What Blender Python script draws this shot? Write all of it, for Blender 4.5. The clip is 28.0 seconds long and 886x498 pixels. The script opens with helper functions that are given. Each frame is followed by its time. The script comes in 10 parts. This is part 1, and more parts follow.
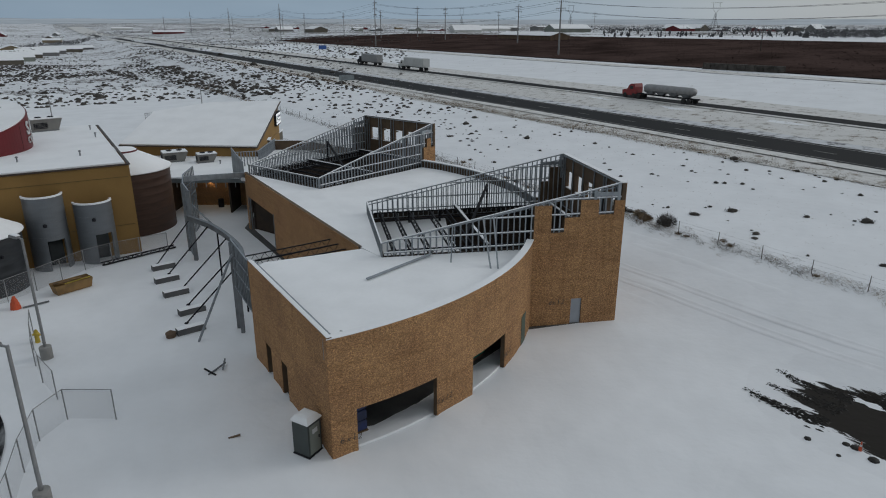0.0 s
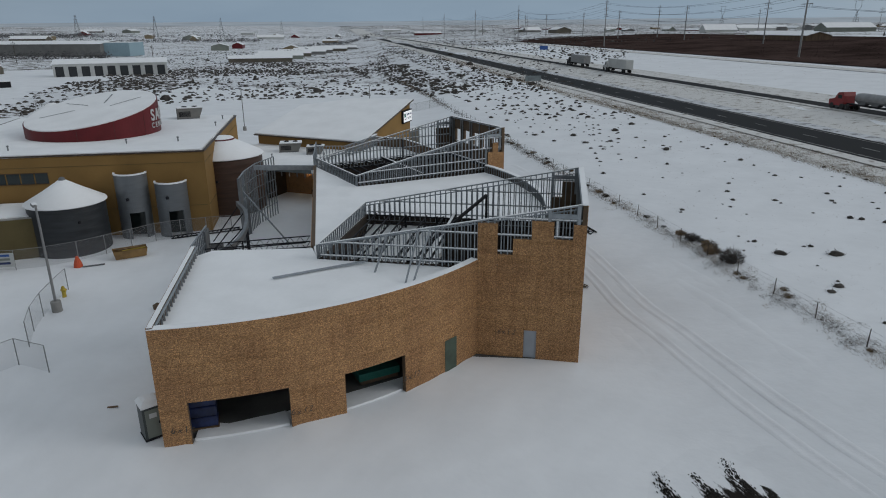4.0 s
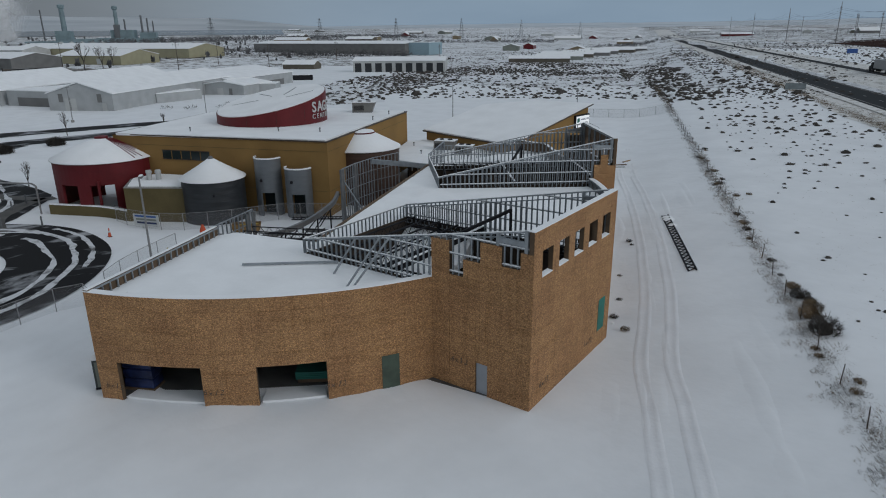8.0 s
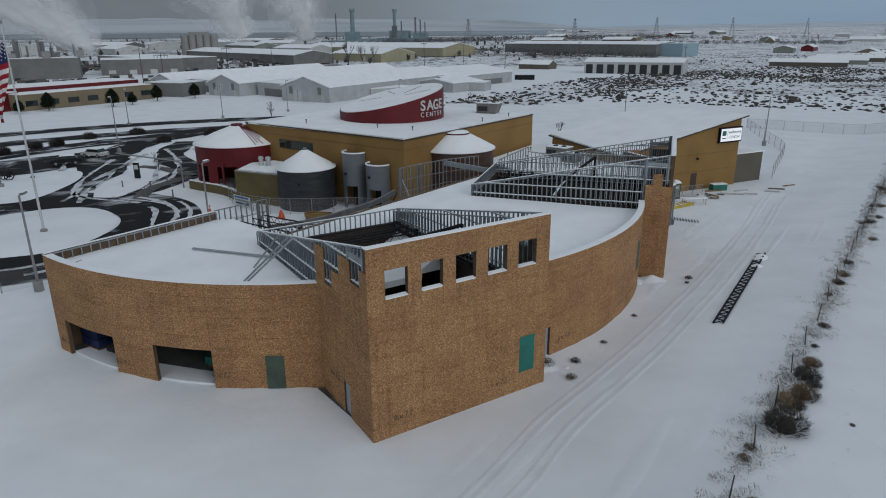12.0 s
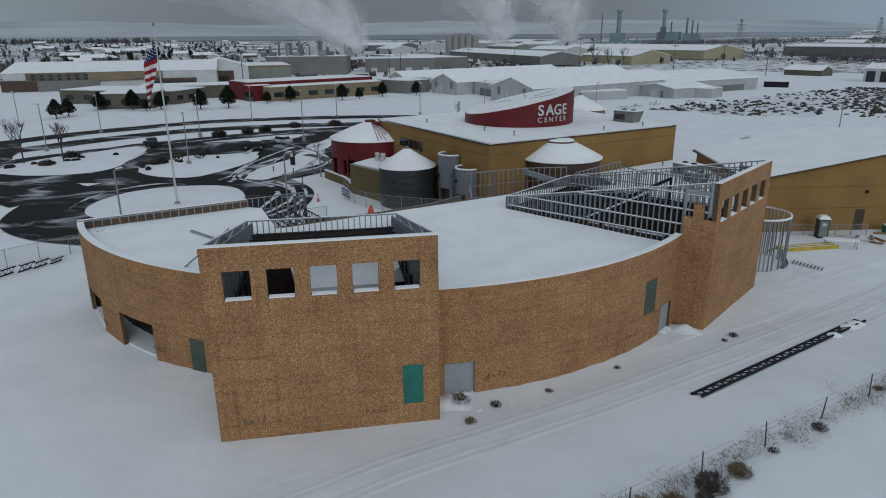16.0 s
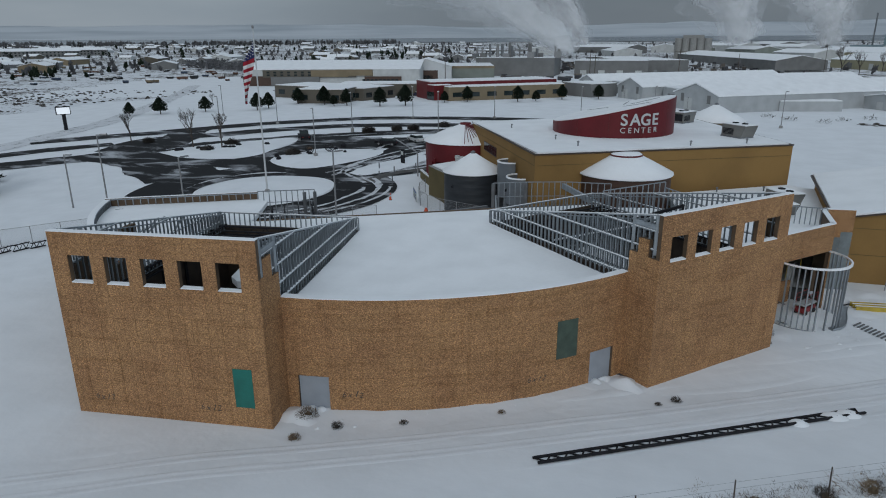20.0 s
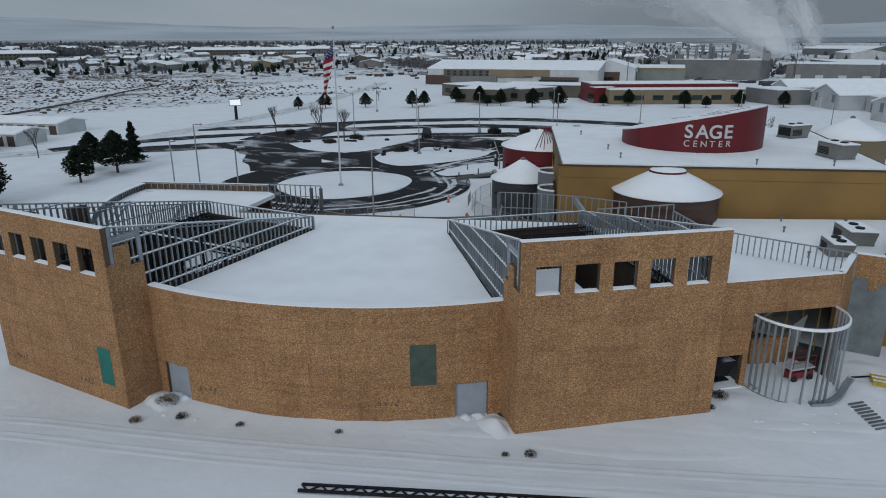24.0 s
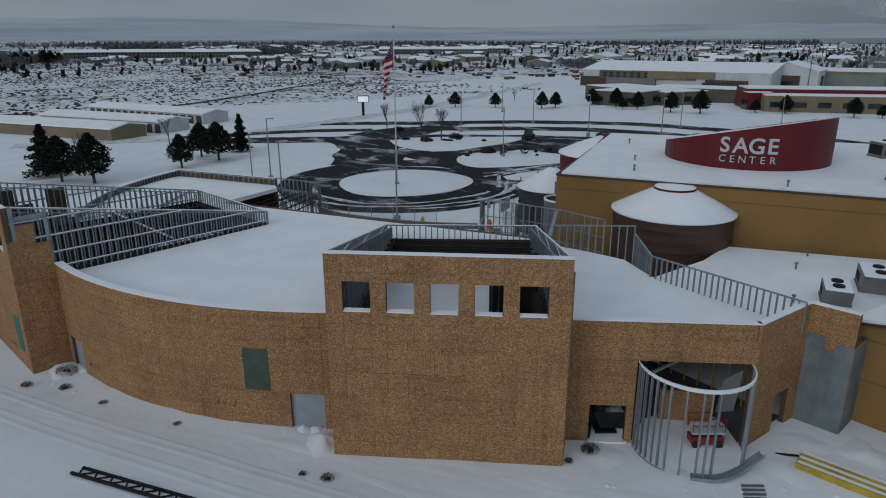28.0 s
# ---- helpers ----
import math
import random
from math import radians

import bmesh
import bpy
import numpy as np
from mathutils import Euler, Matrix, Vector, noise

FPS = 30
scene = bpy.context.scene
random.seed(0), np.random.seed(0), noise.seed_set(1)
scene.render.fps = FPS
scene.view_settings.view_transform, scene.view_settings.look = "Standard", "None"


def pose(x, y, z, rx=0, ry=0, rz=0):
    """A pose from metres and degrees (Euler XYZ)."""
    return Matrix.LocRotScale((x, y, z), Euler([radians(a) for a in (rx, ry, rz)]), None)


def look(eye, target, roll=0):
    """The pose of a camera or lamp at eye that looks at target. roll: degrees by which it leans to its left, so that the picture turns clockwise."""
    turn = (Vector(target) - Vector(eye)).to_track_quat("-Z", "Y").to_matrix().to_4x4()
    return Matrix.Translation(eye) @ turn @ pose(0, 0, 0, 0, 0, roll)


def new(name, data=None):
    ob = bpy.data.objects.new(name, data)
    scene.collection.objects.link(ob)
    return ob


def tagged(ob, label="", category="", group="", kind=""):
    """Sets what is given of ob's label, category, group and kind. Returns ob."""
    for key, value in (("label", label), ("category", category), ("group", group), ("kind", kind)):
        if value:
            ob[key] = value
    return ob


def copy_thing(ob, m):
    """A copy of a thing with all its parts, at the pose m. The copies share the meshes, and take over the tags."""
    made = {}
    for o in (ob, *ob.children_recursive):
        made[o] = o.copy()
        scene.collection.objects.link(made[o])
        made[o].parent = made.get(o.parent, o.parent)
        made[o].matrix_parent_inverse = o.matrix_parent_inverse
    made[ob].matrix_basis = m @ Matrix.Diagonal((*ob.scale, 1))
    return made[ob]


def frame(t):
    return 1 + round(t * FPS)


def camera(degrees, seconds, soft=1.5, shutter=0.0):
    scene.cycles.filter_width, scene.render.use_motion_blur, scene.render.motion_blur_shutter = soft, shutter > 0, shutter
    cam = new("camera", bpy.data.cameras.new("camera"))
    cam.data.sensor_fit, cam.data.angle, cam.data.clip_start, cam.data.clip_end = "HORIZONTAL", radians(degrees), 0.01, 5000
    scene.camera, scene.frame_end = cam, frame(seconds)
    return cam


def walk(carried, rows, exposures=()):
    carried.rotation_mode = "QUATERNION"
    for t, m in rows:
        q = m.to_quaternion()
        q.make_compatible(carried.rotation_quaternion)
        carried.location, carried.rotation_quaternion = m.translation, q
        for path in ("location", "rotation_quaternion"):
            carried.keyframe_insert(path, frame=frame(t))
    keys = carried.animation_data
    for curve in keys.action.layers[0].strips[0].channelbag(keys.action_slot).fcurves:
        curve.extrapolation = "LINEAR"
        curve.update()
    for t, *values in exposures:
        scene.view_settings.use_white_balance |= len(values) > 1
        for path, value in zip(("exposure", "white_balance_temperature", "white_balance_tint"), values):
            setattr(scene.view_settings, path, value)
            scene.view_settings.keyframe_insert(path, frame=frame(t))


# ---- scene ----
cam = camera(68.3, 28.0, soft=1.04)
METRES, EYE, TILT, LEAN, TURN = 130.0, 20.18, -0.36, 0.11, 0.0
ROWS = [
    (0.0, 0.0, 0.0, 0.0, 0.08, -18.43, -0.24),
    (0.5, 0.0189, 0.0034, -0.0002, 2.56, -18.43, -0.22),
    (1.0, 0.0371, 0.0073, -0.0005, 5.11, -18.44, -0.18),
    (1.5, 0.0549, 0.0118, -0.0007, 8.05, -18.44, -0.16),
    (2.0, 0.0718, 0.0172, -0.0008, 11.0, -18.45, -0.12),
    (2.5, 0.0884, 0.0235, -0.0008, 13.72, -18.45, -0.07),
    (4.5, 0.1542, 0.0566, -0.0008, 24.24, -18.42, 0.04),
    (5.0, 0.1692, 0.0667, -0.0012, 27.57, -18.42, 0.05),
    (5.5, 0.1836, 0.0779, -0.0014, 31.49, -18.4, 0.04),
    (6.0, 0.1974, 0.0899, -0.0015, 35.21, -18.38, 0.06),
    (6.5, 0.2104, 0.1026, -0.0017, 38.49, -18.36, 0.06),
    (7.0, 0.2226, 0.116, -0.0017, 41.29, -18.33, 0.06),
    (7.5, 0.2341, 0.1299, -0.0018, 43.96, -18.33, 0.04),
    (8.0, 0.2449, 0.1445, -0.0019, 46.55, -18.32, 0.08),
    (8.5, 0.256, 0.1607, -0.0019, 49.3, -18.29, 0.08),
    (9.0, 0.2665, 0.1777, -0.0019, 52.05, -18.28, 0.06),
    (9.5, 0.2759, 0.1949, -0.0019, 55.28, -18.28, 0.03),
    (10.0, 0.2841, 0.212, -0.0021, 58.37, -18.28, 0.02),
    (10.5, 0.291, 0.2293, -0.0022, 61.02, -18.27, 0.05),
    (11.0, 0.2971, 0.2465, -0.0024, 63.36, -18.25, 0.04),
    (11.5, 0.3024, 0.2639, -0.0026, 66.05, -18.26, 0.07),
    (13.5, 0.3151, 0.3333, -0.0038, 77.67, -18.2, 0.09),
    (14.0, 0.316, 0.3506, -0.0037, 81.13, -18.19, 0.09),
    (14.5, 0.316, 0.3685, -0.0038, 83.84, -18.17, 0.09),
    (15.0, 0.3151, 0.3872, -0.0038, 86.43, -18.16, 0.09),
    (15.5, 0.3134, 0.4064, -0.0037, 88.99, -18.14, 0.08),
    (16.0, 0.3105, 0.4253, -0.0038, 91.38, -18.11, 0.07),
    (16.5, 0.3072, 0.4441, -0.0039, 93.79, -18.07, 0.07),
    (17.0, 0.3031, 0.4626, -0.0039, 96.2, -18.05, 0.08),
    (17.5, 0.2985, 0.4805, -0.0038, 98.7, -18.04, 0.09),
    (18.0, 0.2935, 0.498, -0.0038, 101.38, -18.04, 0.07),
    (18.5, 0.2872, 0.5148, -0.0039, 104.14, -18.0, 0.07),
    (19.0, 0.2803, 0.5311, -0.0039, 107.03, -17.99, 0.07),
    (19.5, 0.2728, 0.5473, -0.0039, 109.27, -17.97, 0.08),
    (20.0, 0.2646, 0.5633, -0.0039, 111.27, -17.96, 0.05),
    (20.5, 0.2559, 0.5784, -0.0039, 113.33, -17.94, 0.05),
    (21.0, 0.2471, 0.5932, -0.004, 115.56, -17.92, 0.01),
    (21.5, 0.2375, 0.6077, -0.004, 117.97, -17.94, 0.1),
    (23.5, 0.1939, 0.6605, -0.004, 127.26, -17.94, 0.04),
    (24.0, 0.1819, 0.6725, -0.004, 129.26, -17.94, 0.02),
    (24.5, 0.1696, 0.684, -0.0041, 131.26, -17.93, 0.0),
    (25.0, 0.1572, 0.6946, -0.0041, 133.28, -17.91, -0.0),
    (25.5, 0.1446, 0.7049, -0.0042, 135.31, -17.92, 0.01),
    (26.0, 0.1319, 0.7145, -0.0044, 137.3, -17.91, 0.0),
    (26.5, 0.119, 0.7235, -0.0044, 139.24, -17.92, -0.0),
    (27.0, 0.1058, 0.732, -0.0044, 141.18, -17.94, 0.02),
    (27.5, 0.0925, 0.7399, -0.0045, 143.09, -17.94, 0.02),
    (28.0, 0.0789, 0.7473, -0.0046, 144.98, -17.94, 0.03),
]
walk(cam, [(t, pose(0, 0, EYE, TILT, LEAN, TURN) @ pose(METRES * x, METRES * y, METRES * z, 90 + pitch, roll, yaw)) for t, x, y, z, yaw, pitch, roll in ROWS],
     exposures=[(0.0, -0.29, 6680, 10), (7.0, -0.36, 6470, 10), (11.0, -0.345, 6350, 10), (14.0, -0.34, 6320, 9), (20.5, -0.31, 6130, 8), (25.0, -0.19, 6110, 9), (27.0, -0.19, 6100, 9), (28.0, -0.58, 6090, 9)])

# ---- world and sun: a low, wide overcast ----
SUN_EL, SUN_AZ = 26.0, 74.0
world = bpy.data.worlds.new("overcast")
scene.world = world
world.use_nodes = True
wn, wl = world.node_tree.nodes, world.node_tree.links
wn.clear()
w_out = wn.new("ShaderNodeOutputWorld")
w_bg = wn.new("ShaderNodeBackground")
w_sky = wn.new("ShaderNodeTexSky")
w_sky.sky_type, w_sky.sun_disc = "NISHITA", False
w_sky.sun_elevation, w_sky.sun_rotation = radians(SUN_EL), radians(SUN_AZ)
w_sky.air_density, w_sky.dust_density = 1.0, 3.0
w_dim = wn.new("ShaderNodeMix")
w_dim.data_type, w_dim.blend_type = "RGBA", "MULTIPLY"
w_dim.inputs[0].default_value = 1.0
w_dim.inputs[7].default_value = (0.09, 0.09, 0.09, 1)
w_geo = wn.new("ShaderNodeTexCoord")
w_map = wn.new("ShaderNodeMapping")
w_map.inputs["Scale"].default_value = (1.6, 1.6, 7.0)
w_noise = wn.new("ShaderNodeTexNoise")
w_noise.inputs["Scale"].default_value, w_noise.inputs["Detail"].default_value = 2.2, 5.0
w_ramp = wn.new("ShaderNodeValToRGB")
w_ramp.color_ramp.elements[0].position, w_ramp.color_ramp.elements[0].color = 0.3, (0.88, 0.90, 0.92, 1)
w_ramp.color_ramp.elements[1].position, w_ramp.color_ramp.elements[1].color = 0.72, (1.07, 1.06, 1.05, 1)
w_sep = wn.new("ShaderNodeSeparateXYZ")
w_grad = wn.new("ShaderNodeValToRGB")
w_grad.color_ramp.elements[0].position, w_grad.color_ramp.elements[0].color = 0.0, (0.49, 0.545, 0.595, 1)
w_grad.color_ramp.elements[1].position, w_grad.color_ramp.elements[1].color = 0.7, (0.66, 0.73, 0.795, 1)
w_low = w_grad.color_ramp.elements.new(0.12)
w_low.color = (0.46, 0.515, 0.565, 1)
w_cloud = wn.new("ShaderNodeMix")
w_cloud.data_type, w_cloud.blend_type = "RGBA", "MULTIPLY"
w_cloud.inputs[0].default_value = 1.0
wl.new(w_geo.outputs["Generated"], w_sep.inputs["Vector"])
wl.new(w_sep.outputs["Z"], w_grad.inputs["Fac"])
wl.new(w_grad.outputs["Color"], w_cloud.inputs[6])
w_mix = wn.new("ShaderNodeMix")
w_mix.data_type = "RGBA"
w_mix.inputs[0].default_value = 0.9
wl.new(w_geo.outputs["Generated"], w_map.inputs["Vector"])
wl.new(w_map.outputs["Vector"], w_noise.inputs["Vector"])
wl.new(w_noise.outputs["Fac"], w_ramp.inputs["Fac"])
wl.new(w_sky.outputs["Color"], w_dim.inputs[6])
wl.new(w_dim.outputs[2], w_mix.inputs[6])
wl.new(w_ramp.outputs["Color"], w_cloud.inputs[7])
# the cloud is bluer to the north-west, bright and thin to the east, heavy and dark over the plants in the west
w_last = w_cloud.outputs[2]
for towards, near, tint_ in (((-0.42, 0.91, 0.0), 0.55, (0.85, 1.04, 1.23, 1)), ((0.80, 0.60, 0.0), 0.3, (1.30, 1.30, 1.28, 1)), ((-0.985, -0.06, 0.0), 0.78, (0.54, 0.55, 0.56, 1))):
    w_dot, w_side, w_thin = wn.new("ShaderNodeVectorMath"), wn.new("ShaderNodeMapRange"), wn.new("ShaderNodeMix")
    w_dot.operation, w_side.interpolation_type = "DOT_PRODUCT", "SMOOTHSTEP"
    w_dot.inputs[1].default_value = towards
    w_side.inputs["From Min"].default_value, w_side.inputs["From Max"].default_value = near, 1.0
    w_thin.data_type, w_thin.blend_type = "RGBA", "MULTIPLY"
    w_thin.inputs[7].default_value = tint_
    wl.new(w_geo.outputs["Generated"], w_dot.inputs[0])
    wl.new(w_dot.outputs["Value"], w_side.inputs["Value"])
    wl.new(w_side.outputs["Result"], w_thin.inputs[0])
    wl.new(w_last, w_thin.inputs[6])
    w_last = w_thin.outputs[2]
wl.new(w_last, w_mix.inputs[7])
wl.new(w_mix.outputs[2], w_bg.inputs["Color"])
w_bg.inputs["Strength"].default_value = 0.75
wl.new(w_bg.outputs["Background"], w_out.inputs["Surface"])
sun = new("sun", bpy.data.lights.new("sun", "SUN"))
sun.data.energy, sun.data.angle, sun.data.color = 0.70, radians(25), (0.95, 0.97, 1.0)
sun.matrix_world = look((0, 0, 100), (-100 * math.sin(radians(SUN_AZ)), -100 * math.cos(radians(SUN_AZ)), 100 - 100 * math.tan(radians(SUN_EL))))

# ---- materials ----
def material(name, base, rough=0.8, metal=0.0, var=0.12, scale=1.5, fine=18.0, bump=0.15, dist=0.02, rand=0.0, stretch=(1, 1, 1), tint=None, spec=0.5, space="Object"):
    """A surface with large stains and fine grain in colour, roughness and relief."""
    m = bpy.data.materials.new(name)
    m.use_nodes = True
    n, l = m.node_tree.nodes, m.node_tree.links
    b = n["Principled BSDF"]
    b.inputs["Metallic"].default_value = metal
    b.inputs["Specular IOR Level"].default_value = spec
    co, mp = n.new("ShaderNodeTexCoord"), n.new("ShaderNodeMapping")
    mp.inputs["Scale"].default_value = stretch
    if space == "World":
        geo = n.new("ShaderNodeNewGeometry")
        l.new(geo.outputs["Position"], mp.inputs["Vector"])
    else:
        l.new(co.outputs["Object"], mp.inputs["Vector"])
    big, small = n.new("ShaderNodeTexNoise"), n.new("ShaderNodeTexNoise")
    big.inputs["Scale"].default_value, big.inputs["Detail"].default_value = scale, 4.0
    small.inputs["Scale"].default_value, small.inputs["Detail"].default_value = fine, 3.0
    l.new(mp.outputs["Vector"], big.inputs["Vector"])
    l.new(mp.outputs["Vector"], small.inputs["Vector"])
    ramp = n.new("ShaderNodeValToRGB")
    t = tint or tuple(c * (1 - 2.2 * var) for c in base)
    ramp.color_ramp.elements[0].position, ramp.color_ramp.elements[0].color = 0.32, (*t, 1)
    ramp.color_ramp.elements[1].position, ramp.color_ramp.elements[1].color = 0.62, (*base, 1)
    l.new(big.outputs["Fac"], ramp.inputs["Fac"])
    mul = n.new("ShaderNodeMix")
    mul.data_type, mul.blend_type = "RGBA", "MULTIPLY"
    mul.inputs[0].default_value = 1.0
    gr = n.new("ShaderNodeMapRange")
    gr.inputs["To Min"].default_value, gr.inputs["To Max"].default_value = 1 - var, 1 + var
    l.new(small.outputs["Fac"], gr.inputs["Value"])
    l.new(ramp.outputs["Color"], mul.inputs[6])
    l.new(gr.outputs["Result"], mul.inputs[7])
    last = mul.outputs[2]
    if rand:
        oi, rr, hs = n.new("ShaderNodeObjectInfo"), n.new("ShaderNodeMapRange"), n.new("ShaderNodeMix")
        rr.inputs["To Min"].default_value, rr.inputs["To Max"].default_value = 1 - rand, 1 + rand
        hs.data_type, hs.blend_type = "RGBA", "MULTIPLY"
        hs.inputs[0].default_value = 1.0
        l.new(oi.outputs["Random"], rr.inputs["Value"])
        l.new(last, hs.inputs[6])
        l.new(rr.outputs["Result"], hs.inputs[7])
        last = hs.outputs[2]
    l.new(last, b.inputs["Base Color"])
    ro = n.new("ShaderNodeMapRange")
    ro.inputs["To Min"].default_value, ro.inputs["To Max"].default_value = max(0.02, rough - 0.1), min(1, rough + 0.1)
    l.new(big.outputs["Fac"], ro.inputs["Value"])
    l.new(ro.outputs["Result"], b.inputs["Roughness"])
    if bump:
        bp = n.new("ShaderNodeBump")
        bp.inputs["Strength"].default_value, bp.inputs["Distance"].default_value = bump, dist
        l.new(small.outputs["Fac"], bp.inputs["Height"])
        l.new(bp.outputs["Normal"], b.inputs["Normal"])
    return m


def snow_material(name, base, scale, fine, bump, dist, grime=None, lo=0.30, hi=0.46):
    m = material(name, base, rough=0.75, var=0.03, scale=scale, fine=fine, bump=bump, dist=dist, tint=tuple(c * 0.93 for c in base), spec=0.2, space="World")
    if grime:
        n, l = m.node_tree.nodes, m.node_tree.links
        b = n["Principled BSDF"]
        src = b.inputs["Base Color"].links[0].from_socket
        geo = n.new("ShaderNodeNewGeometry")
        tx = n.new("ShaderNodeTexNoise")
        tx.inputs["Scale"].default_value, tx.inputs["Detail"].default_value, tx.inputs["Roughness"].default_value = 0.5, 8.0, 0.7
        l.new(geo.outputs["Position"], tx.inputs["Vector"])
        rp = n.new("ShaderNodeValToRGB")
        rp.color_ramp.elements[0].position, rp.color_ramp.elements[0].color = lo, (1, 1, 1, 1)
        rp.color_ramp.elements[1].position, rp.color_ramp.elements[1].color = hi, (0, 0, 0, 1)
        l.new(tx.outputs["Fac"], rp.inputs["Fac"])
        mx = n.new("ShaderNodeMix")
        mx.data_type = "RGBA"
        l.new(rp.outputs["Color"], mx.inputs[0])
        l.new(src, mx.inputs[6])
        mx.inputs[7].default_value = (*grime, 1)
        l.new(mx.outputs[2], b.inputs["Base Color"])
    return m


def osb_material(name):
    """Strand board: flakes of several browns, faint streaks run down by water, each sheet a little apart in tone."""
    m = material(name, (0.348, 0.202, 0.105), rough=0.85, var=0.07, scale=0.45, fine=22, bump=0.2, dist=0.006, rand=0.06, tint=(0.292, 0.163, 0.086), spec=0.25, space="World")
    n, l = m.node_tree.nodes, m.node_tree.links
    b = n["Principled BSDF"]
    last = b.inputs["Base Color"].links[0].from_socket
    geo = n.new("ShaderNodeNewGeometry")
    for size, stretch, lo, mid, hi, amount in ((16.0, (1.0, 1.0, 1.6), (0.70, 0.66, 0.60), (0.97, 0.97, 0.97), (1.62, 1.58, 1.40), 0.85), (38.0, (1.0, 1.0, 0.7), (0.62, 0.60, 0.57), (1.0, 1.0, 1.0), (1.6, 1.56, 1.4), 0.75)):
        fm, vo, sp, rp, mx = n.new("ShaderNodeMapping"), n.new("ShaderNodeTexVoronoi"), n.new("ShaderNodeSeparateColor"), n.new("ShaderNodeValToRGB"), n.new("ShaderNodeMix")
        vo.inputs["Scale"].default_value, vo.inputs["Randomness"].default_value = size, 1.0
        fm.inputs["Scale"].default_value = stretch
        l.new(geo.outputs["Position"], fm.inputs["Vector"])
        l.new(fm.outputs["Vector"], vo.inputs["Vector"])
        l.new(vo.outputs["Color"], sp.inputs["Color"])
        rp.color_ramp.elements[0].position, rp.color_ramp.elements[0].color = 0.05, (*lo, 1)
        rp.color_ramp.elements[1].position, rp.color_ramp.elements[1].color = 1.0, (*hi, 1)
        rp.color_ramp.elements.new(0.5).color = (*mid, 1)
        l.new(sp.outputs[0], rp.inputs["Fac"])
        mx.data_type, mx.blend_type = "RGBA", "MULTIPLY"
        mx.inputs[0].default_value = amount
        l.new(last, mx.inputs[6])
        l.new(rp.outputs["Color"], mx.inputs[7])
        last = mx.outputs[2]
    for stretch, lo, hi, tone in (((3.4, 3.4, 0.25), 0.30, 0.46, (0.86, 0.84, 0.82)), ((0.3, 0.3, 3.4), 0.34, 0.48, (0.88, 0.865, 0.84))):
        fm, tx, mr, mx = n.new("ShaderNodeMapping"), n.new("ShaderNodeTexNoise"), n.new("ShaderNodeMapRange"), n.new("ShaderNodeMix")
        fm.inputs["Scale"].default_value = stretch
        tx.inputs["Scale"].default_value, tx.inputs["Detail"].default_value = 1.0, 5.0
        l.new(geo.outputs["Position"], fm.inputs["Vector"])
        l.new(fm.outputs["Vector"], tx.inputs["Vector"])
        mr.inputs["From Min"].default_value, mr.inputs["From Max"].default_value = lo, hi
        mr.inputs["To Min"].default_value, mr.inputs["To Max"].default_value = 1.0, 0.0
        l.new(tx.outputs["Fac"], mr.inputs["Value"])
        mx.data_type, mx.blend_type = "RGBA", "MULTIPLY"
        l.new(mr.outputs["Result"], mx.inputs[0])
        l.new(last, mx.inputs[6])
        mx.inputs[7].default_value = (*tone, 1)
        last = mx.outputs[2]
    l.new(last, b.inputs["Base Color"])
    return m


def glass_material(name, tint=(0.02, 0.03, 0.03)):
    m = material(name, tint, rough=0.08, var=0.1, bump=0.02)
    return m


SNOW = snow_material("snow", (0.85, 0.865, 0.885), 0.22, 0.9, 0.30, 0.16)
SNOW_ROOF = snow_material("roof_snow", (0.93, 0.94, 0.95), 0.35, 4.0, 0.10, 0.04)
SNOW_DIRTY = snow_material("dirty_snow", (0.70, 0.69, 0.67), 0.5, 5.0, 0.4, 0.05, grime=(0.20, 0.165, 0.125), lo=0.34, hi=0.46)
SNOW_SLUSH = snow_material("slush", (0.66, 0.67, 0.69), 0.8, 6.0, 0.4, 0.04, grime=(0.16, 0.16, 0.165), lo=0.38, hi=0.5)
OSB = osb_material("strand_board")
# the same strand board with the shade of the interiors put into its colour
OSB_SHADED = material("strand_board_shaded", (0.048, 0.033, 0.023), var=0.2, fine=9, bump=0.2, rand=0.1)
CORE = material("wall_membrane", (0.12, 0.078, 0.046), var=0.15)
STEEL = material("galvanised_steel", (0.33, 0.36, 0.385), rough=0.5, metal=0.35, var=0.12, scale=2, fine=12, bump=0.05, rand=0.12)
STEEL_DK = material("primed_steel", (0.022, 0.022, 0.026), rough=0.75, metal=0.0, spec=0.2, var=0.2, bump=0.05)
STEEL_GREY = material("grey_steel", (0.20, 0.21, 0.22), rough=0.5, metal=0.4, var=0.15, bump=0.05)
SHEATH = material("grey_sheathing", (0.20, 0.232, 0.24), rough=0.7, var=0.16, scale=0.9, fine=6, bump=0.08)
GREEN = material("green_board", (0.02, 0.17, 0.135), rough=0.7, var=0.12, scale=1.2, bump=0.05)
GREEN_DK = material("dark_green_board", (0.07, 0.10, 0.075), rough=0.7, var=0.15, bump=0.1)
PANEL_BLUE = material("pale_door", (0.34, 0.37, 0.41), rough=0.5, var=0.05)
INK = material("spray_paint", (0.085, 0.07, 0.055), rough=0.7, var=0.1, bump=0)
# near-black that stands for shade in rooms, not a paint of its own
DARK = material("interior_shade", (0.02, 0.02, 0.02), rough=0.9, var=0.2)
SNOW_PACKED_LOAD = snow_material("snowy_netting", (0.45, 0.46, 0.47), 1.5, 8.0, 0.3, 0.03, grime=(0.03, 0.03, 0.035), lo=0.42, hi=0.58)
# concrete darkened so that its colour carries the shade behind the gates
SLAB = material("shaded_slab", (0.105, 0.104, 0.10), var=0.2, scale=0.6, bump=0.15)
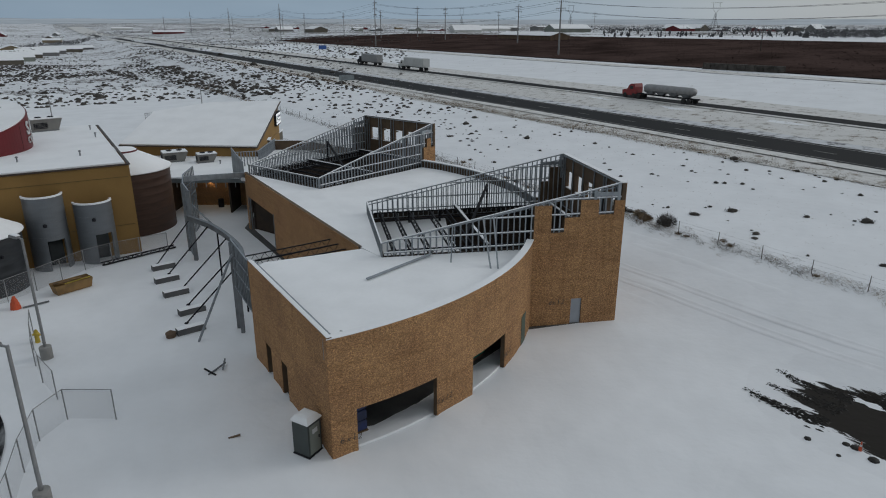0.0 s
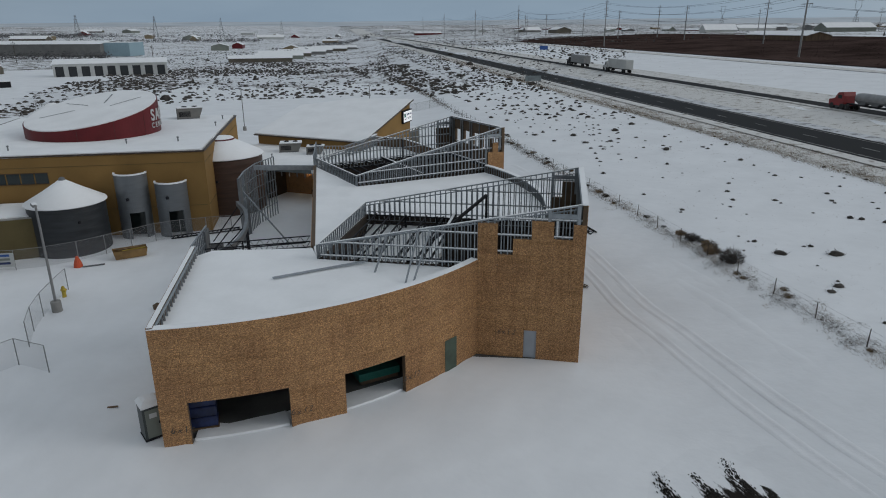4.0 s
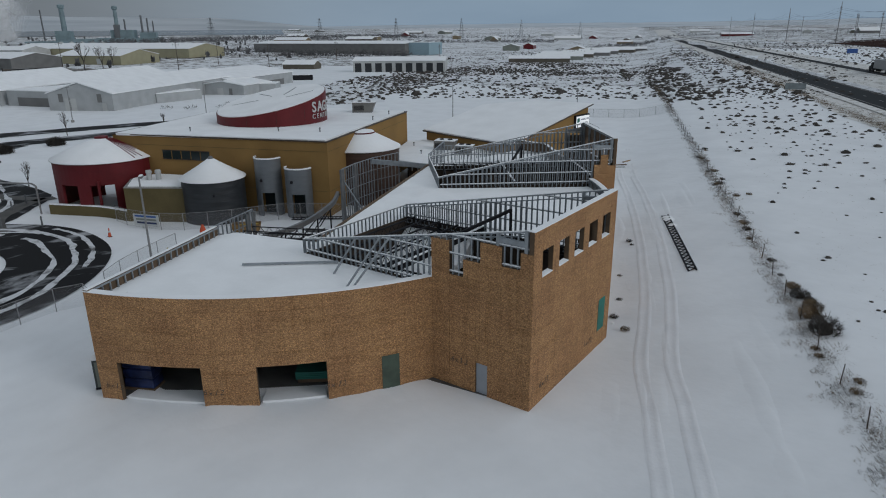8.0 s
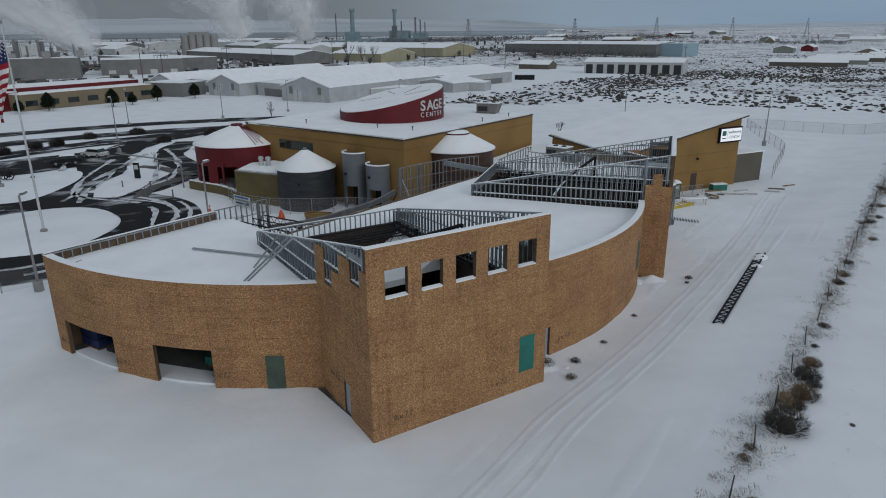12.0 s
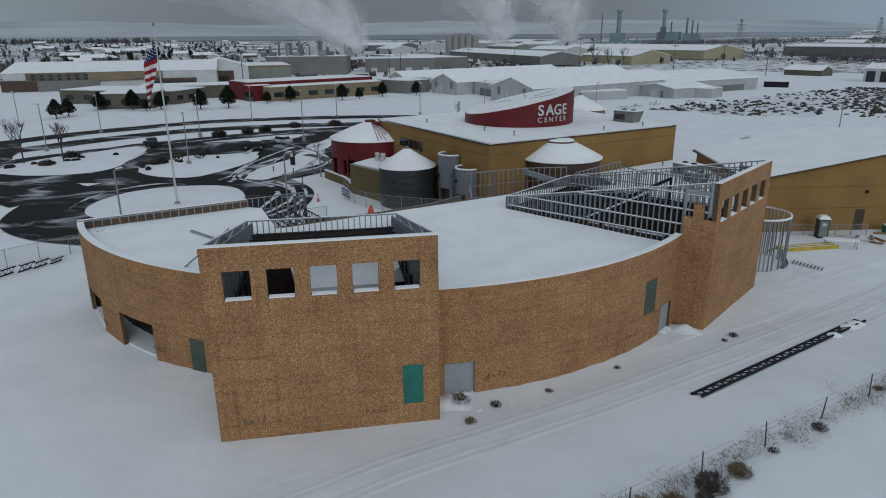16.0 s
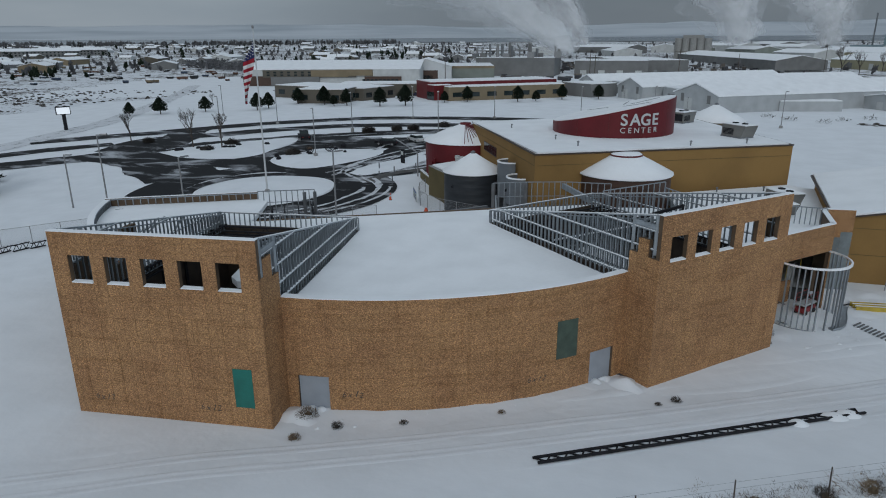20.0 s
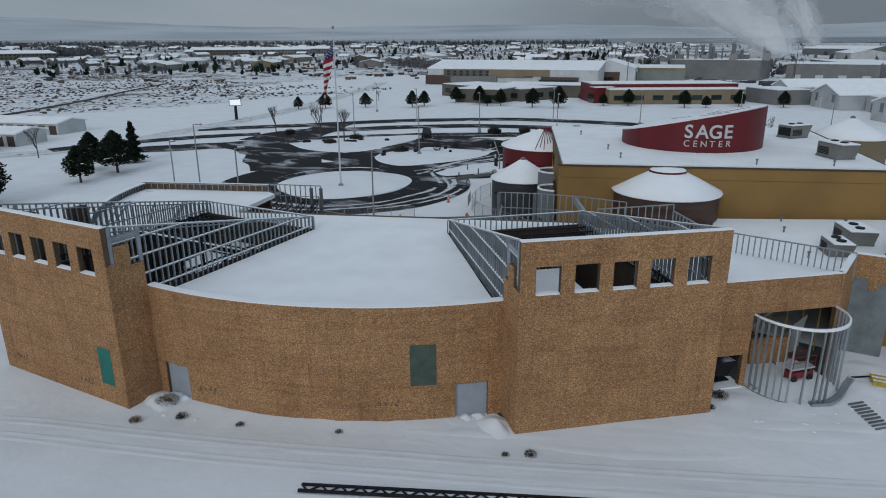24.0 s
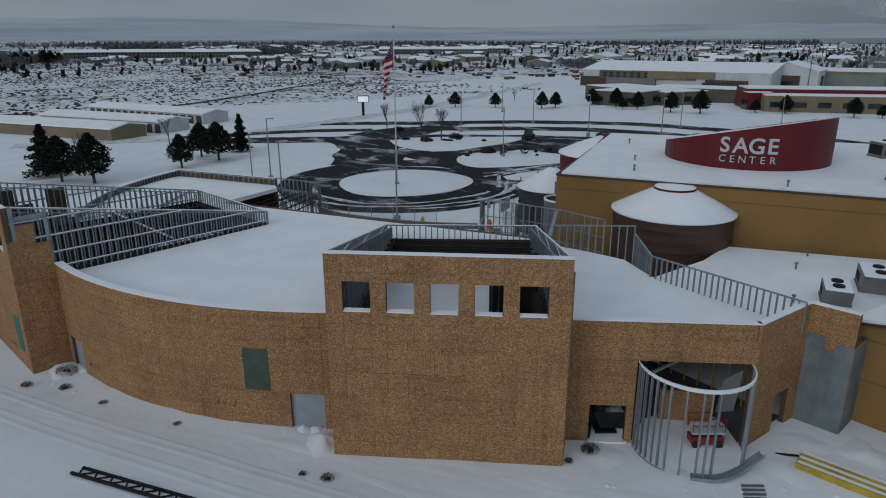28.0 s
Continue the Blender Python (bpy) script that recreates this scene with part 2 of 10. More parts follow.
DAMP_CONCRETE = material("damp_concrete", (0.13, 0.13, 0.13), var=0.15, scale=1.0, bump=0.15)
CONCRETE = material("concrete", (0.30, 0.295, 0.28), var=0.12, scale=1.0, bump=0.15)
ASPHALT = material("wet_asphalt", (0.014, 0.014, 0.0155), rough=0.7, var=0.25, scale=0.18, fine=8, bump=0.2, tint=(0.009, 0.009, 0.010), spec=0.12, space="World")
def slushy(m, slush, lo, hi, scale, stretch=(1, 1, 1)):
    """Thin patches and streaks of grey slush left on asphalt."""
    n, l = m.node_tree.nodes, m.node_tree.links
    b = n["Principled BSDF"]
    src = b.inputs["Base Color"].links[0].from_socket
    geo, mp, tx, rp, mx = n.new("ShaderNodeNewGeometry"), n.new("ShaderNodeMapping"), n.new("ShaderNodeTexNoise"), n.new("ShaderNodeMapRange"), n.new("ShaderNodeMix")
    mp.inputs["Scale"].default_value = stretch
    l.new(geo.outputs["Position"], mp.inputs["Vector"])
    tx.inputs["Scale"].default_value, tx.inputs["Detail"].default_value, tx.inputs["Roughness"].default_value = scale, 7.0, 0.62
    tx.inputs["Distortion"].default_value = 0.8
    l.new(mp.outputs["Vector"], tx.inputs["Vector"])
    rp.inputs["From Min"].default_value, rp.inputs["From Max"].default_value = lo, hi
    l.new(tx.outputs["Fac"], rp.inputs["Value"])
    mx.data_type = "RGBA"
    l.new(rp.outputs["Result"], mx.inputs[0])
    l.new(src, mx.inputs[6])
    mx.inputs[7].default_value = (*slush, 1)
    l.new(mx.outputs[2], b.inputs["Base Color"])


slushy(ASPHALT, (0.46, 0.47, 0.49), 0.53, 0.68, 0.22, (1.0, 0.5, 1))
ROAD = material("road_asphalt", (0.027, 0.027, 0.028), spec=0.12, rough=0.8, var=0.12, scale=0.08, fine=3, bump=0.1, stretch=(1, 1, 1), space="World")
OCHRE = material("ochre_stucco", (0.29, 0.172, 0.06), rough=0.85, var=0.08, scale=0.25, fine=10, bump=0.2, spec=0.25)
OCHRE_TRIM = material("dark_parapet_cap", (0.06, 0.04, 0.03), rough=0.6, var=0.1)
OLIVE = material("olive_stucco", (0.145, 0.115, 0.055), rough=0.85, var=0.1, scale=0.4, fine=10, bump=0.2, spec=0.2)
RED = material("dark_red_metal", (0.135, 0.013, 0.017), rough=0.5, var=0.1, scale=0.5, fine=5, bump=0.03, spec=0.3)
RED_BRIGHT = material("bright_red_paint", (0.24, 0.02, 0.022), rough=0.5, var=0.1)
CHARCOAL = material("charcoal_metal", (0.036, 0.04, 0.045), rough=0.5, metal=0.2, var=0.15, scale=0.6, stretch=(1, 1, 6), bump=0.1)
BROWN_METAL = material("brown_metal", (0.075, 0.038, 0.024), rough=0.55, var=0.15, scale=0.6, stretch=(1, 1, 6), bump=0.1)
CORRUGATED = material("corrugated_grey", (0.185, 0.20, 0.215), rough=0.5, metal=0.4, var=0.05, scale=0.8, stretch=(1, 1, 5), bump=0.2)
WHITE = material("white_metal", (0.58, 0.59, 0.59), rough=0.6, var=0.06, scale=0.3)
PALE_HALL = material("weathered_white_metal", (0.43, 0.445, 0.45), rough=0.65, var=0.08, scale=0.3)
PALE = material("pale_metal", (0.52, 0.53, 0.52), rough=0.6, var=0.08, scale=0.3)
GREY_WALL = material("grey_wall", (0.19, 0.19, 0.185), rough=0.8, var=0.1, scale=0.2)
GREYGREEN = material("grey_green_wall", (0.22, 0.24, 0.21), rough=0.8, var=0.1, scale=0.2)
TAN = material("tan_wall", (0.235, 0.185, 0.115), rough=0.85, var=0.1, scale=0.2)
CREAM = material("cream_metal", (0.36, 0.335, 0.22), rough=0.7, var=0.06, scale=0.2)
TAUPE = material("taupe_wall", (0.125, 0.11, 0.086), rough=0.85, var=0.1, scale=0.2)
# teal metal, lightened so that its colour includes the haze of distance
TEAL = material("hazy_teal_metal", (0.23, 0.31, 0.335), rough=0.6, var=0.12, scale=0.1)
BLUE = material("blue_paint", (0.03, 0.10, 0.33), rough=0.5, var=0.15)
BLUE_DK = material("dark_blue_wrap", (0.02, 0.035, 0.12), rough=0.5, var=0.3, fine=4)
GLASS = glass_material("dark_glass")
HEADLAMP = material("clear_lens", (0.6, 0.6, 0.58), rough=0.1, var=0.03)
ROOFUNIT = material("weathered_casing", (0.20, 0.195, 0.18), rough=0.6, var=0.12, scale=0.8)
WOOD = material("weathered_wood", (0.16, 0.105, 0.065), var=0.2, scale=0.6, stretch=(1, 1, 0.2), bump=0.2)
WOOD_LIGHT = material("new_lumber", (0.30, 0.18, 0.07), var=0.2, scale=1.0, bump=0.1)
POLE_WOOD = material("pole_wood", (0.09, 0.07, 0.055), var=0.2, scale=0.5, bump=0.1)
POLE_METAL = material("pole_metal", (0.30, 0.30, 0.30), rough=0.5, metal=0.4, var=0.1)
YELLOW = material("yellow_paint", (0.55, 0.40, 0.05), rough=0.6, var=0.15, bump=0.05)
ORANGE = material("orange_plastic", (0.60, 0.09, 0.03), rough=0.6, var=0.1, bump=0.02)
TOILET = material("grey_green_plastic", (0.05, 0.062, 0.06), rough=0.5, var=0.1, bump=0.02)
RUBBER = material("black_rubber", (0.02, 0.02, 0.02), rough=0.8, var=0.1)
CLOTH_WHITE = material("flag_white", (0.70, 0.70, 0.70), rough=0.9, var=0.06)
CLOTH_RED = material("flag_red", (0.30, 0.012, 0.025), rough=0.9, var=0.06)
CLOTH_BLUE = material("flag_blue", (0.015, 0.025, 0.10), rough=0.9, var=0.06)
SAGE = material("sagebrush_twigs", (0.092, 0.083, 0.075), var=0.25, scale=0.6, fine=3, bump=0, space="World", spec=0.1)
GRASS = material("dry_grass", (0.25, 0.185, 0.12), var=0.25, scale=0.6, fine=3, bump=0, space="World", spec=0.1)
NEEDLE = material("pine_needles", (0.022, 0.034, 0.021), var=0.3, scale=1.5, fine=6, bump=0, space="World", spec=0.15)
BARK = material("bark", (0.075, 0.06, 0.05), var=0.2, fine=10, bump=0.3)
ORCHARD = material("bare_orchard", (0.080, 0.054, 0.048), rough=1.0, var=0.25, scale=0.05, fine=0.6, bump=0, space="World", spec=0.0)
WOODS = material("bare_woods", (0.15, 0.15, 0.155), var=0.2, scale=0.05, fine=0.8, bump=0, space="World", spec=0.1)
DIRT = material("wet_soil", (0.035, 0.026, 0.02), rough=0.8, var=0.3, scale=0.7, fine=5, bump=0.4, dist=0.05, space="World")
WATER = material("river_water", (0.16, 0.185, 0.21), rough=0.25, var=0.05, scale=0.004, bump=0, space="World")
# hill colour drawn towards the sky's grey-blue: distance haze is painted in
HILL = material("hazy_hill_snow", (0.53, 0.555, 0.58), rough=0.9, var=0.05, scale=0.006, fine=0.03, bump=0, stretch=(0.25, 0.25, 5.0), tint=(0.38, 0.412, 0.44), spec=0.1, space="World")


def brush_snow(name, big, lo, hi, size, dark):
    """Snow broken by countless small dark bushes, thicker in patches."""
    m = snow_material(name, (0.76, 0.775, 0.80), 0.22, 1.6, 0.4, 0.12)
    n, l = m.node_tree.nodes, m.node_tree.links
    b = n["Principled BSDF"]
    src = b.inputs["Base Color"].links[0].from_socket
    geo, patch_, spots, speck = n.new("ShaderNodeNewGeometry"), n.new("ShaderNodeTexNoise"), n.new("ShaderNodeTexNoise"), n.new("ShaderNodeMath")
    patch_.inputs["Scale"].default_value, patch_.inputs["Detail"].default_value = big, 3.0
    spots.inputs["Scale"].default_value, spots.inputs["Detail"].default_value, spots.inputs["Roughness"].default_value = size, 5.0, 0.65
    for q in (patch_, spots):
        l.new(geo.outputs["Position"], q.inputs["Vector"])
    speck.operation = "MULTIPLY_ADD"
    l.new(patch_.outputs["Fac"], speck.inputs[0])
    speck.inputs[1].default_value = 0.55
    l.new(spots.outputs["Fac"], speck.inputs[2])
    rp = n.new("ShaderNodeMapRange")
    rp.inputs["From Min"].default_value, rp.inputs["From Max"].default_value = lo, hi
    l.new(speck.outputs["Value"], rp.inputs["Value"])
    mx = n.new("ShaderNodeMix")
    mx.data_type = "RGBA"
    l.new(rp.outputs["Result"], mx.inputs[0])
    l.new(src, mx.inputs[6])
    mx.inputs[7].default_value = (*dark, 1)
    l.new(mx.outputs[2], b.inputs["Base Color"])
    return m


FIELD_BRUSH = brush_snow("brushy_snow", 0.03, 0.835, 0.88, 0.36, (0.12, 0.10, 0.085))
TOWN_GROUND = brush_snow("trodden_town_snow", 0.012, 0.76, 0.84, 0.16, (0.13, 0.115, 0.10))


def bare_soil(core, along, a_len, c_len):
    """Snow trodden through to dark wet soil about a core, ragged and streaked at its rim."""
    m = snow_material("soil_in_snow", (0.83, 0.845, 0.865), 0.22, 1.6, 0.3, 0.08)
    n, l = m.node_tree.nodes, m.node_tree.links
    b = n["Principled BSDF"]
    src = b.inputs["Base Color"].links[0].from_socket
    geo, mp, mp2, far, tx, add, rp, mx = (n.new("ShaderNode" + k) for k in ("NewGeometry", "Mapping", "Mapping", "VectorMath", "TexNoise", "Math", "MapRange", "Mix"))
    mp.vector_type = "TEXTURE"
    mp.inputs["Location"].default_value = (*core, 0)
    mp.inputs["Rotation"].default_value = (0, 0, math.atan2(along[1], along[0]))
    mp.inputs["Scale"].default_value = (a_len, c_len, 1e4)
    mp2.vector_type = "TEXTURE"
    mp2.inputs["Rotation"].default_value = (0, 0, math.atan2(along[1], along[0]))
    mp2.inputs["Scale"].default_value = (3.6, 1.0, 1.0)
    l.new(geo.outputs["Position"], mp.inputs["Vector"])
    l.new(geo.outputs["Position"], mp2.inputs["Vector"])
    far.operation = "LENGTH"
    l.new(mp.outputs["Vector"], far.inputs[0])
    tx.inputs["Scale"].default_value, tx.inputs["Detail"].default_value, tx.inputs["Roughness"].default_value = 1.5, 8.0, 0.68
    l.new(mp2.outputs["Vector"], tx.inputs["Vector"])
    add.operation = "MULTIPLY_ADD"
    l.new(tx.outputs["Fac"], add.inputs[0])
    add.inputs[1].default_value = 1.4
    l.new(far.outputs["Value"], add.inputs[2])
    rp.inputs["From Min"].default_value, rp.inputs["From Max"].default_value = 1.66, 1.74
    l.new(add.outputs["Value"], rp.inputs["Value"])
    mx.data_type = "RGBA"
    l.new(rp.outputs["Result"], mx.inputs[0])
    mx.inputs[6].default_value = (0.014, 0.011, 0.008, 1)
    l.new(src, mx.inputs[7])
    l.new(mx.outputs[2], b.inputs["Base Color"])
    return m


SOIL = bare_soil((25.2, 27.9), (0.58, -0.81), 7.6, 3.1)
WET_SOIL = material("wet_soil", (0.016, 0.0125, 0.009), rough=0.7, var=0.3, scale=2.0, fine=14, bump=0.5)
# pale bluish plain with the haze of distance put into its colour
PLAIN = material("hazy_plain_snow", (0.60, 0.64, 0.68), rough=0.9, var=0.05, scale=0.004, fine=0.03, bump=0, tint=(0.44, 0.48, 0.52), spec=0.1, space="World")

# ---- builders ----
def thing(name, label, category, at=(0, 0, 0), turn=0.0, group="", kind=""):
    ob = new(name)
    ob.empty_display_size = 0.3
    ob.matrix_basis = pose(*at, 0, 0, turn)
    return tagged(ob, label, category, group, kind)


def raw(name, verts, faces, mat, parent=None, label="", smooth=False):
    me = bpy.data.meshes.new(name)
    me.from_pydata([tuple(v) for v in verts], [], faces)
    me.materials.append(mat)
    if smooth:
        me.polygons.foreach_set("use_smooth", [True] * len(me.polygons))
    me.update()
    ob = new(name, me)
    if parent:
        ob.parent = parent
    if label:
        ob["label"] = label
    return ob


def linked(name, me, parent, m, label=""):
    """A piece of its own on a shared mesh."""
    ob = new(name, me)
    ob.parent = parent
    ob.matrix_basis = m
    if label:
        ob["label"] = label
    return ob


class Solid:
    """Collects simple solids into one mesh."""

    def __init__(self):
        self.v, self.f = [], []

    def add(self, verts, faces):
        k = len(self.v)
        self.v += [tuple(v) for v in verts]
        self.f += [tuple(i + k for i in f) for f in faces]
        return self

    def box(self, x0, y0, z0, x1, y1, z1, b=0.0):
        if b <= 0:
            return self.add([(x0, y0, z0), (x1, y0, z0), (x1, y1, z0), (x0, y1, z0), (x0, y0, z1), (x1, y0, z1), (x1, y1, z1), (x0, y1, z1)],
                            [(3, 2, 1, 0), (4, 5, 6, 7), (0, 1, 5, 4), (1, 2, 6, 5), (2, 3, 7, 6), (3, 0, 4, 7)])
        r = lambda x0, y0, x1, y1: [(x0, y0), (x1, y0), (x1, y1), (x0, y1)]
        rings = [(r(x0 + b, y0 + b, x1 - b, y1 - b), z0), (r(x0, y0, x1, y1), z0 + b), (r(x0, y0, x1, y1), z1 - b), (r(x0 + b, y0 + b, x1 - b, y1 - b), z1)]
        return self.rings([[(x, y, z) for x, y in q] for q, z in rings])

    def rings(self, rings, caps=True, closed=True):
        n = len(rings[0])
        verts = [p for r in rings for p in r]
        faces = []
        for k in range(len(rings) - 1):
            for i in range(n if closed else n - 1):
                j = (i + 1) % n
                faces.append((k * n + i, k * n + j, (k + 1) * n + j, (k + 1) * n + i))
        if caps:
            faces.append(tuple(range(n - 1, -1, -1)))
            faces.append(tuple(range((len(rings) - 1) * n, len(rings) * n)))
        return self.add(verts, faces)

    def prism(self, poly, z0, z1):
        """An upright block over a ground outline, counter-clockwise."""
        f0 = [(x, y, z0(x, y) if callable(z0) else z0) for x, y in poly]
        f1 = [(x, y, z1(x, y) if callable(z1) else z1) for x, y in poly]
        return self.rings([f0, f1])

    def tube(self, a, b, r0, r1=None, n=8, caps=True):
        a, b = Vector(a), Vector(b)
        r1 = r0 if r1 is None else r1
        d = (b - a).normalized()
        u = d.orthogonal().normalized()
        w = d.cross(u)
        return self.rings([[a + (u * math.cos(t) + w * math.sin(t)) * r0 for t in [2 * math.pi * i / n for i in range(n)]],
                           [b + (u * math.cos(t) + w * math.sin(t)) * r1 for t in [2 * math.pi * i / n for i in range(n)]]], caps)

    def beam(self, a, b, w, h, up=(0, 0, 1)):
        a, b = Vector(a), Vector(b)
        d = (b - a).normalized()
        side = d.cross(Vector(up))
        side = side.normalized() if side.length > 1e-4 else Vector((1, 0, 0))
        top = side.cross(d)
        s, t = side * w / 2, top * h / 2
        return self.rings([[p - s - t, p + s - t, p + s + t, p - s + t] for p in (a, b)])

    def lathe(self, profile, n=32, centre=(0, 0), a0=0.0, a1=360.0):
        """Turns (radius, height) pairs about an upright axis."""
        full = abs(a1 - a0) >= 359.9
        k = n if full else n + 1
        rings = [[(centre[0] + r * math.cos(radians(a0 + (a1 - a0) * i / n)), centre[1] + r * math.sin(radians(a0 + (a1 - a0) * i / n)), z) for i in range(k)] for r, z in profile]
        return self.rings(rings, caps=False, closed=full)

    def weld(self):
        """Joins equal corners and drops the faces between touching blocks."""
        key, ids, verts = {}, [], []
        for v in self.v:
            k = tuple(round(c, 4) for c in v)
            if k not in key:
                key[k] = len(verts)
                verts.append(v)
            ids.append(key[k])
        seen = {}
        for f in self.f:
            g = tuple(ids[i] for i in f)
            seen.setdefault(tuple(sorted(g)), []).append(g)
        self.v, self.f = verts, [g[0] for g in seen.values() if len(g) == 1]
        return self

    def make(self, name, mat, parent=None, label="", smooth=False):
        return raw(name, self.v, self.f, mat, parent, label, smooth)


def lerp(a, b, t):
    return a + (b - a) * t


def arc(p0, p1, sag, n=24):
    """Points of a circular arc that bulges to the right of its way."""
    p0, p1 = Vector(p0), Vector(p1)
    d = p1 - p0
    L = d.length
    d /= L
    nrm = Vector((d.y, -d.x))
    R = (L * L / 4 + sag * sag) / (2 * sag)
    out = []
    half = math.asin(L / 2 / R)
    c = (p0 + p1) / 2 - nrm * (R - sag)
    for i in range(n + 1):
        a = lerp(-half, half, i / n)
        out.append(c + nrm * R * math.cos(a) + d * R * math.sin(a))
    return out


class Path2:
    """A ground line with lengths along it; its outside lies to the right."""

    def __init__(self, pts):
        self.p = [Vector(q) for q in pts]
        self.s = [0.0]
        for a, b in zip(self.p, self.p[1:]):
            self.s.append(self.s[-1] + (b - a).length)
        self.length = self.s[-1]

    def at(self, u, off=0.0):
        u = min(max(u, 0.0), self.length)
        k = 0
        while k < len(self.s) - 2 and self.s[k + 1] < u:
            k += 1
        a, b = self.p[k], self.p[k + 1]
        d = (b - a).normalized()
        q = a + d * (u - self.s[k])
        if len(self.p) > 2:
            m = max(0, k - 1), min(len(self.p) - 1, k + 2)
            d = (self.p[m[1]] - self.p[m[0]]).normalized()
        return Vector((q.x + d.y * off, q.y - d.x * off))


def cells(u0, u1, v0, v1, holes, extra=()):
    """Splits a rectangle round its holes; returns those pieces that are solid."""
    us = sorted({u0, u1, *[min(max(x, u0), u1) for h in holes for x in h[:2]], *[x for x in extra if u0 < x < u1]})
    vs = sorted({v0, v1, *[min(max(x, v0), v1) for h in holes for x in h[2:]]})
    grid = []
    for a, b in zip(us, us[1:]):
        for c, d in zip(vs, vs[1:]):
            if b - a > 1e-4 and d - c > 1e-4:
                mu, mv = (a + b) / 2, (c + d) / 2
                if not any(h[0] < mu < h[1] and h[2] < mv < h[3] for h in holes):
                    grid.append((a, b, c, d))
    return grid


def merged(rects):
    """Joins pieces that stand above one another."""
    rects = sorted(rects)
    out = []
    for r in rects:
        for k, q in enumerate(out):
            if abs(q[0] - r[0]) < 1e-4 and abs(q[1] - r[1]) < 1e-4 and abs(q[3] - r[2]) < 1e-4:
                out[k] = (q[0], q[1], q[2], r[3])
                break
        else:
            out.append(r)
    return out


def wall_core(name, path, z0, z1, thick, holes, mat, parent, curved=False, label=""):
    s = Solid()
    extra = path.s if curved else ()
    for a, b, c, d in cells(0, path.length, z0, z1, holes, extra):
        q = [path.at(a, -0.02), path.at(b, -0.02), path.at(b, -thick), path.at(a, -thick)]
        s.add([(p.x, p.y, c) for p in q] + [(p.x, p.y, d) for p in q],
              [(3, 2, 1, 0), (4, 5, 6, 7), (0, 1, 5, 4), (1, 2, 6, 5), (2, 3, 7, 6), (3, 0, 4, 7)])
    return s.weld().make(name, mat, parent, label)


def sheets(path, z0, z1, holes, parent, curved=False, off=0.0, mat=None):
    """Strand boards of 2.44 by 1.22 m, in courses with staggered joints."""
    row, z = 0, z0
    while z < z1 - 0.05:
        zt = min(z + 1.22, z1)
        u = -1.22 if row % 2 else 0.0
        while u < path.length - 0.02:
            a, b = max(u, 0.0), min(u + 2.44, path.length)
            u += 2.44
            if b - a < 0.05:
                continue
            for p, q, c, d in merged(cells(a, b, z, zt, holes)):
                if q - p < 0.06 or d - c < 0.06:
                    continue
                s = Solid()
                g = 0.0035
                k = max(1, int((q - p) / 0.7)) if curved else 1
                o = off + random.uniform(0.0, 0.004)
                front = [path.at(lerp(p + g, q - g, i / k), 0.012 + o) for i in range(k + 1)]
                back = [path.at(lerp(p + g, q - g, i / k), -0.018 + off) for i in range(k + 1)]
                ring = [(v.x, v.y) for v in front] + [(v.x, v.y) for v in reversed(back)]
                s.prism(ring, c + g, d - g)
                s.make("sheet", mat or OSB, parent)
        z, row = zt, row + 1


# a cold-formed channel one metre high, its web 90 mm and flanges 40 mm
_c = Solid()
for x0, y0, x1, y1 in ((-0.045, -0.022, 0.045, -0.012), (-0.045, -0.012, -0.036, 0.022), (0.036, -0.012, 0.045, 0.022)):
    _c.box(x0, y0, 0, x1, y1, 1)
_tmp = _c.make("stud", STEEL)
STUD_MESH = _tmp.data
bpy.data.objects.remove(_tmp)


def stud_frame(parent, a, b, za, zb, ta, tb, step=0.41, bridges=(), name="stud_frame", label="", scale=1.0, track=0.10, jitter=0.01, skip=None):
    """Studs between a bottom and a top track, with flat bridging; heights may fall along the wall."""
    a, b = Vector(a), Vector(b)
    d = b - a
    L = d.length
    ang = math.degrees(math.atan2(d.y, d.x))
    s = Solid()
    s.beam((a.x, a.y, ta), (b.x, b.y, tb), track, 0.07)
    s.beam((a.x, a.y, za + 0.02), (b.x, b.y, zb + 0.02), track, 0.05)
    for fr in bridges:
        za_, zb_ = fr if isinstance(fr, tuple) else (lerp(za, ta, fr), lerp(zb, tb, fr))
        s.beam((a.x, a.y, za_), (b.x, b.y, zb_), track * 0.7, 0.05)
    f = s.make(name, STEEL, parent, label)
    n = max(2, int(round(L / step)))
    for i in range(n + 1):
        t = i / n
        if skip and skip(t):
            continue
        p = a + d * t
        lo, hi = lerp(za, zb, t) + 0.02, lerp(ta, tb, t)
        if hi - lo < 0.1:
            continue
        dx = random.uniform(-jitter, jitter)
        m = pose(p.x, p.y, lo, 0, 0, ang + 90) @ Matrix.Diagonal((scale, scale * 1.6, hi - lo - 0.03, 1))
        m = Matrix.Translation((dx * d.x / L, dx * d.y / L, 0)) @ m
        linked("stud", STUD_MESH, f, m)
    return f


def joist(s, a, b, depth=0.5, step=0.6, chord=0.06):
    """An open-web steel joist between two points, hanging below them."""
    a, b = Vector(a), Vector(b)
    lo = Vector((0, 0, -depth))
    s.beam(a, b, 0.10, chord)
    s.beam(a.lerp(b, 0.04) + lo, a.lerp(b, 0.96) + lo, 0.10, chord)
    n = max(2, int((b - a).length / step))
    for i in range(n):
        p, q = a.lerp(b, i / n), a.lerp(b, (i + 1) / n)
        m = (p + q) / 2 + lo
        s.beam(p, m, 0.03, 0.03)
        s.beam(m, q, 0.03, 0.03)


def smooth01(x, a, b):
    t = min(max((x - a) / (b - a), 0.0), 1.0)
    return t * t * (3 - 2 * t)


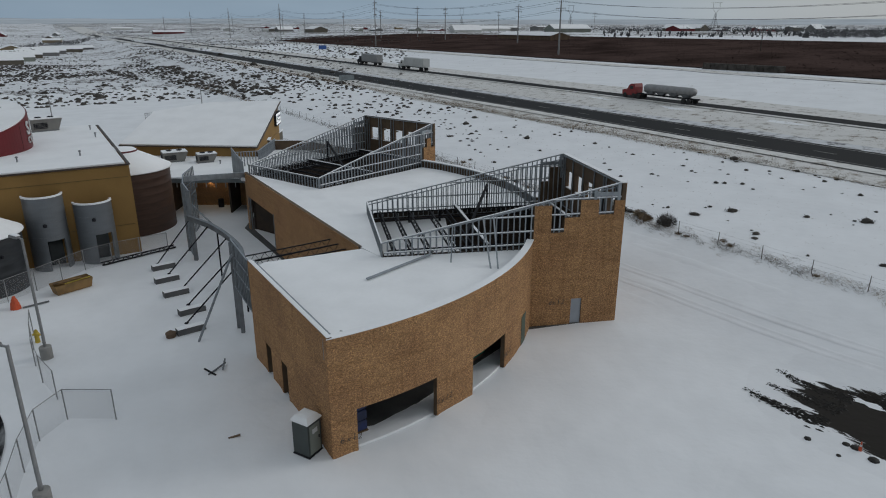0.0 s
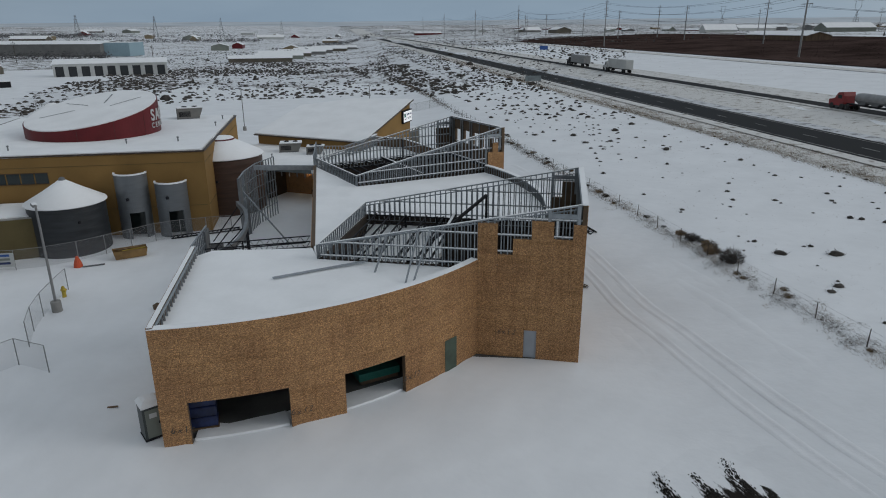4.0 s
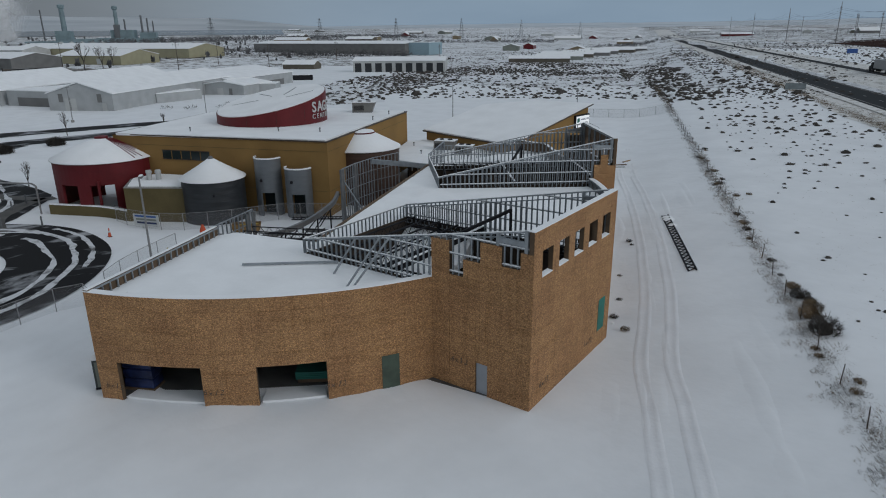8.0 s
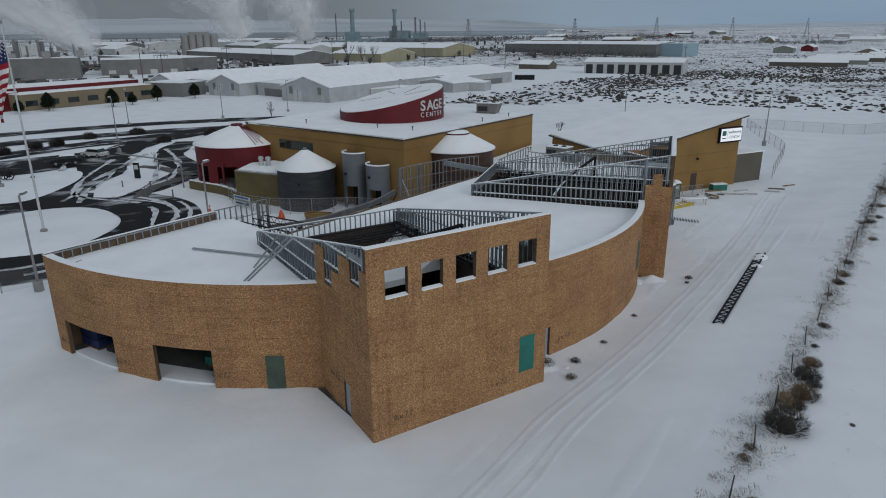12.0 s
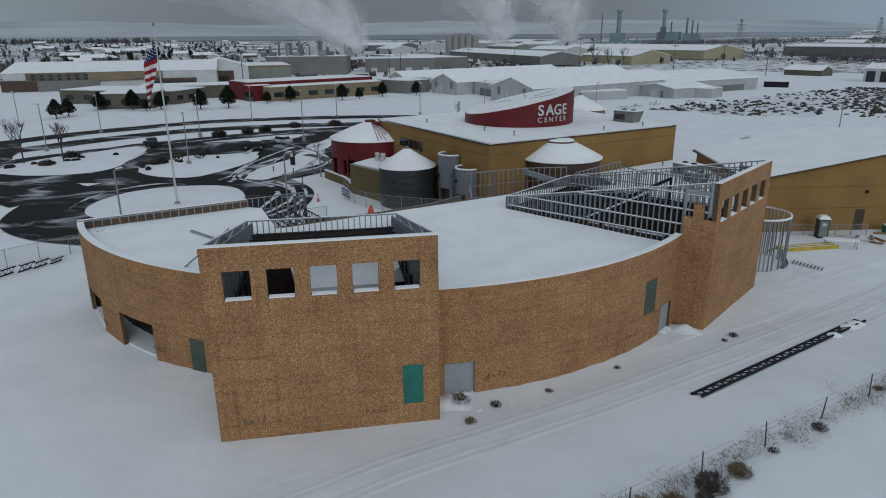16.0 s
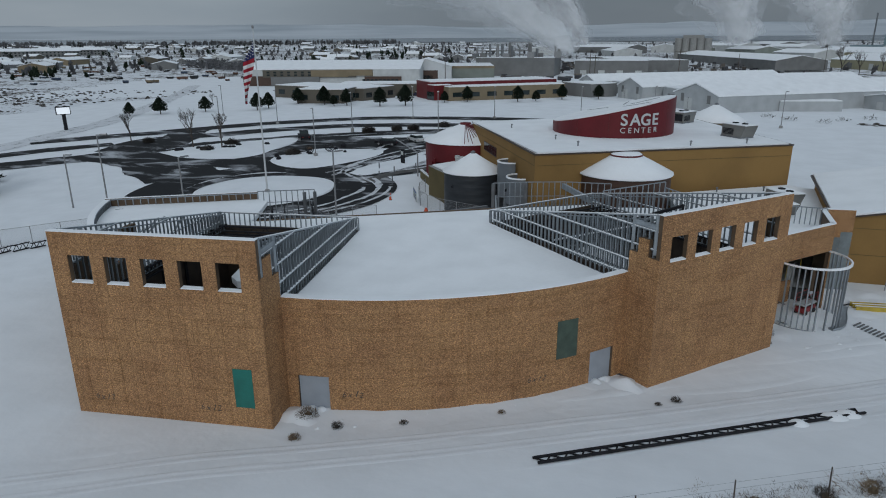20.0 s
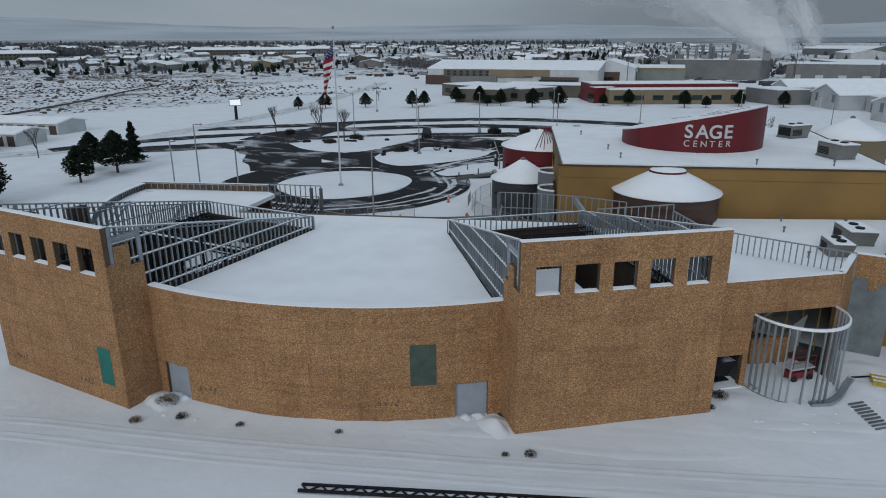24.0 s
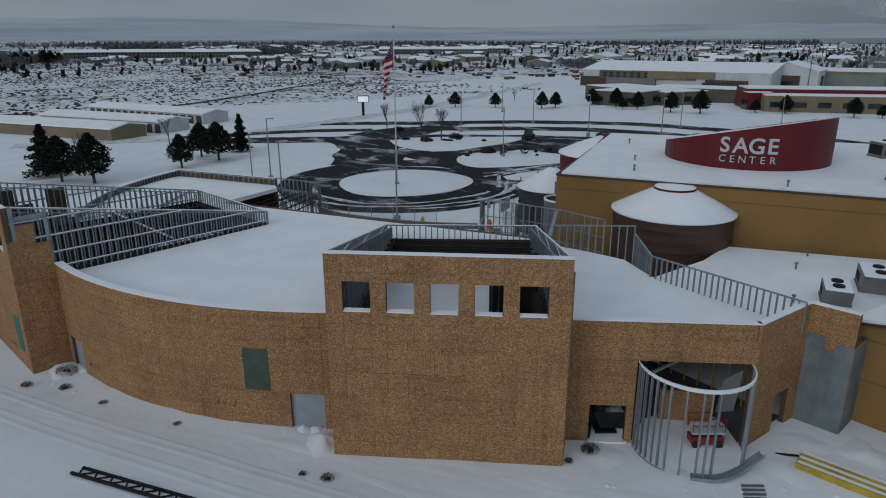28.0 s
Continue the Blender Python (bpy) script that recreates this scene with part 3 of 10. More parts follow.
NX, NY = 0.862, 0.507
PROFILE = [(-9999, 0), (37, 0), (49.5, 2.2), (60, 2.6), (84, 3.6), (97, 4.0), (107, 5.0), (119, 5.6), (207, 9.4), (305, 13.5), (600, 16.0), (9999, 16.0)]


def across(x, y):
    return x * NX + y * NY


def land(x, y):
    """The height of the snow: level about the site, up to the road beyond the wire fence, down to the river."""
    s = across(x, y)
    z = 0.0
    for (a, za), (b, zb) in zip(PROFILE, PROFILE[1:]):
        if a <= s <= b:
            z = lerp(za, zb, (s - a) / (b - a))
            break
    w = math.hypot(x + 20, y - 60)
    if s < 60:
        z -= 3.0 * smooth01(w, 120, 420)
    else:
        z *= 1 - 0.75 * smooth01(w, 700, 2200)
    west = smooth01(-s, -60, 300)
    return z + west * 0.012 * max(0.0, w - 420) + (1 - west) * 0.016 * max(0.0, w - 1500)


def drape(name, pts, width, mat, parent=None, lift=0.08, step=4.0, label="", edge=0.0, seed=0):
    """A strip of ground cover along a line, laid on the land."""
    path = Path2(pts)
    n = max(2, int(path.length / step))
    v, f = [], []
    for i in range(n + 1):
        u = path.length * i / n
        wl_ = width / 2 + edge * (noise.noise((u * 0.15, seed, 0.0)) + 0.3 * noise.noise((u * 0.7, seed, 3.0)))
        wr_ = width / 2 + edge * (noise.noise((u * 0.15, seed, 9.0)) + 0.3 * noise.noise((u * 0.7, seed, 6.0)))
        cols = max(2, int(width / 4) + 1)
        for k in range(cols + 1):
            p = path.at(u, lerp(-wl_, wr_, k / cols))
            v.append((p.x, p.y, land(p.x, p.y) + lift))
    c = cols + 1
    for i in range(n):
        for k in range(cols):
            f.append((i * c + k, i * c + k + 1, (i + 1) * c + k + 1, (i + 1) * c + k))
    return raw(name, v, f, mat, parent, label)


def spline(pts, n=8):
    """A smooth line through ground points."""
    P = [Vector(p) for p in pts]
    P = [P[0] * 2 - P[1], *P, P[-1] * 2 - P[-2]]
    out = []
    for k in range(1, len(P) - 2):
        for i in range(n):
            t = i / n
            a, b, c, d = P[k - 1:k + 3]
            out.append(0.5 * ((2 * b) + (c - a) * t + (2 * a - 5 * b + 4 * c - d) * t * t + (3 * b - a - 3 * c + d) * t ** 3))
    out.append(P[-2])
    return out


def blanket(name, outline, mat, lift, rise=0.0, parent=None, label="", soft=1.2, smooth_line=True, cell=1.0):
    """Ground cover over an outline, laid on the land, its middle raised like drifted snow."""
    line = spline([*outline, outline[0]], 6)[:-1] if smooth_line else [Vector(p) for p in outline]
    cx, cy = sum(p.x for p in line) / len(line), sum(p.y for p in line) / len(line)
    v, f = [], []
    rings = 5 if rise else 1
    for k in range(rings + 1):
        t = 1 - k / (rings + 1)
        for p in line:
            x, y = lerp(cx, p.x, t), lerp(cy, p.y, t)
            v.append((x, y, land(x, y) + lift + rise * (1 - t ** 3)))
    n = len(line)
    for k in range(rings):
        for i in range(n):
            j = (i + 1) % n
            f.append((k * n + i, k * n + j, (k + 1) * n + j, (k + 1) * n + i))
    v.append((cx, cy, land(cx, cy) + lift + rise))
    for i in range(n):
        f.append((rings * n + i, rings * n + (i + 1) % n, len(v) - 1))
    ob = raw(name, v, f, mat, parent, label, smooth=bool(rise))
    return ob

# ---- the ground: one sheet of snow out to the horizon ----
WEST_BRUSH = [(-141, 107), (-127, 126), (-125, 146), (-137, 152), (-177, 232), (-168, 281), (-158, 322), (-82, 222), (-54, 180), (-44, 186), (-120, 318), (-380, 780), (-446, 807), (-342, 490), (-273, 320), (-231, 211), (-168, 134)]


def inside(poly, x, y):
    """Whether a point lies within an outline."""
    hit = False
    for (x0, y0), (x1, y1) in zip(poly, poly[1:] + poly[:1]):
        if (y0 > y) != (y1 > y) and x < x0 + (y - y0) * (x1 - x0) / (y1 - y0):
            hit = not hit
    return hit


def cover_at(x, y):
    """0 open snow, 1 sagebrush, 2 the town and its yards."""
    d = math.hypot(x + 8, y - 58)
    a = math.degrees(math.atan2(y - 58, x + 8)) % 360
    wob = 14 * noise.noise((x * 0.02, y * 0.02, 6.0))
    if across(x, y) > 48:
        if across(x, y) < 78 and y > 50 + wob:
            return 1 if d > 170 + wob else 0
        return 2 if d > 480 + 4 * wob else 0
    if inside(WEST_BRUSH, x + 0.6 * wob, y) or (94 < a < 141 and d > 205 + 2 * wob):
        return 1
    if 215 < a < 292 and y < -112 + wob and y < -118 + 0.9 * min(0, -(x + 45)) + 60:
        return 2 if (d > 430 and a < 256) or d > 600 else (1 if x > -165 - 0.35 * (y + 115) or y < -190 + 0.5 * (x + 165) else 0)
    if d > 420:
        return 2
    return 0


def ground_sheet():
    cx, cy = -8.0, 58.0
    radii = [0.0]
    r = 0.0
    while r < 4850:
        r += 1.0 if r < 62 else max(1.0, r * 0.035)
        radii.append(r)
    seg = 180
    v, f = [(cx, cy, 0.0)], []
    for r in radii[1:]:
        for i in range(seg):
            a = 2 * math.pi * i / seg
            x, y = cx + r * math.cos(a), cy + r * math.sin(a)
            z = land(x, y)
            if r > 25:
                z += 0.07 * noise.noise((x * 0.11, y * 0.11, 0)) * (1 if across(x, y) > 44 or y > 60 else 0.4)
            v.append((x, y, z - 0.0))
    for i in range(seg):
        f.append((0, 1 + i, 1 + (i + 1) % seg))
    for k in range(len(radii) - 2):
        for i in range(seg):
            j = (i + 1) % seg
            f.append((1 + k * seg + i, 1 + (k + 1) * seg + i, 1 + (k + 1) * seg + j, 1 + k * seg + j))
    ob = raw("ground", v, f, SNOW, None, "", smooth=True)
    ob.data.materials.append(FIELD_BRUSH)
    ob.data.materials.append(TOWN_GROUND)
    for p in ob.data.polygons:
        x, y = p.center.x, p.center.y
        p.material_index = cover_at(x, y)
    return tagged(ob, "level snow cover with drifts and faint tyre marks", "snow ground", kind="structure")


ground = ground_sheet()


def line_at(s, t):
    """A ground point s metres across towards the road and t metres along it."""
    return (s * NX - t * NY, s * NY + t * NX)


def strip(name, s0, s1, mat, label, category, lift, t0=-400, t1=2600, edge=0.0, seed=0):
    s = (s0 + s1) / 2
    pts = [line_at(s, t) for t in range(t0, t1, 25)]
    ob = drape(name, pts, s1 - s0, mat, lift=lift, step=20.0, edge=edge, seed=seed)
    return tagged(ob, label, category, kind="structure")


strip("road_verge", 78, 124, SNOW_DIRTY, "trampled brownish snow and gravel along the highway", "verge", 0.05, edge=3.0)
strip("road", 85.5, 95.5, ROAD, "bare grey asphalt carriageway of a highway", "road", 0.16, t1=1600)
strip("road_shoulder", 95.4, 98.2, SNOW_SLUSH, "grey slush thrown onto the road shoulder", "verge", 0.18, -150, 900, 0.7, 3)
strip("road_shoulder", 83.2, 85.7, SNOW_DIRTY, "brown gritty snow along the road shoulder", "verge", 0.18, -150, 900, 0.7, 4)
strip("road_far", 109.5, 119, SNOW_DIRTY, "far carriageway under brown slush", "road", 0.18, t1=1600)
strip("road_far_lane", 110.6, 114.6, ROAD, "bare wheel lane on the far carriageway", "road", 0.20, t1=1600, edge=0.5, seed=6)
EDGE_LINE = material("worn_road_line", (0.36, 0.36, 0.34), rough=0.8, var=0.2, scale=0.4, space="World")
for s0, z in ((86.6, 0.165), (94.6, 0.165)):
    strip("road_line", s0 - 0.09, s0 + 0.09, EDGE_LINE, "worn pale edge line on the asphalt", "road line", z, -150, 700)
for k in range(-10, 50):
    q = [line_at(90.4, 12.2 * k), line_at(90.4, 12.2 * k + 3.2)]
    tagged(drape("lane_dash", q, 0.16, EDGE_LINE, lift=0.17, step=2.0), "worn white lane dash on the asphalt", "road line", kind="structure")

# ---- the unfinished building ----
C, I = (-5.4, 27.1), (6.1, 42.15)
P1, P2 = (12.45, 43.35), (10.25, 54.25)
Q1A, Q1B = (-4.0, 40.05), (-6.15, 50.75)
J1, J2 = (8.1, 53.85), (-2.15, 70.25)
P3, P4 = (-0.95, 71.95), (-9.25, 78.95)
Q2A, Q2B = (-11.45, 59.1), (-19.8, 65.5)
K1, K2, K3, K4 = (-10.9, 77.5), (-17.6, 83.0), (-22.1, 82.95), (-22.45, 85.1)
WEND, WSTUD = (-12.0, 37.6), (-14.4, 41.9)
COURT_A, COURT_B = (-5.8, 42.1), (-20.5, 66.0)
TOP, TOWER = 6.5, 10.2
site = thing("unfinished_building", "half-built centre in brown strand board with bare studs, snowy roofs", "building")

LINE_A = Path2(arc(C, I, 2.0))
LINE_B = Path2(arc(J1, J2, 1.95))


def straight(a, b):
    return Path2([a, b])


def board_wall(path, z1, holes, curved=False, thick=0.28, z0=-0.4, name="wall", label=""):
    core = wall_core(name, path, z0, z1, thick, holes, CORE, site, curved, label)
    sheets(path, z0, z1, holes, core, curved)
    return core


def cap(path, z, w=0.34, curved=False, n=1, mat=None):
    """A snowy ledge along a wall's top."""
    s = Solid()
    us = path.s if curved else [0, path.length]
    for a, b in zip(us, us[1:]):
        q = [path.at(a, 0.03), path.at(b, 0.03), path.at(b, -w), path.at(a, -w)]
        s.add([(p.x, p.y, z) for p in q] + [(p.x, p.y, z + 0.045) for p in q],
              [(3, 2, 1, 0), (4, 5, 6, 7), (0, 1, 5, 4), (1, 2, 6, 5), (2, 3, 7, 6), (3, 0, 4, 7)])
    return s.weld().make("wall_cap", mat or SNOW_ROOF, site, "ledge with a thin line of snow")


# front curve with two vehicle openings and a covered door
GATES = [(1.36, 6.34, -1, 2.42), (9.36, 13.16, -1, 2.42)]
GREEN_DOOR = (16.28, 17.33, -0.1, 2.18)
board_wall(LINE_A, TOP, GATES, True)
cap(LINE_A, TOP, 0.44, curved=True)


def patch(path, u0, u1, z0, z1, mat, name, label, off=0.035):
    """A board screwed over an opening."""
    s = Solid()
    k = max(1, int((u1 - u0) / 0.5))
    front = [path.at(lerp(u0, u1, i / k), off) for i in range(k + 1)]
    back = [path.at(lerp(u0, u1, i / k), min(0.01, off - 0.03)) for i in range(k + 1)]
    s.prism([(v.x, v.y) for v in front] + [(v.x, v.y) for v in reversed(back)], z0, z1)
    return s.make(name, mat, site, label)


patch(LINE_A, *GREEN_DOOR, GREEN_DK, "door_cover", "dark green board over a doorway")

# tower one: the stepped face, the window face and the short return
STEP1 = straight(I, P1)
STEPS = [(-1, 1.23, 8.85, 12), (1.23, 2.16, 6.92, 12), (2.16, 3.26, 7.95, 12), (3.26, 4.57, 9.12, 12), (4.57, 5.7, 8.05, 12), (5.7, 6.6, 9.0, 12), (3.01, 3.8, -1, 1.95)]
board_wall(STEP1, TOWER, STEPS)
WINDOWS = [(0.95 + 2.0 * k, 2.2 + 2.0 * k, 7.55, 9.0) for k in range(5)]
FACE1 = straight(P1, P2)
board_wall(FACE1, TOWER, WINDOWS)
cap(FACE1, TOWER)
patch(FACE1, 9.23, 10.27, 1.15, 3.35, GREEN, "window_cover", "bright green board over a window opening")
RET1 = straight(P2, J1)
board_wall(RET1, TOWER, [(-1, 0.55, 8.2, 12), (0.55, 1.45, 9.1, 12), (1.45, 3, 7.9, 12)])

# rear curve with two doorways and a green board
DOOR_B1 = (0.62, 2.33, -1, 2.02)
DOOR_B2 = (17.35, 19.1, -1, 2.02)
board_wall(LINE_B, TOP, [DOOR_B1, DOOR_B2], True)
cap(LINE_B, TOP, 0.44, curved=True)
patch(LINE_B, 15.0, 16.35, 2.12, 4.42, GREEN_DK, "window_cover", "dull green board over a window opening")

patch(LINE_B, DOOR_B1[0], DOOR_B1[1], 0.0, 2.02, PANEL_BLUE, "door_sheet", "pale plastic sheet in a doorway", -0.17)
patch(LINE_B, DOOR_B2[0], DOOR_B2[1], 0.0, 2.02, PANEL_BLUE, "door_sheet", "pale plastic sheet in a doorway", -0.17)
patch(STEP1, 3.01, 3.8, 0.0, 1.95, PANEL_BLUE, "door", "pale steel door", -0.10)

# tower two
RET2 = straight(J2, P3)
board_wall(RET2, TOWER, [(-1, 0.58, 7.8, 12), (0.58, 1.3, 8.7, 12), (1.3, 3, 7.7, 12)])
FACE2 = straight(P3, P4)
WINDOWS_2 = [(0.78 + 1.96 * k, 2.03 + 1.96 * k, 7.5, 8.93) for k in range(5)]
board_wall(FACE2, TOWER, WINDOWS_2)
cap(FACE2, TOWER)
SIDE2 = straight(P4, K1)
board_wall(SIDE2, TOWER, [(-1, 9, 8.9, 12)])

# the end wing
WALL_K = straight(K1, K2)
board_wall(WALL_K, TOP, [(1.08, 2.85, -1, 2.02), (3.2, 8.5, -1, 4.5)])
cap(WALL_K, TOP)
WALL_K2 = straight(K2, K3)
board_wall(WALL_K2, TOP, [(2.3, 3.6, -1, 2.1)])
cap(WALL_K2, TOP)
WALL_K3 = straight(K3, K4)
board_wall(WALL_K3, TOP, [])
cap(WALL_K3, TOP)
for u0, u1, z1 in ((0.04, 0.85, 5.0), (0.85, 1.35, 4.3), (1.35, 2.17, 4.75)):
    patch(WALL_K3, u0, u1 - 0.01, 0.0, z1, SHEATH, "sheathing_board", "bare grey gypsum sheathing")
WALL_K4 = straight(K4, (-25.2, 84.75))
board_wall(WALL_K4, 4.7, [])
for u0, u1 in ((0.02, 1.22), (1.22, 2.5)):
    patch(WALL_K4, u0, u1 - 0.01, 0.0, 4.68, SHEATH, "sheathing_board", "bare grey gypsum sheathing")

# west wall and the wall along the court
WEST = straight(WEND, C)
board_wall(WEST, 6.6, [(2.4, 3.4, -1, 2.1), (5.2, 6.2, -1, 2.2)], z0=-0.4)
COURT = straight(COURT_B, COURT_A)
board_wall(COURT, 6.0, [(0.9, 8.9, -1, 3.6)])
q = [COURT.at(u, -o) for u, o in ((0.95, 0.3), (8.85, 0.3), (8.2, 4.6), (4.6, 5.2), (1.6, 4.2))]
s = Solid()
s.prism([tuple(v) for v in q], 0.0, 0.09)
s.make("blown_snow", SNOW_ROOF, site, "snow blown in through the court opening")
for u in (0.75, 9.05):
    v = COURT.at(u, -0.14)
    s = Solid()
    s.beam((*v, -0.1), (*v, 3.7), 0.3, 0.34)
    s.make("jamb_post", STEEL_GREY, site, "wide galvanised jamb")


def roof_height(x, y):
    a, b = Vector(COURT_A), Vector(COURT_B)
    d = (b - a).normalized()
    off = (Vector((x, y)) - a).dot(Vector((d.y, -d.x)))
    return 5.97 - 0.2 * min(max(off / 13.0, 0.0), 1.0)


def roof_sheet(outline, name="roof", label="", drop=0.0):
    """Snow on a roof deck, gently humped, with a real edge."""
    from mathutils.geometry import tessellate_polygon
    pts = [Vector((x, y, 0)) for x, y in outline]
    tris = tessellate_polygon([pts])
    bm = bmesh.new()
    vs = [bm.verts.new(p) for p in pts]
    for t in tris:
        try:
            bm.faces.new([vs[i] for i in t])
        except ValueError:
            pass
    bmesh.ops.subdivide_edges(bm, edges=[e for e in bm.edges if e.calc_length() > 3.0], cuts=3, use_grid_fill=True)
    bmesh.ops.triangulate(bm, faces=bm.faces)
    bmesh.ops.recalc_face_normals(bm, faces=bm.faces)
    if sum(f.normal.z for f in bm.faces) < 0:
        bmesh.ops.reverse_faces(bm, faces=bm.faces)
    for v in bm.verts:
        x, y = v.co.x, v.co.y
        v.co.z = roof_height(x, y) - drop + 0.05 * noise.noise((x * 0.3, y * 0.3, 3))
    ex = bmesh.ops.extrude_face_region(bm, geom=list(bm.faces))
    for v in [g for g in ex["geom"] if isinstance(g, bmesh.types.BMVert)]:
        v.co.z -= 0.35
    bmesh.ops.recalc_face_normals(bm, faces=bm.faces)
    me = bpy.data.meshes.new(name)
    bm.to_mesh(me)
    bm.free()
    me.materials.append(SNOW_ROOF)
    ob = new(name, me)
    ob.parent = site
    ob["label"] = label
    return ob


inset = lambda path, off=-0.45, n=14: [tuple(path.at(path.length * i / n, off)) for i in range(n + 1)]
roof_sheet([*inset(LINE_A), Q1A, (COURT_A[0] + 0.3, COURT_A[1] - 0.3), (-11.45, 39.0), (-11.8, 37.45), (-5.6, 27.45)], "roof", "flat roof under smooth snow")
roof_sheet([Q1A, Q1B, *inset(LINE_B), Q2A, Q2B, (COURT_B[0] + 0.3, COURT_B[1]), (COURT_A[0] + 0.25, COURT_A[1] - 0.05)], "roof", "flat roof under smooth snow")
roof_sheet([Q2B, K1, (-17.5, 82.7), (-21.6, 82.7), (-21.3, 74.0), (-22.4, 71.0), (-20.9, 66.0)], "roof", "flat roof under smooth snow", 0.5)

# studs on the inner face of the curved parapets
for path in (LINE_A, LINE_B):
    for i in range(8):
        a, b = path.at(path.length * i / 8, -0.38), path.at(path.length * (i + 1) / 8, -0.38)
        stud_frame(site, a, b, 5.3, 5.3, 6.46, 6.46, step=0.42, label="parapet studs inside the curved wall")

# towers: sloping parapets of bare studs, a half deck of snow, a dark open half, joists and beams
DECK_1 = [(0.61, 9.0), (0.985, 9.0), (0.985, 3.0), (0.84, 3.1), (0.74, 3.4), (0.66, 3.6), (0.61, 4.4)]
DECK_2 = [(0.36, 7.3), (0.80, 7.3), (0.80, 0.5), (0.62, 0.4), (0.40, 0.5), (0.34, 3.8)]
for face_a, face_b, back_a, back_b, lights, edge, top_z in ((P1, P2, Q1A, Q1B, WINDOWS, DECK_1, 4.0), (P3, P4, Q2A, Q2B, WINDOWS_2, DECK_2, 3.9)):
    fa, fb, ba, bb = Vector(face_a), Vector(face_b), Vector(back_a), Vector(back_b)
    ax = (ba - fa).normalized()
    sx = (fb - fa).normalized()
    low = 5.6
    a0, a1 = fa + sx * 0.13 + ax * 0.16, ba + sx * 0.13
    b0, b1 = fb - sx * 0.13 + ax * 0.16, bb - sx * 0.13
    stud_frame(site, a0, a1, low, low, TOWER, 6.88, label="sloping parapet of galvanised studs")
    stud_frame(site, b0, b1, low, low, TOWER, 6.88, label="sloping parapet of galvanised studs")
    for o0, o1, side in ((a0, a1, sx), (b0, b1, -sx)):
        stud_frame(site, o0 + side * 0.34 + ax * 0.2, o1 + side * 0.34, low, low, TOWER - 0.35, 6.75, label="inner row of galvanised studs", track=0.06)
        for z in (9.2, 8.15, 7.1, 6.2):
            end = o0.lerp(o1, min(0.99, (TOWER - z) / (TOWER - 6.88)))
            s = Solid()
            s.beam((*o0, z), (*end, z), 0.09, 0.06)
            s.make("bridging", STEEL, site, "galvanised bridging channel")
            s = Solid()
            s.beam((*o0, z + 0.05), (*end, z + 0.05), 0.11, 0.04)
            s.make("snow_line", SNOW_ROOF, site, "snow lying on a bridging channel")
        s = Solid()
        s.beam((*o0, TOWER + 0.06), (*o1, 6.94), 0.09, 0.04)
        s.make("snow_line", SNOW_ROOF, site, "snow lying on the top track")
    s = Solid()
    s.beam((*ba, 6.94), (*bb, 6.94), 0.09, 0.04)
    s.make("snow_line", SNOW_ROOF, site, "snow lying on the top track")
    stud_frame(site, ba, bb, low, low, 6.88, 6.88, label="low parapet of galvanised studs")
    f0, f1 = fa + ax * 0.35 + sx * 0.4, fb + ax * 0.35 - sx * 0.4
    stud_frame(site, f0, f1, 5.9, 5.9, TOWER - 0.1, TOWER - 0.1, label="studs behind the window openings",
               skip=lambda t: any(h[0] - 0.05 < 0.4 + t * (f1 - f0).length < h[1] + 0.05 for h in lights))
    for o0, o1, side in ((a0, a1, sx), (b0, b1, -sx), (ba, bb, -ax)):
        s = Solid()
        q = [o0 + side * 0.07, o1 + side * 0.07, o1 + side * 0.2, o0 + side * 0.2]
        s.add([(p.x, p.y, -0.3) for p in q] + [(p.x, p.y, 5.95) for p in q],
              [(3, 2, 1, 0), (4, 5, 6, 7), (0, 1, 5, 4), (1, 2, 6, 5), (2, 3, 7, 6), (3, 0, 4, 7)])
        # lining in the darkened board colour, which stands for the tower's inner shade
        s.make("inner_wall", OSB_SHADED, site, "strand board inside the tower, coloured dark for shade")
    spot = lambda t, w: tuple(fa.lerp(ba, t) + sx * w)
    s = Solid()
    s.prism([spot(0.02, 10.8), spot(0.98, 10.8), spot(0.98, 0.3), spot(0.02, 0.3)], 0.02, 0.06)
    # floor in near-black: the shade at the tower's bottom is put into its colour
    s.make("tower_floor", DARK, site, "tower floor coloured near-black for the shade inside")
    s = Solid()
    s.rings([[(*spot(*q), top_z - 0.45) for q in edge][::-1], [(*spot(*q), top_z) for q in edge][::-1]])
    s.make("inner_deck", SNOW_ROOF, site, "low inner deck deep in snow")
    if edge is DECK_1:
        s = Solid()
        s.rings([[(*spot(t, 8.6), 3.95), (*spot(t, 10.78), 3.95), (*spot(t, 10.78), 5.35), (*spot(t, 9.9), 4.75)] for t in (0.62, 0.75, 0.88, 0.985)])
        s.make("inner_drift", SNOW_ROOF, site, "snow drifted up the inner wall")
    for h in lights:
        wa, wb = fa + sx * (h[0] + 0.02), fa + sx * (h[1] - 0.02)
        q = [wa - ax * 0.03, wb - ax * 0.03, wb + ax * 0.27, wa + ax * 0.27]
        s = Solid()
        s.add([(p.x, p.y, h[2] - 0.01) for p in q] + [(p.x, p.y, h[2] + (0.07 if k > 1 else 0.035)) for k, p in enumerate(q)],
              [(3, 2, 1, 0), (4, 5, 6, 7), (0, 1, 5, 4), (1, 2, 6, 5), (2, 3, 7, 6), (3, 0, 4, 7)])
        s.make("snow_sill", SNOW_ROOF, site, "line of snow on a window sill")
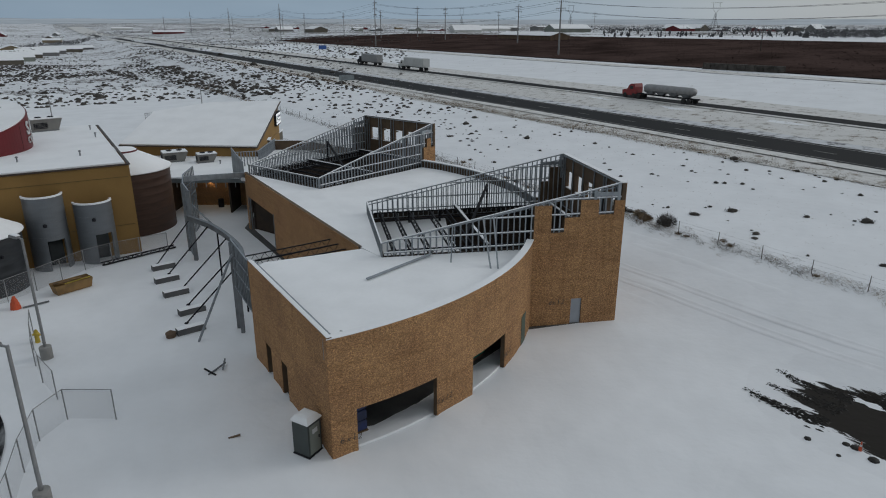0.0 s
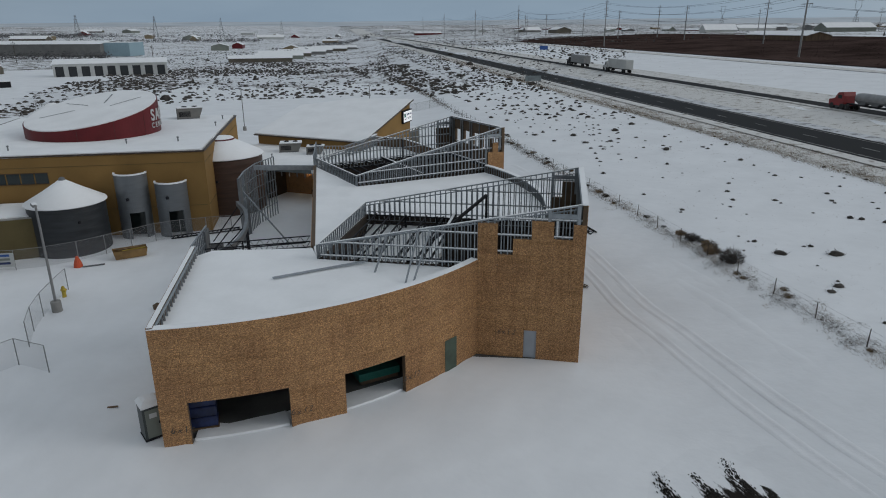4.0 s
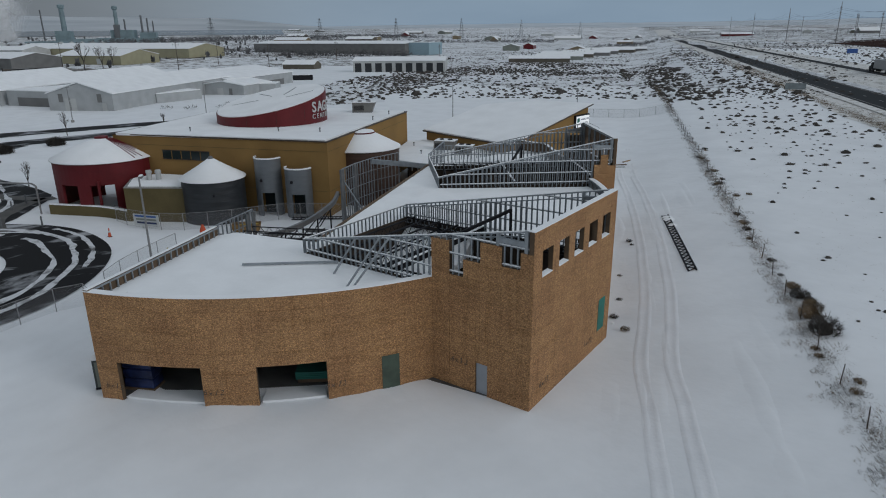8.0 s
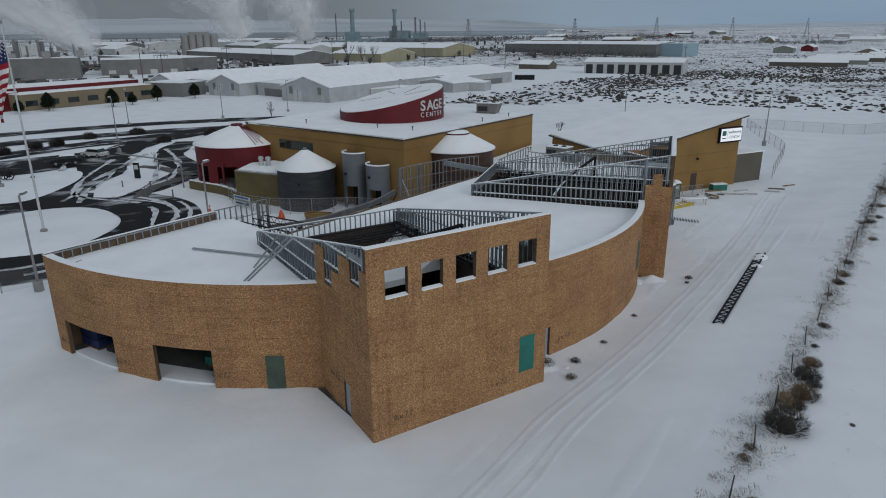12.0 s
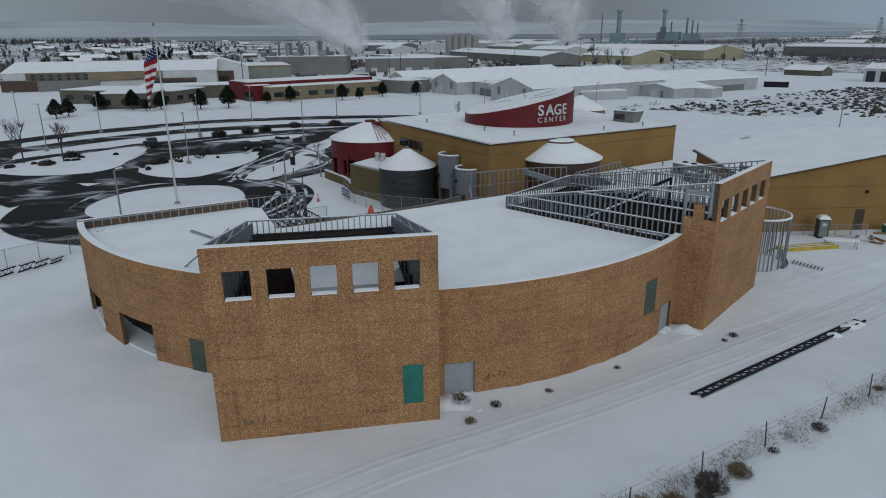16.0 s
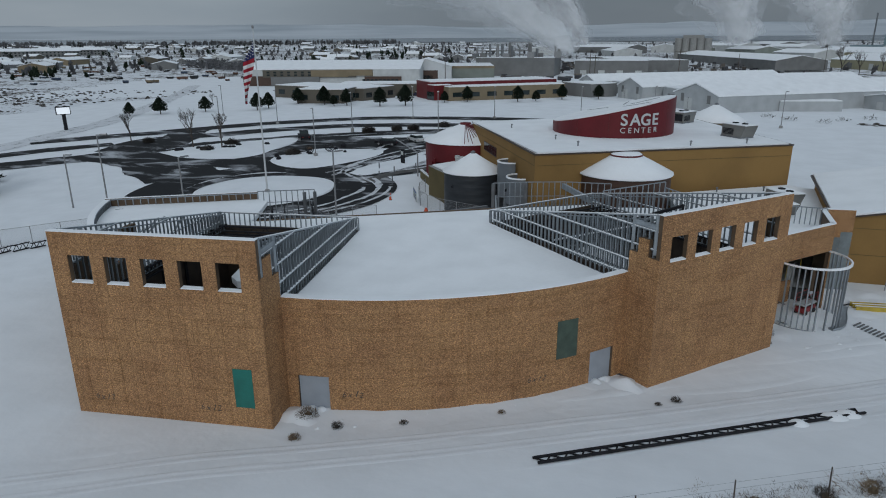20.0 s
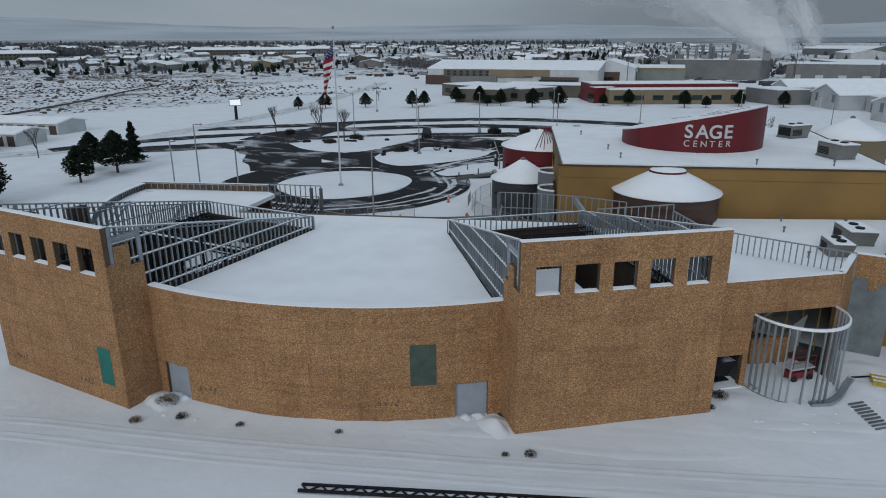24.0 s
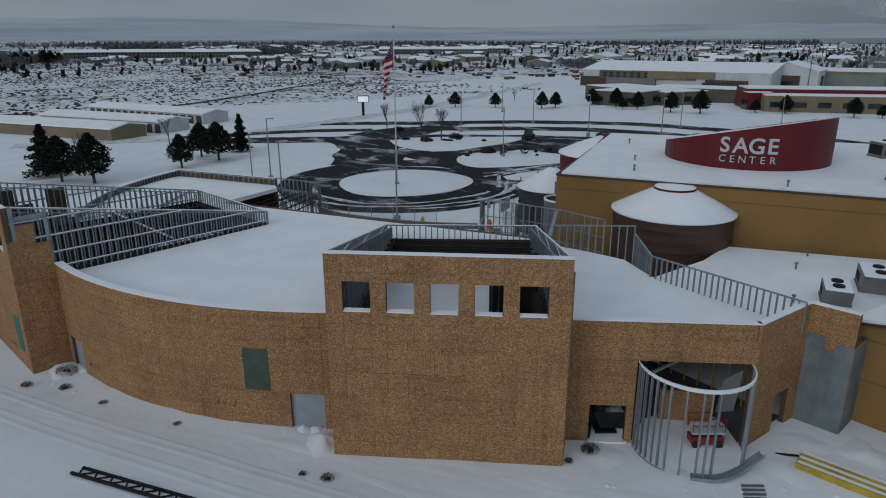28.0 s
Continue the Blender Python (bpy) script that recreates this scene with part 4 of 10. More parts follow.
    for t0, w0, t1, w1 in ((0.94, 0.4, 0.94, 10.6), (0.87, 0.4, 0.87, 10.6), (0.80, 0.4, 0.80, 10.6), (0.70, 0.4, 0.70, 10.6), (0.62, 0.4, 0.62, 10.6), (0.97, 10.2, 0.06, 10.2), (0.97, 0.8, 0.06, 0.8)):
        s = Solid()
        joist(s, (*spot(t0, w0), 6.1), (*spot(t1, w1), 6.1), depth=0.6, step=0.9, chord=0.09)
        s.make("roof_joist", STEEL_DK, site, "black open-web joist")
    for t in (0.1, 0.57):
        s = Solid()
        s.beam((*spot(t, 0.2), 6.2), (*spot(t, 10.8), 6.2), 0.2, 0.28)
        s.make("roof_beam", STEEL_DK, site, "black steel roof beam")
        s = Solid()
        s.beam((*spot(t, 0.3), 6.365), (*spot(t, 10.7), 6.365), 0.18, 0.05)
        s.make("snow_line", SNOW_ROOF, site, "snow on a roof beam")
    for k in range(5):
        t = 0.2 + 0.15 * k
        for w in (0.42, 10.5):
            s = Solid()
            s.beam((*spot(t, w), -0.1), (*spot(t, w), 6.1), 0.16, 0.16)
            s.make("column", STEEL_DK, site, "black steel column")
    post = fb.lerp(bb, 0.42) - sx * 0.9
    s = Solid()
    s.beam((*post, 5.9), (*post, 8.1), 0.14, 0.14)
    s.make("hip_post", STEEL_DK, site, "black steel post")
    s = Solid()
    s.beam((*post, 8.05), (*(fa.lerp(ba, 0.62) + sx * 3.2), 6.1), 0.16, 0.2)
    s.make("hip_beam", STEEL_DK, site, "black sloping hip beam")
    for c, tz in ((a0, 7.9), (b0, 7.9)):
        c = c + ax * 0.3
        s = Solid()
        s.beam((c.x, c.y, tz), (c.x, c.y, TOWER), 0.2, 0.2)
        s.make("corner_post", STEEL, site, "wide galvanised corner post")
        m = c + ax * 1.7
        s = Solid()
        s.beam((m.x, m.y, 5.9), (m.x, m.y, TOWER - 0.4), 0.2, 0.18)
        s.make("jamb_post", STEEL, site, "wide galvanised jamb")
        s = Solid()
        s.beam((c.x, c.y, TOWER - 0.75), (m.x, m.y, TOWER - 0.75), 0.18, 0.26)
        s.make("lintel", STEEL, site, "wide galvanised lintel between corner and jamb")
for foot, head in (((2.98, 38.2, 5.75), (2.6, 41.3, 8.3)), ((3.43, 38.2, 5.75), (3.3, 41.45, 8.4)), ((0.48, 39.2, 5.8), (0.6, 40.9, 7.8))):
    s = Solid()
    s.beam(foot, head, 0.09, 0.09)
    s.make("prop", STEEL, site, "galvanised raking prop")

# court side: bare stud wall beyond the west wall, its parapet studs and open joists
stud_frame(site, WEND, WSTUD, 3.2, 3.2, 6.6, 6.6, bridges=(0.4, 0.7), step=0.5, label="open wall of galvanised studs")
w_in = (Vector(C) - Vector(WEND)).normalized()
w_off = Vector((-w_in.y, w_in.x)) * 0.36
stud_frame(site, Vector(WEND) + w_off, Vector(C) + w_off - w_in * 0.4, 5.4, 5.4, 6.53, 6.53, step=0.6, label="parapet studs inside the west wall")
s = Solid()
s.beam((*(Vector(WEND) + w_off * 0.42), 6.615), (*(Vector(C) + w_off * 0.42), 6.615), 0.24, 0.04)
s.make("wall_cap", SNOW_ROOF, site, "ledge with a thin line of snow")
for ends in (((-14.2, 41.6), (-8.35, 45.9)), ((-13.6, 40.6), (-7.6, 44.8)), ((-13.0, 39.6), (-6.9, 43.7)), ((-12.5, 38.7), (-6.3, 42.75))):
    s = Solid()
    joist(s, (*ends[0], 5.3), (*ends[1], 5.3), depth=0.5, step=0.7)
    s.make("roof_joist", STEEL_DK, site, "black open-web joist")
stud_frame(site, COURT.at(2.5, -3.2), COURT.at(8.0, -3.2), 0.1, 0.1, 3.4, 3.4, step=0.5, label="inner stud wall beyond the court opening")
post_a = Vector(WSTUD)
for dx in (0.0, 0.9):
    s = Solid()
    p = post_a + Vector((0.56, -0.83)) * dx
    s.beam((*p, -0.2), (*p, 6.4), 0.22, 0.22)
    s.make("post", STEEL_GREY, site, "wide galvanised post")

# faceted screen of studs on the court and the header that joins it to the roof
SCREEN = [(-22.5, 56.0), (-24.0, 58.7), (-25.3, 62.2), (-25.8, 66.2)]
for a, b in zip(SCREEN, SCREEN[1:]):
    stud_frame(site, a, b, -0.1, -0.1, 6.55, 6.55, bridges=(0.22, 0.42, 0.62, 0.8), label="faceted screen of galvanised studs", scale=1.1, step=0.56)
s = Solid()
s.beam((-25.2, 61.9, 6.2), (-20.4, 66.0, 5.75), 0.25, 0.5)
s.make("header", STEEL, site, "galvanised header beam")
for p in SCREEN[:2]:
    s = Solid()
    s.beam((*p, -0.2), (*p, 6.5), 0.3, 0.3)
    s.make("post", STEEL_GREY, site, "wide galvanised post")
CANOPY = spline([(-22.5, 55.4), (-19.4, 52.6), (-16.4, 48.6), (-14.7, 45.2), (-14.2, 42.0)], 6)
s = Solid()
s.rings([[(p.x - 0.1, p.y - 0.1, 3.95), (p.x + 0.1, p.y + 0.1, 3.95), (p.x + 0.1, p.y + 0.1, 4.4), (p.x - 0.1, p.y - 0.1, 4.4)] for p in CANOPY])
s.make("curved_beam", STEEL_GREY, site, "curved steel canopy beam with a dusting of snow")
for k in (7, 11, 15, 19):
    s = Solid()
    s.tube((CANOPY[k].x, CANOPY[k].y, -0.1), (CANOPY[k].x, CANOPY[k].y, 4.0), 0.07)
    s.make("column", STEEL_DK, site, "slim black column")
s = Solid()
s.beam((-22.6, 56.2, 5.4), (-18.6, 57.6, 0.0), 0.12, 0.12)
s.make("prop", STEEL, site, "galvanised raking prop")
s = Solid()
s.beam((-14.3, 41.6, 5.6), (-16.5, 39.7, 0.0), 0.12, 0.12)
s.make("prop", STEEL, site, "galvanised raking prop")

for u0, u1 in ((1.45, 6.25), (9.45, 13.05)):
    rim = [LINE_A.at(lerp(u0, u1, i / 6), -0.25) for i in range(7)]
    deep = [LINE_A.at(lerp(u0, u1, i / 6), -1.1 - 0.6 * (1 + noise.noise((i * 0.7, u0, 0)))) for i in range(7)]
    s = Solid()
    s.rings([[(p.x, p.y, 0.02) for p in rim] + [(p.x, p.y, 0.02) for p in reversed(deep)], [(p.x, p.y, 0.16) for p in rim] + [(p.x, p.y, 0.045) for p in reversed(deep)]])
    s.make("blown_snow", SNOW_ROOF, site, "snow blown in through a gate")

# inside: slabs behind the openings, added near-black back walls that close the rooms and stand for shade
s = Solid()
s.prism([C, (5.9, 41.7), (12.2, 43.6), (10.1, 53.9), (8.0, 54), (-2.0, 70), (-1.3, 71.8), (-9.2, 78.6), (-10.9, 77.2), (-17.4, 82.6), (-21.7, 82.6), (-21.0, 66), (-6, 42.3), (-11.7, 37.8)], -0.2, 0.03)
s.make("slab", SLAB, site, "concrete floor slab dusted with snow, darkened for indoor shade")
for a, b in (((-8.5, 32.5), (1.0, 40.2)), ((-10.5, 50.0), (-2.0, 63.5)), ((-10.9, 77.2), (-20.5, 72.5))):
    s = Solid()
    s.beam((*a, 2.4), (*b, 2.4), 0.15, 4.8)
    s.make("partition", DARK, site, "added inner partition, near-black for room shade")
for k in range(9):
    s = Solid()
    p = Vector((-19.6 + 0.35 * k, 81.2 - 0.0 * k))
    s.beam((-20.9, 74.5 + 0.9 * k, 0), (-20.9, 74.5 + 0.9 * k, 4.8), 0.09, 0.06)
    s.make("stud", YELLOW, site, "yellow-coated stud")

# parapet studs at the back of the end wing
stud_frame(site, (-21.45, 83.0), (-21.15, 74.0), 5.0, 5.0, 6.7, 6.75, step=0.36, label="parapet of galvanised studs")
stud_frame(site, (-21.15, 74.0), (-23.2, 71.0), 5.0, 5.0, 6.75, 7.1, step=0.4, label="parapet of galvanised studs")
stud_frame(site, (-23.2, 71.0), (-20.6, 66.2), 4.8, 4.8, 7.6, 7.0, step=0.5, label="parapet of galvanised studs")

# curved bay of studs on the end wing
m_mid = (Vector((-13.37, 79.53)) + Vector((-17.47, 82.9))) / 2
m_dir = (Vector((-17.47, 82.9)) - Vector((-13.37, 79.53))).normalized()
m_out = Vector((m_dir.y, -m_dir.x))
bay = thing("curved_bay", "half-round bay of bare galvanised studs with a snowy top ring", "bay frame")
BAY = [m_mid + m_dir * (-2.62 * math.cos(radians(180 * i / 24))) + m_out * (2.75 * math.sin(radians(180 * i / 24))) for i in range(25)]
s = Solid()
s.rings([[(p.x + o * m_out.x, p.y + o * m_out.y, z) for o, z in ((-0.07, 4.42), (0.07, 4.42), (0.07, 4.56), (-0.07, 4.56))] for p in BAY])
s.make("top_ring", SNOW_ROOF, bay, "snow-topped ring track")
s = Solid()
s.rings([[(p.x + o * m_out.x, p.y + o * m_out.y, z) for o, z in ((-0.07, -0.05), (0.07, -0.05), (0.07, 0.06), (-0.07, 0.06))] for p in BAY])
s.make("bottom_ring", STEEL, bay, "bottom track")
for i in range(1, 24):
    if i in (8, 10, 14, 15, 16, 17, 18, 20):
        continue
    p = BAY[i]
    ang = math.degrees(math.atan2(p.y - m_mid.y, p.x - m_mid.x))
    linked("stud", STUD_MESH, bay, pose(p.x, p.y, 0.0, 0, 0, ang) @ Matrix.Diagonal((1.25, 1.9, 4.45, 1)))


# wind-packed snow against the foot of the walls
def snow_bank(path, seed, holes=(), w=2.4, h=0.15):
    n = max(4, int(path.length / 0.5))
    v, f = [], []
    prof = [(-0.02, 1.0), (0.12, 0.95), (0.4, 0.55), (0.8, 0.22), (1.25, 0.05), (1.6, -0.5)]
    for i in range(n + 1):
        u = path.length * i / n
        k = 0.55 + 0.9 * abs(noise.noise((u * 0.35, seed, 2.0))) + 0.3 * noise.noise((u * 1.3, seed, 5.0))
        if any(a - 0.2 < u < b + 0.2 and lo < 0.1 for a, b, lo, hi in holes):
            k *= 0.35
        k *= smooth01(u, 0.0, 1.5) * (1 - smooth01(u, path.length - 1.5, path.length))
        for o, z in prof:
            p = path.at(u, o * w / 1.6 * (0.8 + 0.4 * k))
            v.append((p.x, p.y, land(p.x, p.y) + h * z * k - 0.012))
    c = len(prof)
    for i in range(n):
        for k in range(c - 1):
            f.append((i * c + k, i * c + k + 1, (i + 1) * c + k + 1, (i + 1) * c + k))
    return tagged(raw("snow_bank", v, f, SNOW, None, "", True), "wind-packed bank of snow at the foot of a wall", "snow bank", kind="structure")


for k, (pth, holes) in enumerate(((LINE_A, GATES), (LINE_B, [DOOR_B1, DOOR_B2]), (WEST, [(2.4, 3.4, -1, 2.1), (5.2, 6.2, -1, 2.2)]))):
    snow_bank(pth, k * 3.1, holes)

def snow_heap(x, y, r, h, seed, label="low drift of wind-packed snow"):
    """A soft uneven mound."""
    v, f, n, rings = [], [], 18, 7
    for k in range(rings):
        t = k / (rings - 1)
        for i in range(n):
            a = 2 * math.pi * i / n
            q = r * (1 - t * 0.97) * (1 + 0.6 * noise.noise((1.3 * math.cos(a), 1.3 * math.sin(a), seed)))
            px_, py_ = x + q * math.cos(a), y + q * math.sin(a)
            v.append((px_, py_, land(px_, py_) - 0.03 + (h + 0.03) * smooth01(t, 0, 1) * (1 + 0.4 * noise.noise((px_ * 1.7, py_ * 1.7, seed)))))
    for k in range(rings - 1):
        for i in range(n):
            j = (i + 1) % n
            f.append((k * n + i, k * n + j, (k + 1) * n + j, (k + 1) * n + i))
    f.append(tuple(range((rings - 1) * n, rings * n)))
    return tagged(raw("snow_drift", v, f, SNOW, None, "", True), label, "snow drift", kind="structure")


for k, (x, y, r, h) in enumerate(((8.7, 54.65, 1.3, 0.34), (7.3, 56.4, 1.2, 0.10), (-0.95, 70.75, 1.25, 0.36), (0.1, 68.4, 1.3, 0.10), (-11.4, 79.6, 1.6, 0.10), (-13.2, 82.6, 1.9, 0.09), (-17.6, 85.4, 1.8, 0.10), (-20.2, 84.8, 1.6, 0.16), (-21.8, 86.8, 1.7, 0.14))):
    snow_heap(x, y, r, h, k * 1.7)
for k, u in enumerate((1.25, 1.8, 17.9, 18.6)):
    v = LINE_B.at(u, 0.02 * k)
    snow_heap(v.x, v.y, 0.5, 0.22 - 0.05 * (k % 2), 120 + k, "snow drifted against a doorway")
# ragged little prints and crusts where the crew walked
rp_ = random.Random(77)
for k in range(46):
    if k < 16:
        x, y = rp_.uniform(3.5, 9.5), 0
        y = 55.6 + (8.8 - x) * 1.5 + rp_.uniform(0.2, 2.2)
    else:
        x = rp_.uniform(-22.5, -9.5)
        y = 80.9 + (-10.9 - x) * 0.62 + rp_.uniform(0.6, 4.6)
    snow_heap(x, y, rp_.uniform(0.12, 0.34), rp_.uniform(0.03, 0.08), 50 + k, "small crust of broken snow")

# ---- things about the site ----
def portable_toilet(at, turn, label):
    t = thing("portable_toilet", label, "portable toilet", at, turn, "portable toilets")
    t.scale = (0.86, 0.86, 0.88)
    s = Solid()
    s.box(-0.56, -0.58, 0.1, 0.56, 0.58, 2.15, 0.05)
    s.make("cabin", TOILET, t, "grey-green plastic cabin")
    s = Solid()
    s.box(-0.6, -0.62, 0.0, 0.6, 0.62, 0.12, 0.03)
    s.make("base", STEEL_DK, t)
    s = Solid()
    s.box(-0.42, -0.605, 0.18, 0.42, -0.58, 2.0, 0.01)
    d = s.make("door", GREYGREEN, t, "lighter plastic door")
    s = Solid()
    s.box(-0.2, -0.615, 1.45, 0.22, -0.606, 1.75)
    s.make("notice", WHITE, d, "white notice")
    s = Solid()
    s.box(0.28, -0.64, 1.0, 0.36, -0.606, 1.16)
    s.make("latch", STEEL_DK, d)
    s = Solid()
    s.rings([[(-0.6, -0.62, 2.15), (0.6, -0.62, 2.15), (0.6, 0.62, 2.15), (-0.6, 0.62, 2.15)], [(-0.62, -0.64, 2.25), (0.62, -0.64, 2.25), (0.62, 0.64, 2.25), (-0.62, 0.64, 2.25)],
             [(-0.42, -0.45, 2.5), (0.42, -0.45, 2.5), (0.42, 0.45, 2.5), (-0.42, 0.45, 2.5)], [(-0.2, -0.2, 2.56), (0.2, -0.2, 2.56), (0.2, 0.2, 2.56), (-0.2, 0.2, 2.56)]])
    s.make("snow_cap", SNOW_ROOF, t, "thick cap of snow")
    return t


portable_toilet((-6.75, 27.75, 0), 60, "dark grey-green portable toilet with a cap of snow beside the corner")
portable_toilet((-22.9, 91.3, 0), 80, "grey portable toilet with a cap of snow beside the wing")

# concrete anchor blocks with bracing poles
blocks = [((-24.6, 53.8), (-25.6, 54.9), (-22.4, 55.6)), ((-23.1, 50.8), (-23.6, 52.5), (-20.0, 53.1)), ((-21.2, 47.9), (-21.2, 49.0), (-17.4, 50.0)), ((-18.7, 44.5), (-19.5, 45.9), (-15.6, 46.9)), ((-17.6, 41.3), (-18.4, 42.6), (-14.6, 44.8))]
for k, (c, foot, top) in enumerate(blocks):
    b = thing("anchor_block", "grey concrete anchor block with a snowy top", "anchor block", (*c, 0), 38, "anchor blocks")
    s = Solid()
    s.box(-0.95, -0.3, -0.05, 0.95, 0.3, 0.42, 0.03)
    s.make("block", DAMP_CONCRETE, b)
    s = Solid()
    s.box(-0.93, -0.28, 0.42, 0.93, 0.28, 0.46, 0.02)
    s.make("snow_cap", SNOW_ROOF, b, "snow on top")
    if k == 4:
        s = Solid()
        s.lathe([(0.02, -0.05), (0.34, 0.0), (0.36, 0.3), (0.02, 0.5)], 12, (-1.35, 0.0))
        s.make("end_weight", WOOD, b, "brown weight at the end")
    br = thing("brace_pole", "thin black raking brace", "brace", group="brace poles")
    s = Solid()
    s.tube((*foot, 0.02), (*top, 4.1), 0.055)
    s.make("tube", STEEL_DK, br)
    s = Solid()
    s.box(foot[0] - 0.12, foot[1] - 0.12, 0.0, foot[0] + 0.12, foot[1] + 0.12, 0.05)
    s.make("foot", STEEL_DK, br)


def ground_joist(a, b, depth, name, label, z=0.1, rise=0.12):
    j = thing(name, label, "steel joist")
    a, b = Vector((*a, z + land(*a))), Vector((*b, z + land(*b)))
    d = (b - a).normalized()
    side = Vector((-d.y, d.x, 0)) * depth
    for nm, o in (("top_chord", Vector((0, 0, 0))), ("bottom_chord", side + Vector((0, 0, rise)))):
        s = Solid()
        s.beam(a + o, b + o, 0.12, 0.10)
        s.make(nm, STEEL_DK, j)
    n = int((b - a).length / 0.85)
    for i in range(n):
        p, q = a.lerp(b, i / n), a.lerp(b, (i + 1) / n)
        m = (p + q) / 2 + side + Vector((0, 0, rise))
        s = Solid()
        s.beam(p, m, 0.06, 0.06)
        s.beam(m, q, 0.06, 0.06)
        s.make("web", STEEL_DK, j)
    return j


ground_joist((9.2, 67.7), (-1.2, 82.3), -0.60, "fallen_joist", "long black open-web joist lying in the snow", 0.05, 0.16)
for x, y, r in ((0.3, 81.2, 0.55), (-0.3, 81.9, 0.5), (1.6, 79.4, 0.4)):
    s = Solid()
    h = land(x, y)
    s.lathe([(r * 1.3, h - 0.02), (r, h + 0.08), (r * 0.5, h + 0.17), (0.02, h + 0.2)], 14, (x, y))
    tagged(s.make("snow_lump", SNOW_ROOF, None, "", True), "lump of snow caught on the joist", "snow heap")
ground_joist((-30.2, 54.3), (-25.7, 59.4), 0.4, "fallen_joist", "black open-web joist lying on the court snow")


def stacked_truss(at, turn, lean, length, h):
    """A short black truss on edge, leaning on the next, snow along its top chord."""
    t = thing("stacked_truss", "short black steel truss leaning in a stack along the fence", "steel truss", (*at, 0), turn, "stacked trusses")
    up = lambda x, z: (x, z * math.sin(lean), 0.05 + z * math.cos(lean))
    for nm, z in (("bottom_chord", 0.0), ("top_chord", h)):
        s = Solid()
        s.beam(up(-length / 2, z), up(length / 2, z), 0.30 if z else 0.13, 0.10)
        s.make(nm, STEEL_DK, t)
    s = Solid()
    s.beam(up(-length / 2, h + 0.06), up(length / 2, h + 0.06), 0.09, 0.03)
    s.make("snow_line", SNOW_ROOF, t, "snow on the top chord")
    for i in range(5):
        x0, x1 = lerp(-length / 2, length / 2, i / 5), lerp(-length / 2, length / 2, (i + 1) / 5)
        s = Solid()
        s.beam(up(x0, 0 if i % 2 else h), up(x1, h if i % 2 else 0), 0.05, 0.05)
        s.make("web", STEEL_DK, t)


rp = random.Random(77)
for k in range(10):
    x, y = lerp(-15.0, -4.6, k / 9), lerp(18.6, 11.5, k / 9)
    stacked_truss((x + rp.uniform(-0.1, 0.1), y + rp.uniform(-0.1, 0.1)), -12 + rp.uniform(-9, 9), rp.uniform(0.3, 0.6), rp.uniform(1.2, 1.5), 0.42 + 0.28 * min(1, k / 2) + rp.uniform(0, 0.08))

# wooden tipping box
tray = thing("lumber_crate", "low yellowish wooden crate of scraps on the snow", "crate", (-29.9, 48.8, 0), 52)
s = Solid()
s.rings([[(-1.3, -0.45, 0.05), (1.3, -0.45, 0.05), (1.3, 0.45, 0.05), (-1.3, 0.45, 0.05)], [(-1.45, -0.6, 0.85), (1.45, -0.6, 0.85), (1.45, 0.6, 0.85), (-1.45, 0.6, 0.85)]], caps=False)
s.box(-1.3, -0.45, 0.05, 1.3, 0.45, 0.12)
s.make("tub", WOOD_LIGHT, tray)
for k in range(9):
    s = Solid()
    y = random.uniform(-0.4, 0.4)
    s.beam((random.uniform(-1.3, -0.2), y, random.uniform(0.55, 0.95)), (random.uniform(0.2, 1.4), y + random.uniform(-0.3, 0.3), random.uniform(0.6, 1.0)), 0.12, 0.05)
    s.make("offcut", random.choice((WOOD_LIGHT, WOOD, YELLOW)), tray)

# cones, hydrant, lamp base, sign panel, debris
def cone(at, h, label):
    c = thing("traffic_cone", label, "traffic cone", (*at, 0), 20, "traffic cones")
    s = Solid()
    s.box(-0.2 * h, -0.2 * h, 0, 0.2 * h, 0.2 * h, 0.05 * h, 0.01)
    s.make("foot", RUBBER, c)
    s = Solid()
    s.lathe([(0.17 * h, 0.05 * h), (0.05 * h, 0.97 * h), (0.02, h)], 16)
    s.make("body", ORANGE, c)
    s = Solid()
    s.lathe([(0.117 * h, 0.5 * h), (0.092 * h, 0.72 * h)], 16)
    s.make("stripe", WHITE, c)


cone((-38.0, 37.8), 0.95, "orange traffic cone standing in the snow")
cover = thing("covered_mixer", "red-orange tarpaulin tent over a small machine", "covered machine", (-32.2, 45.1, 0), 20)
cover.scale = (0.62, 0.62, 0.66)
s = Solid()
s.rings([[(0.62 * math.cos(a) * f, 0.62 * math.sin(a) * f, z) for a in [2 * math.pi * i / 10 + (0.2 if z > 1 else 0) for i in range(10)]] for f, z in ((1.0, 0), (0.86, 0.5), (0.6, 1.0), (0.34, 1.35), (0.25, 1.5))])
s.make("tarpaulin", ORANGE, cover)
s = Solid()
s.beam((0.8, -0.3, 0.12), (3.4, 0.9, 0.12), 0.25, 0.12)
s.make("plank", STEEL_GREY, cover)
hyd = thing("fire_hydrant", "yellow fire hydrant half sunk in snow", "hydrant", (-27.3, 39.6, 0))
s = Solid()
s.lathe([(0.02, 0), (0.16, 0.0), (0.14, 0.55), (0.19, 0.58), (0.19, 0.66), (0.14, 0.7), (0.12, 0.85), (0.04, 0.93)], 16)
s.make("barrel", YELLOW, hyd)
for a in (0, 90, 180):
    s = Solid()
    s.tube((0, 0, 0.55), (0.26 * math.cos(radians(a)), 0.26 * math.sin(radians(a)), 0.55), 0.07)
    s.make("outlet", YELLOW, hyd)
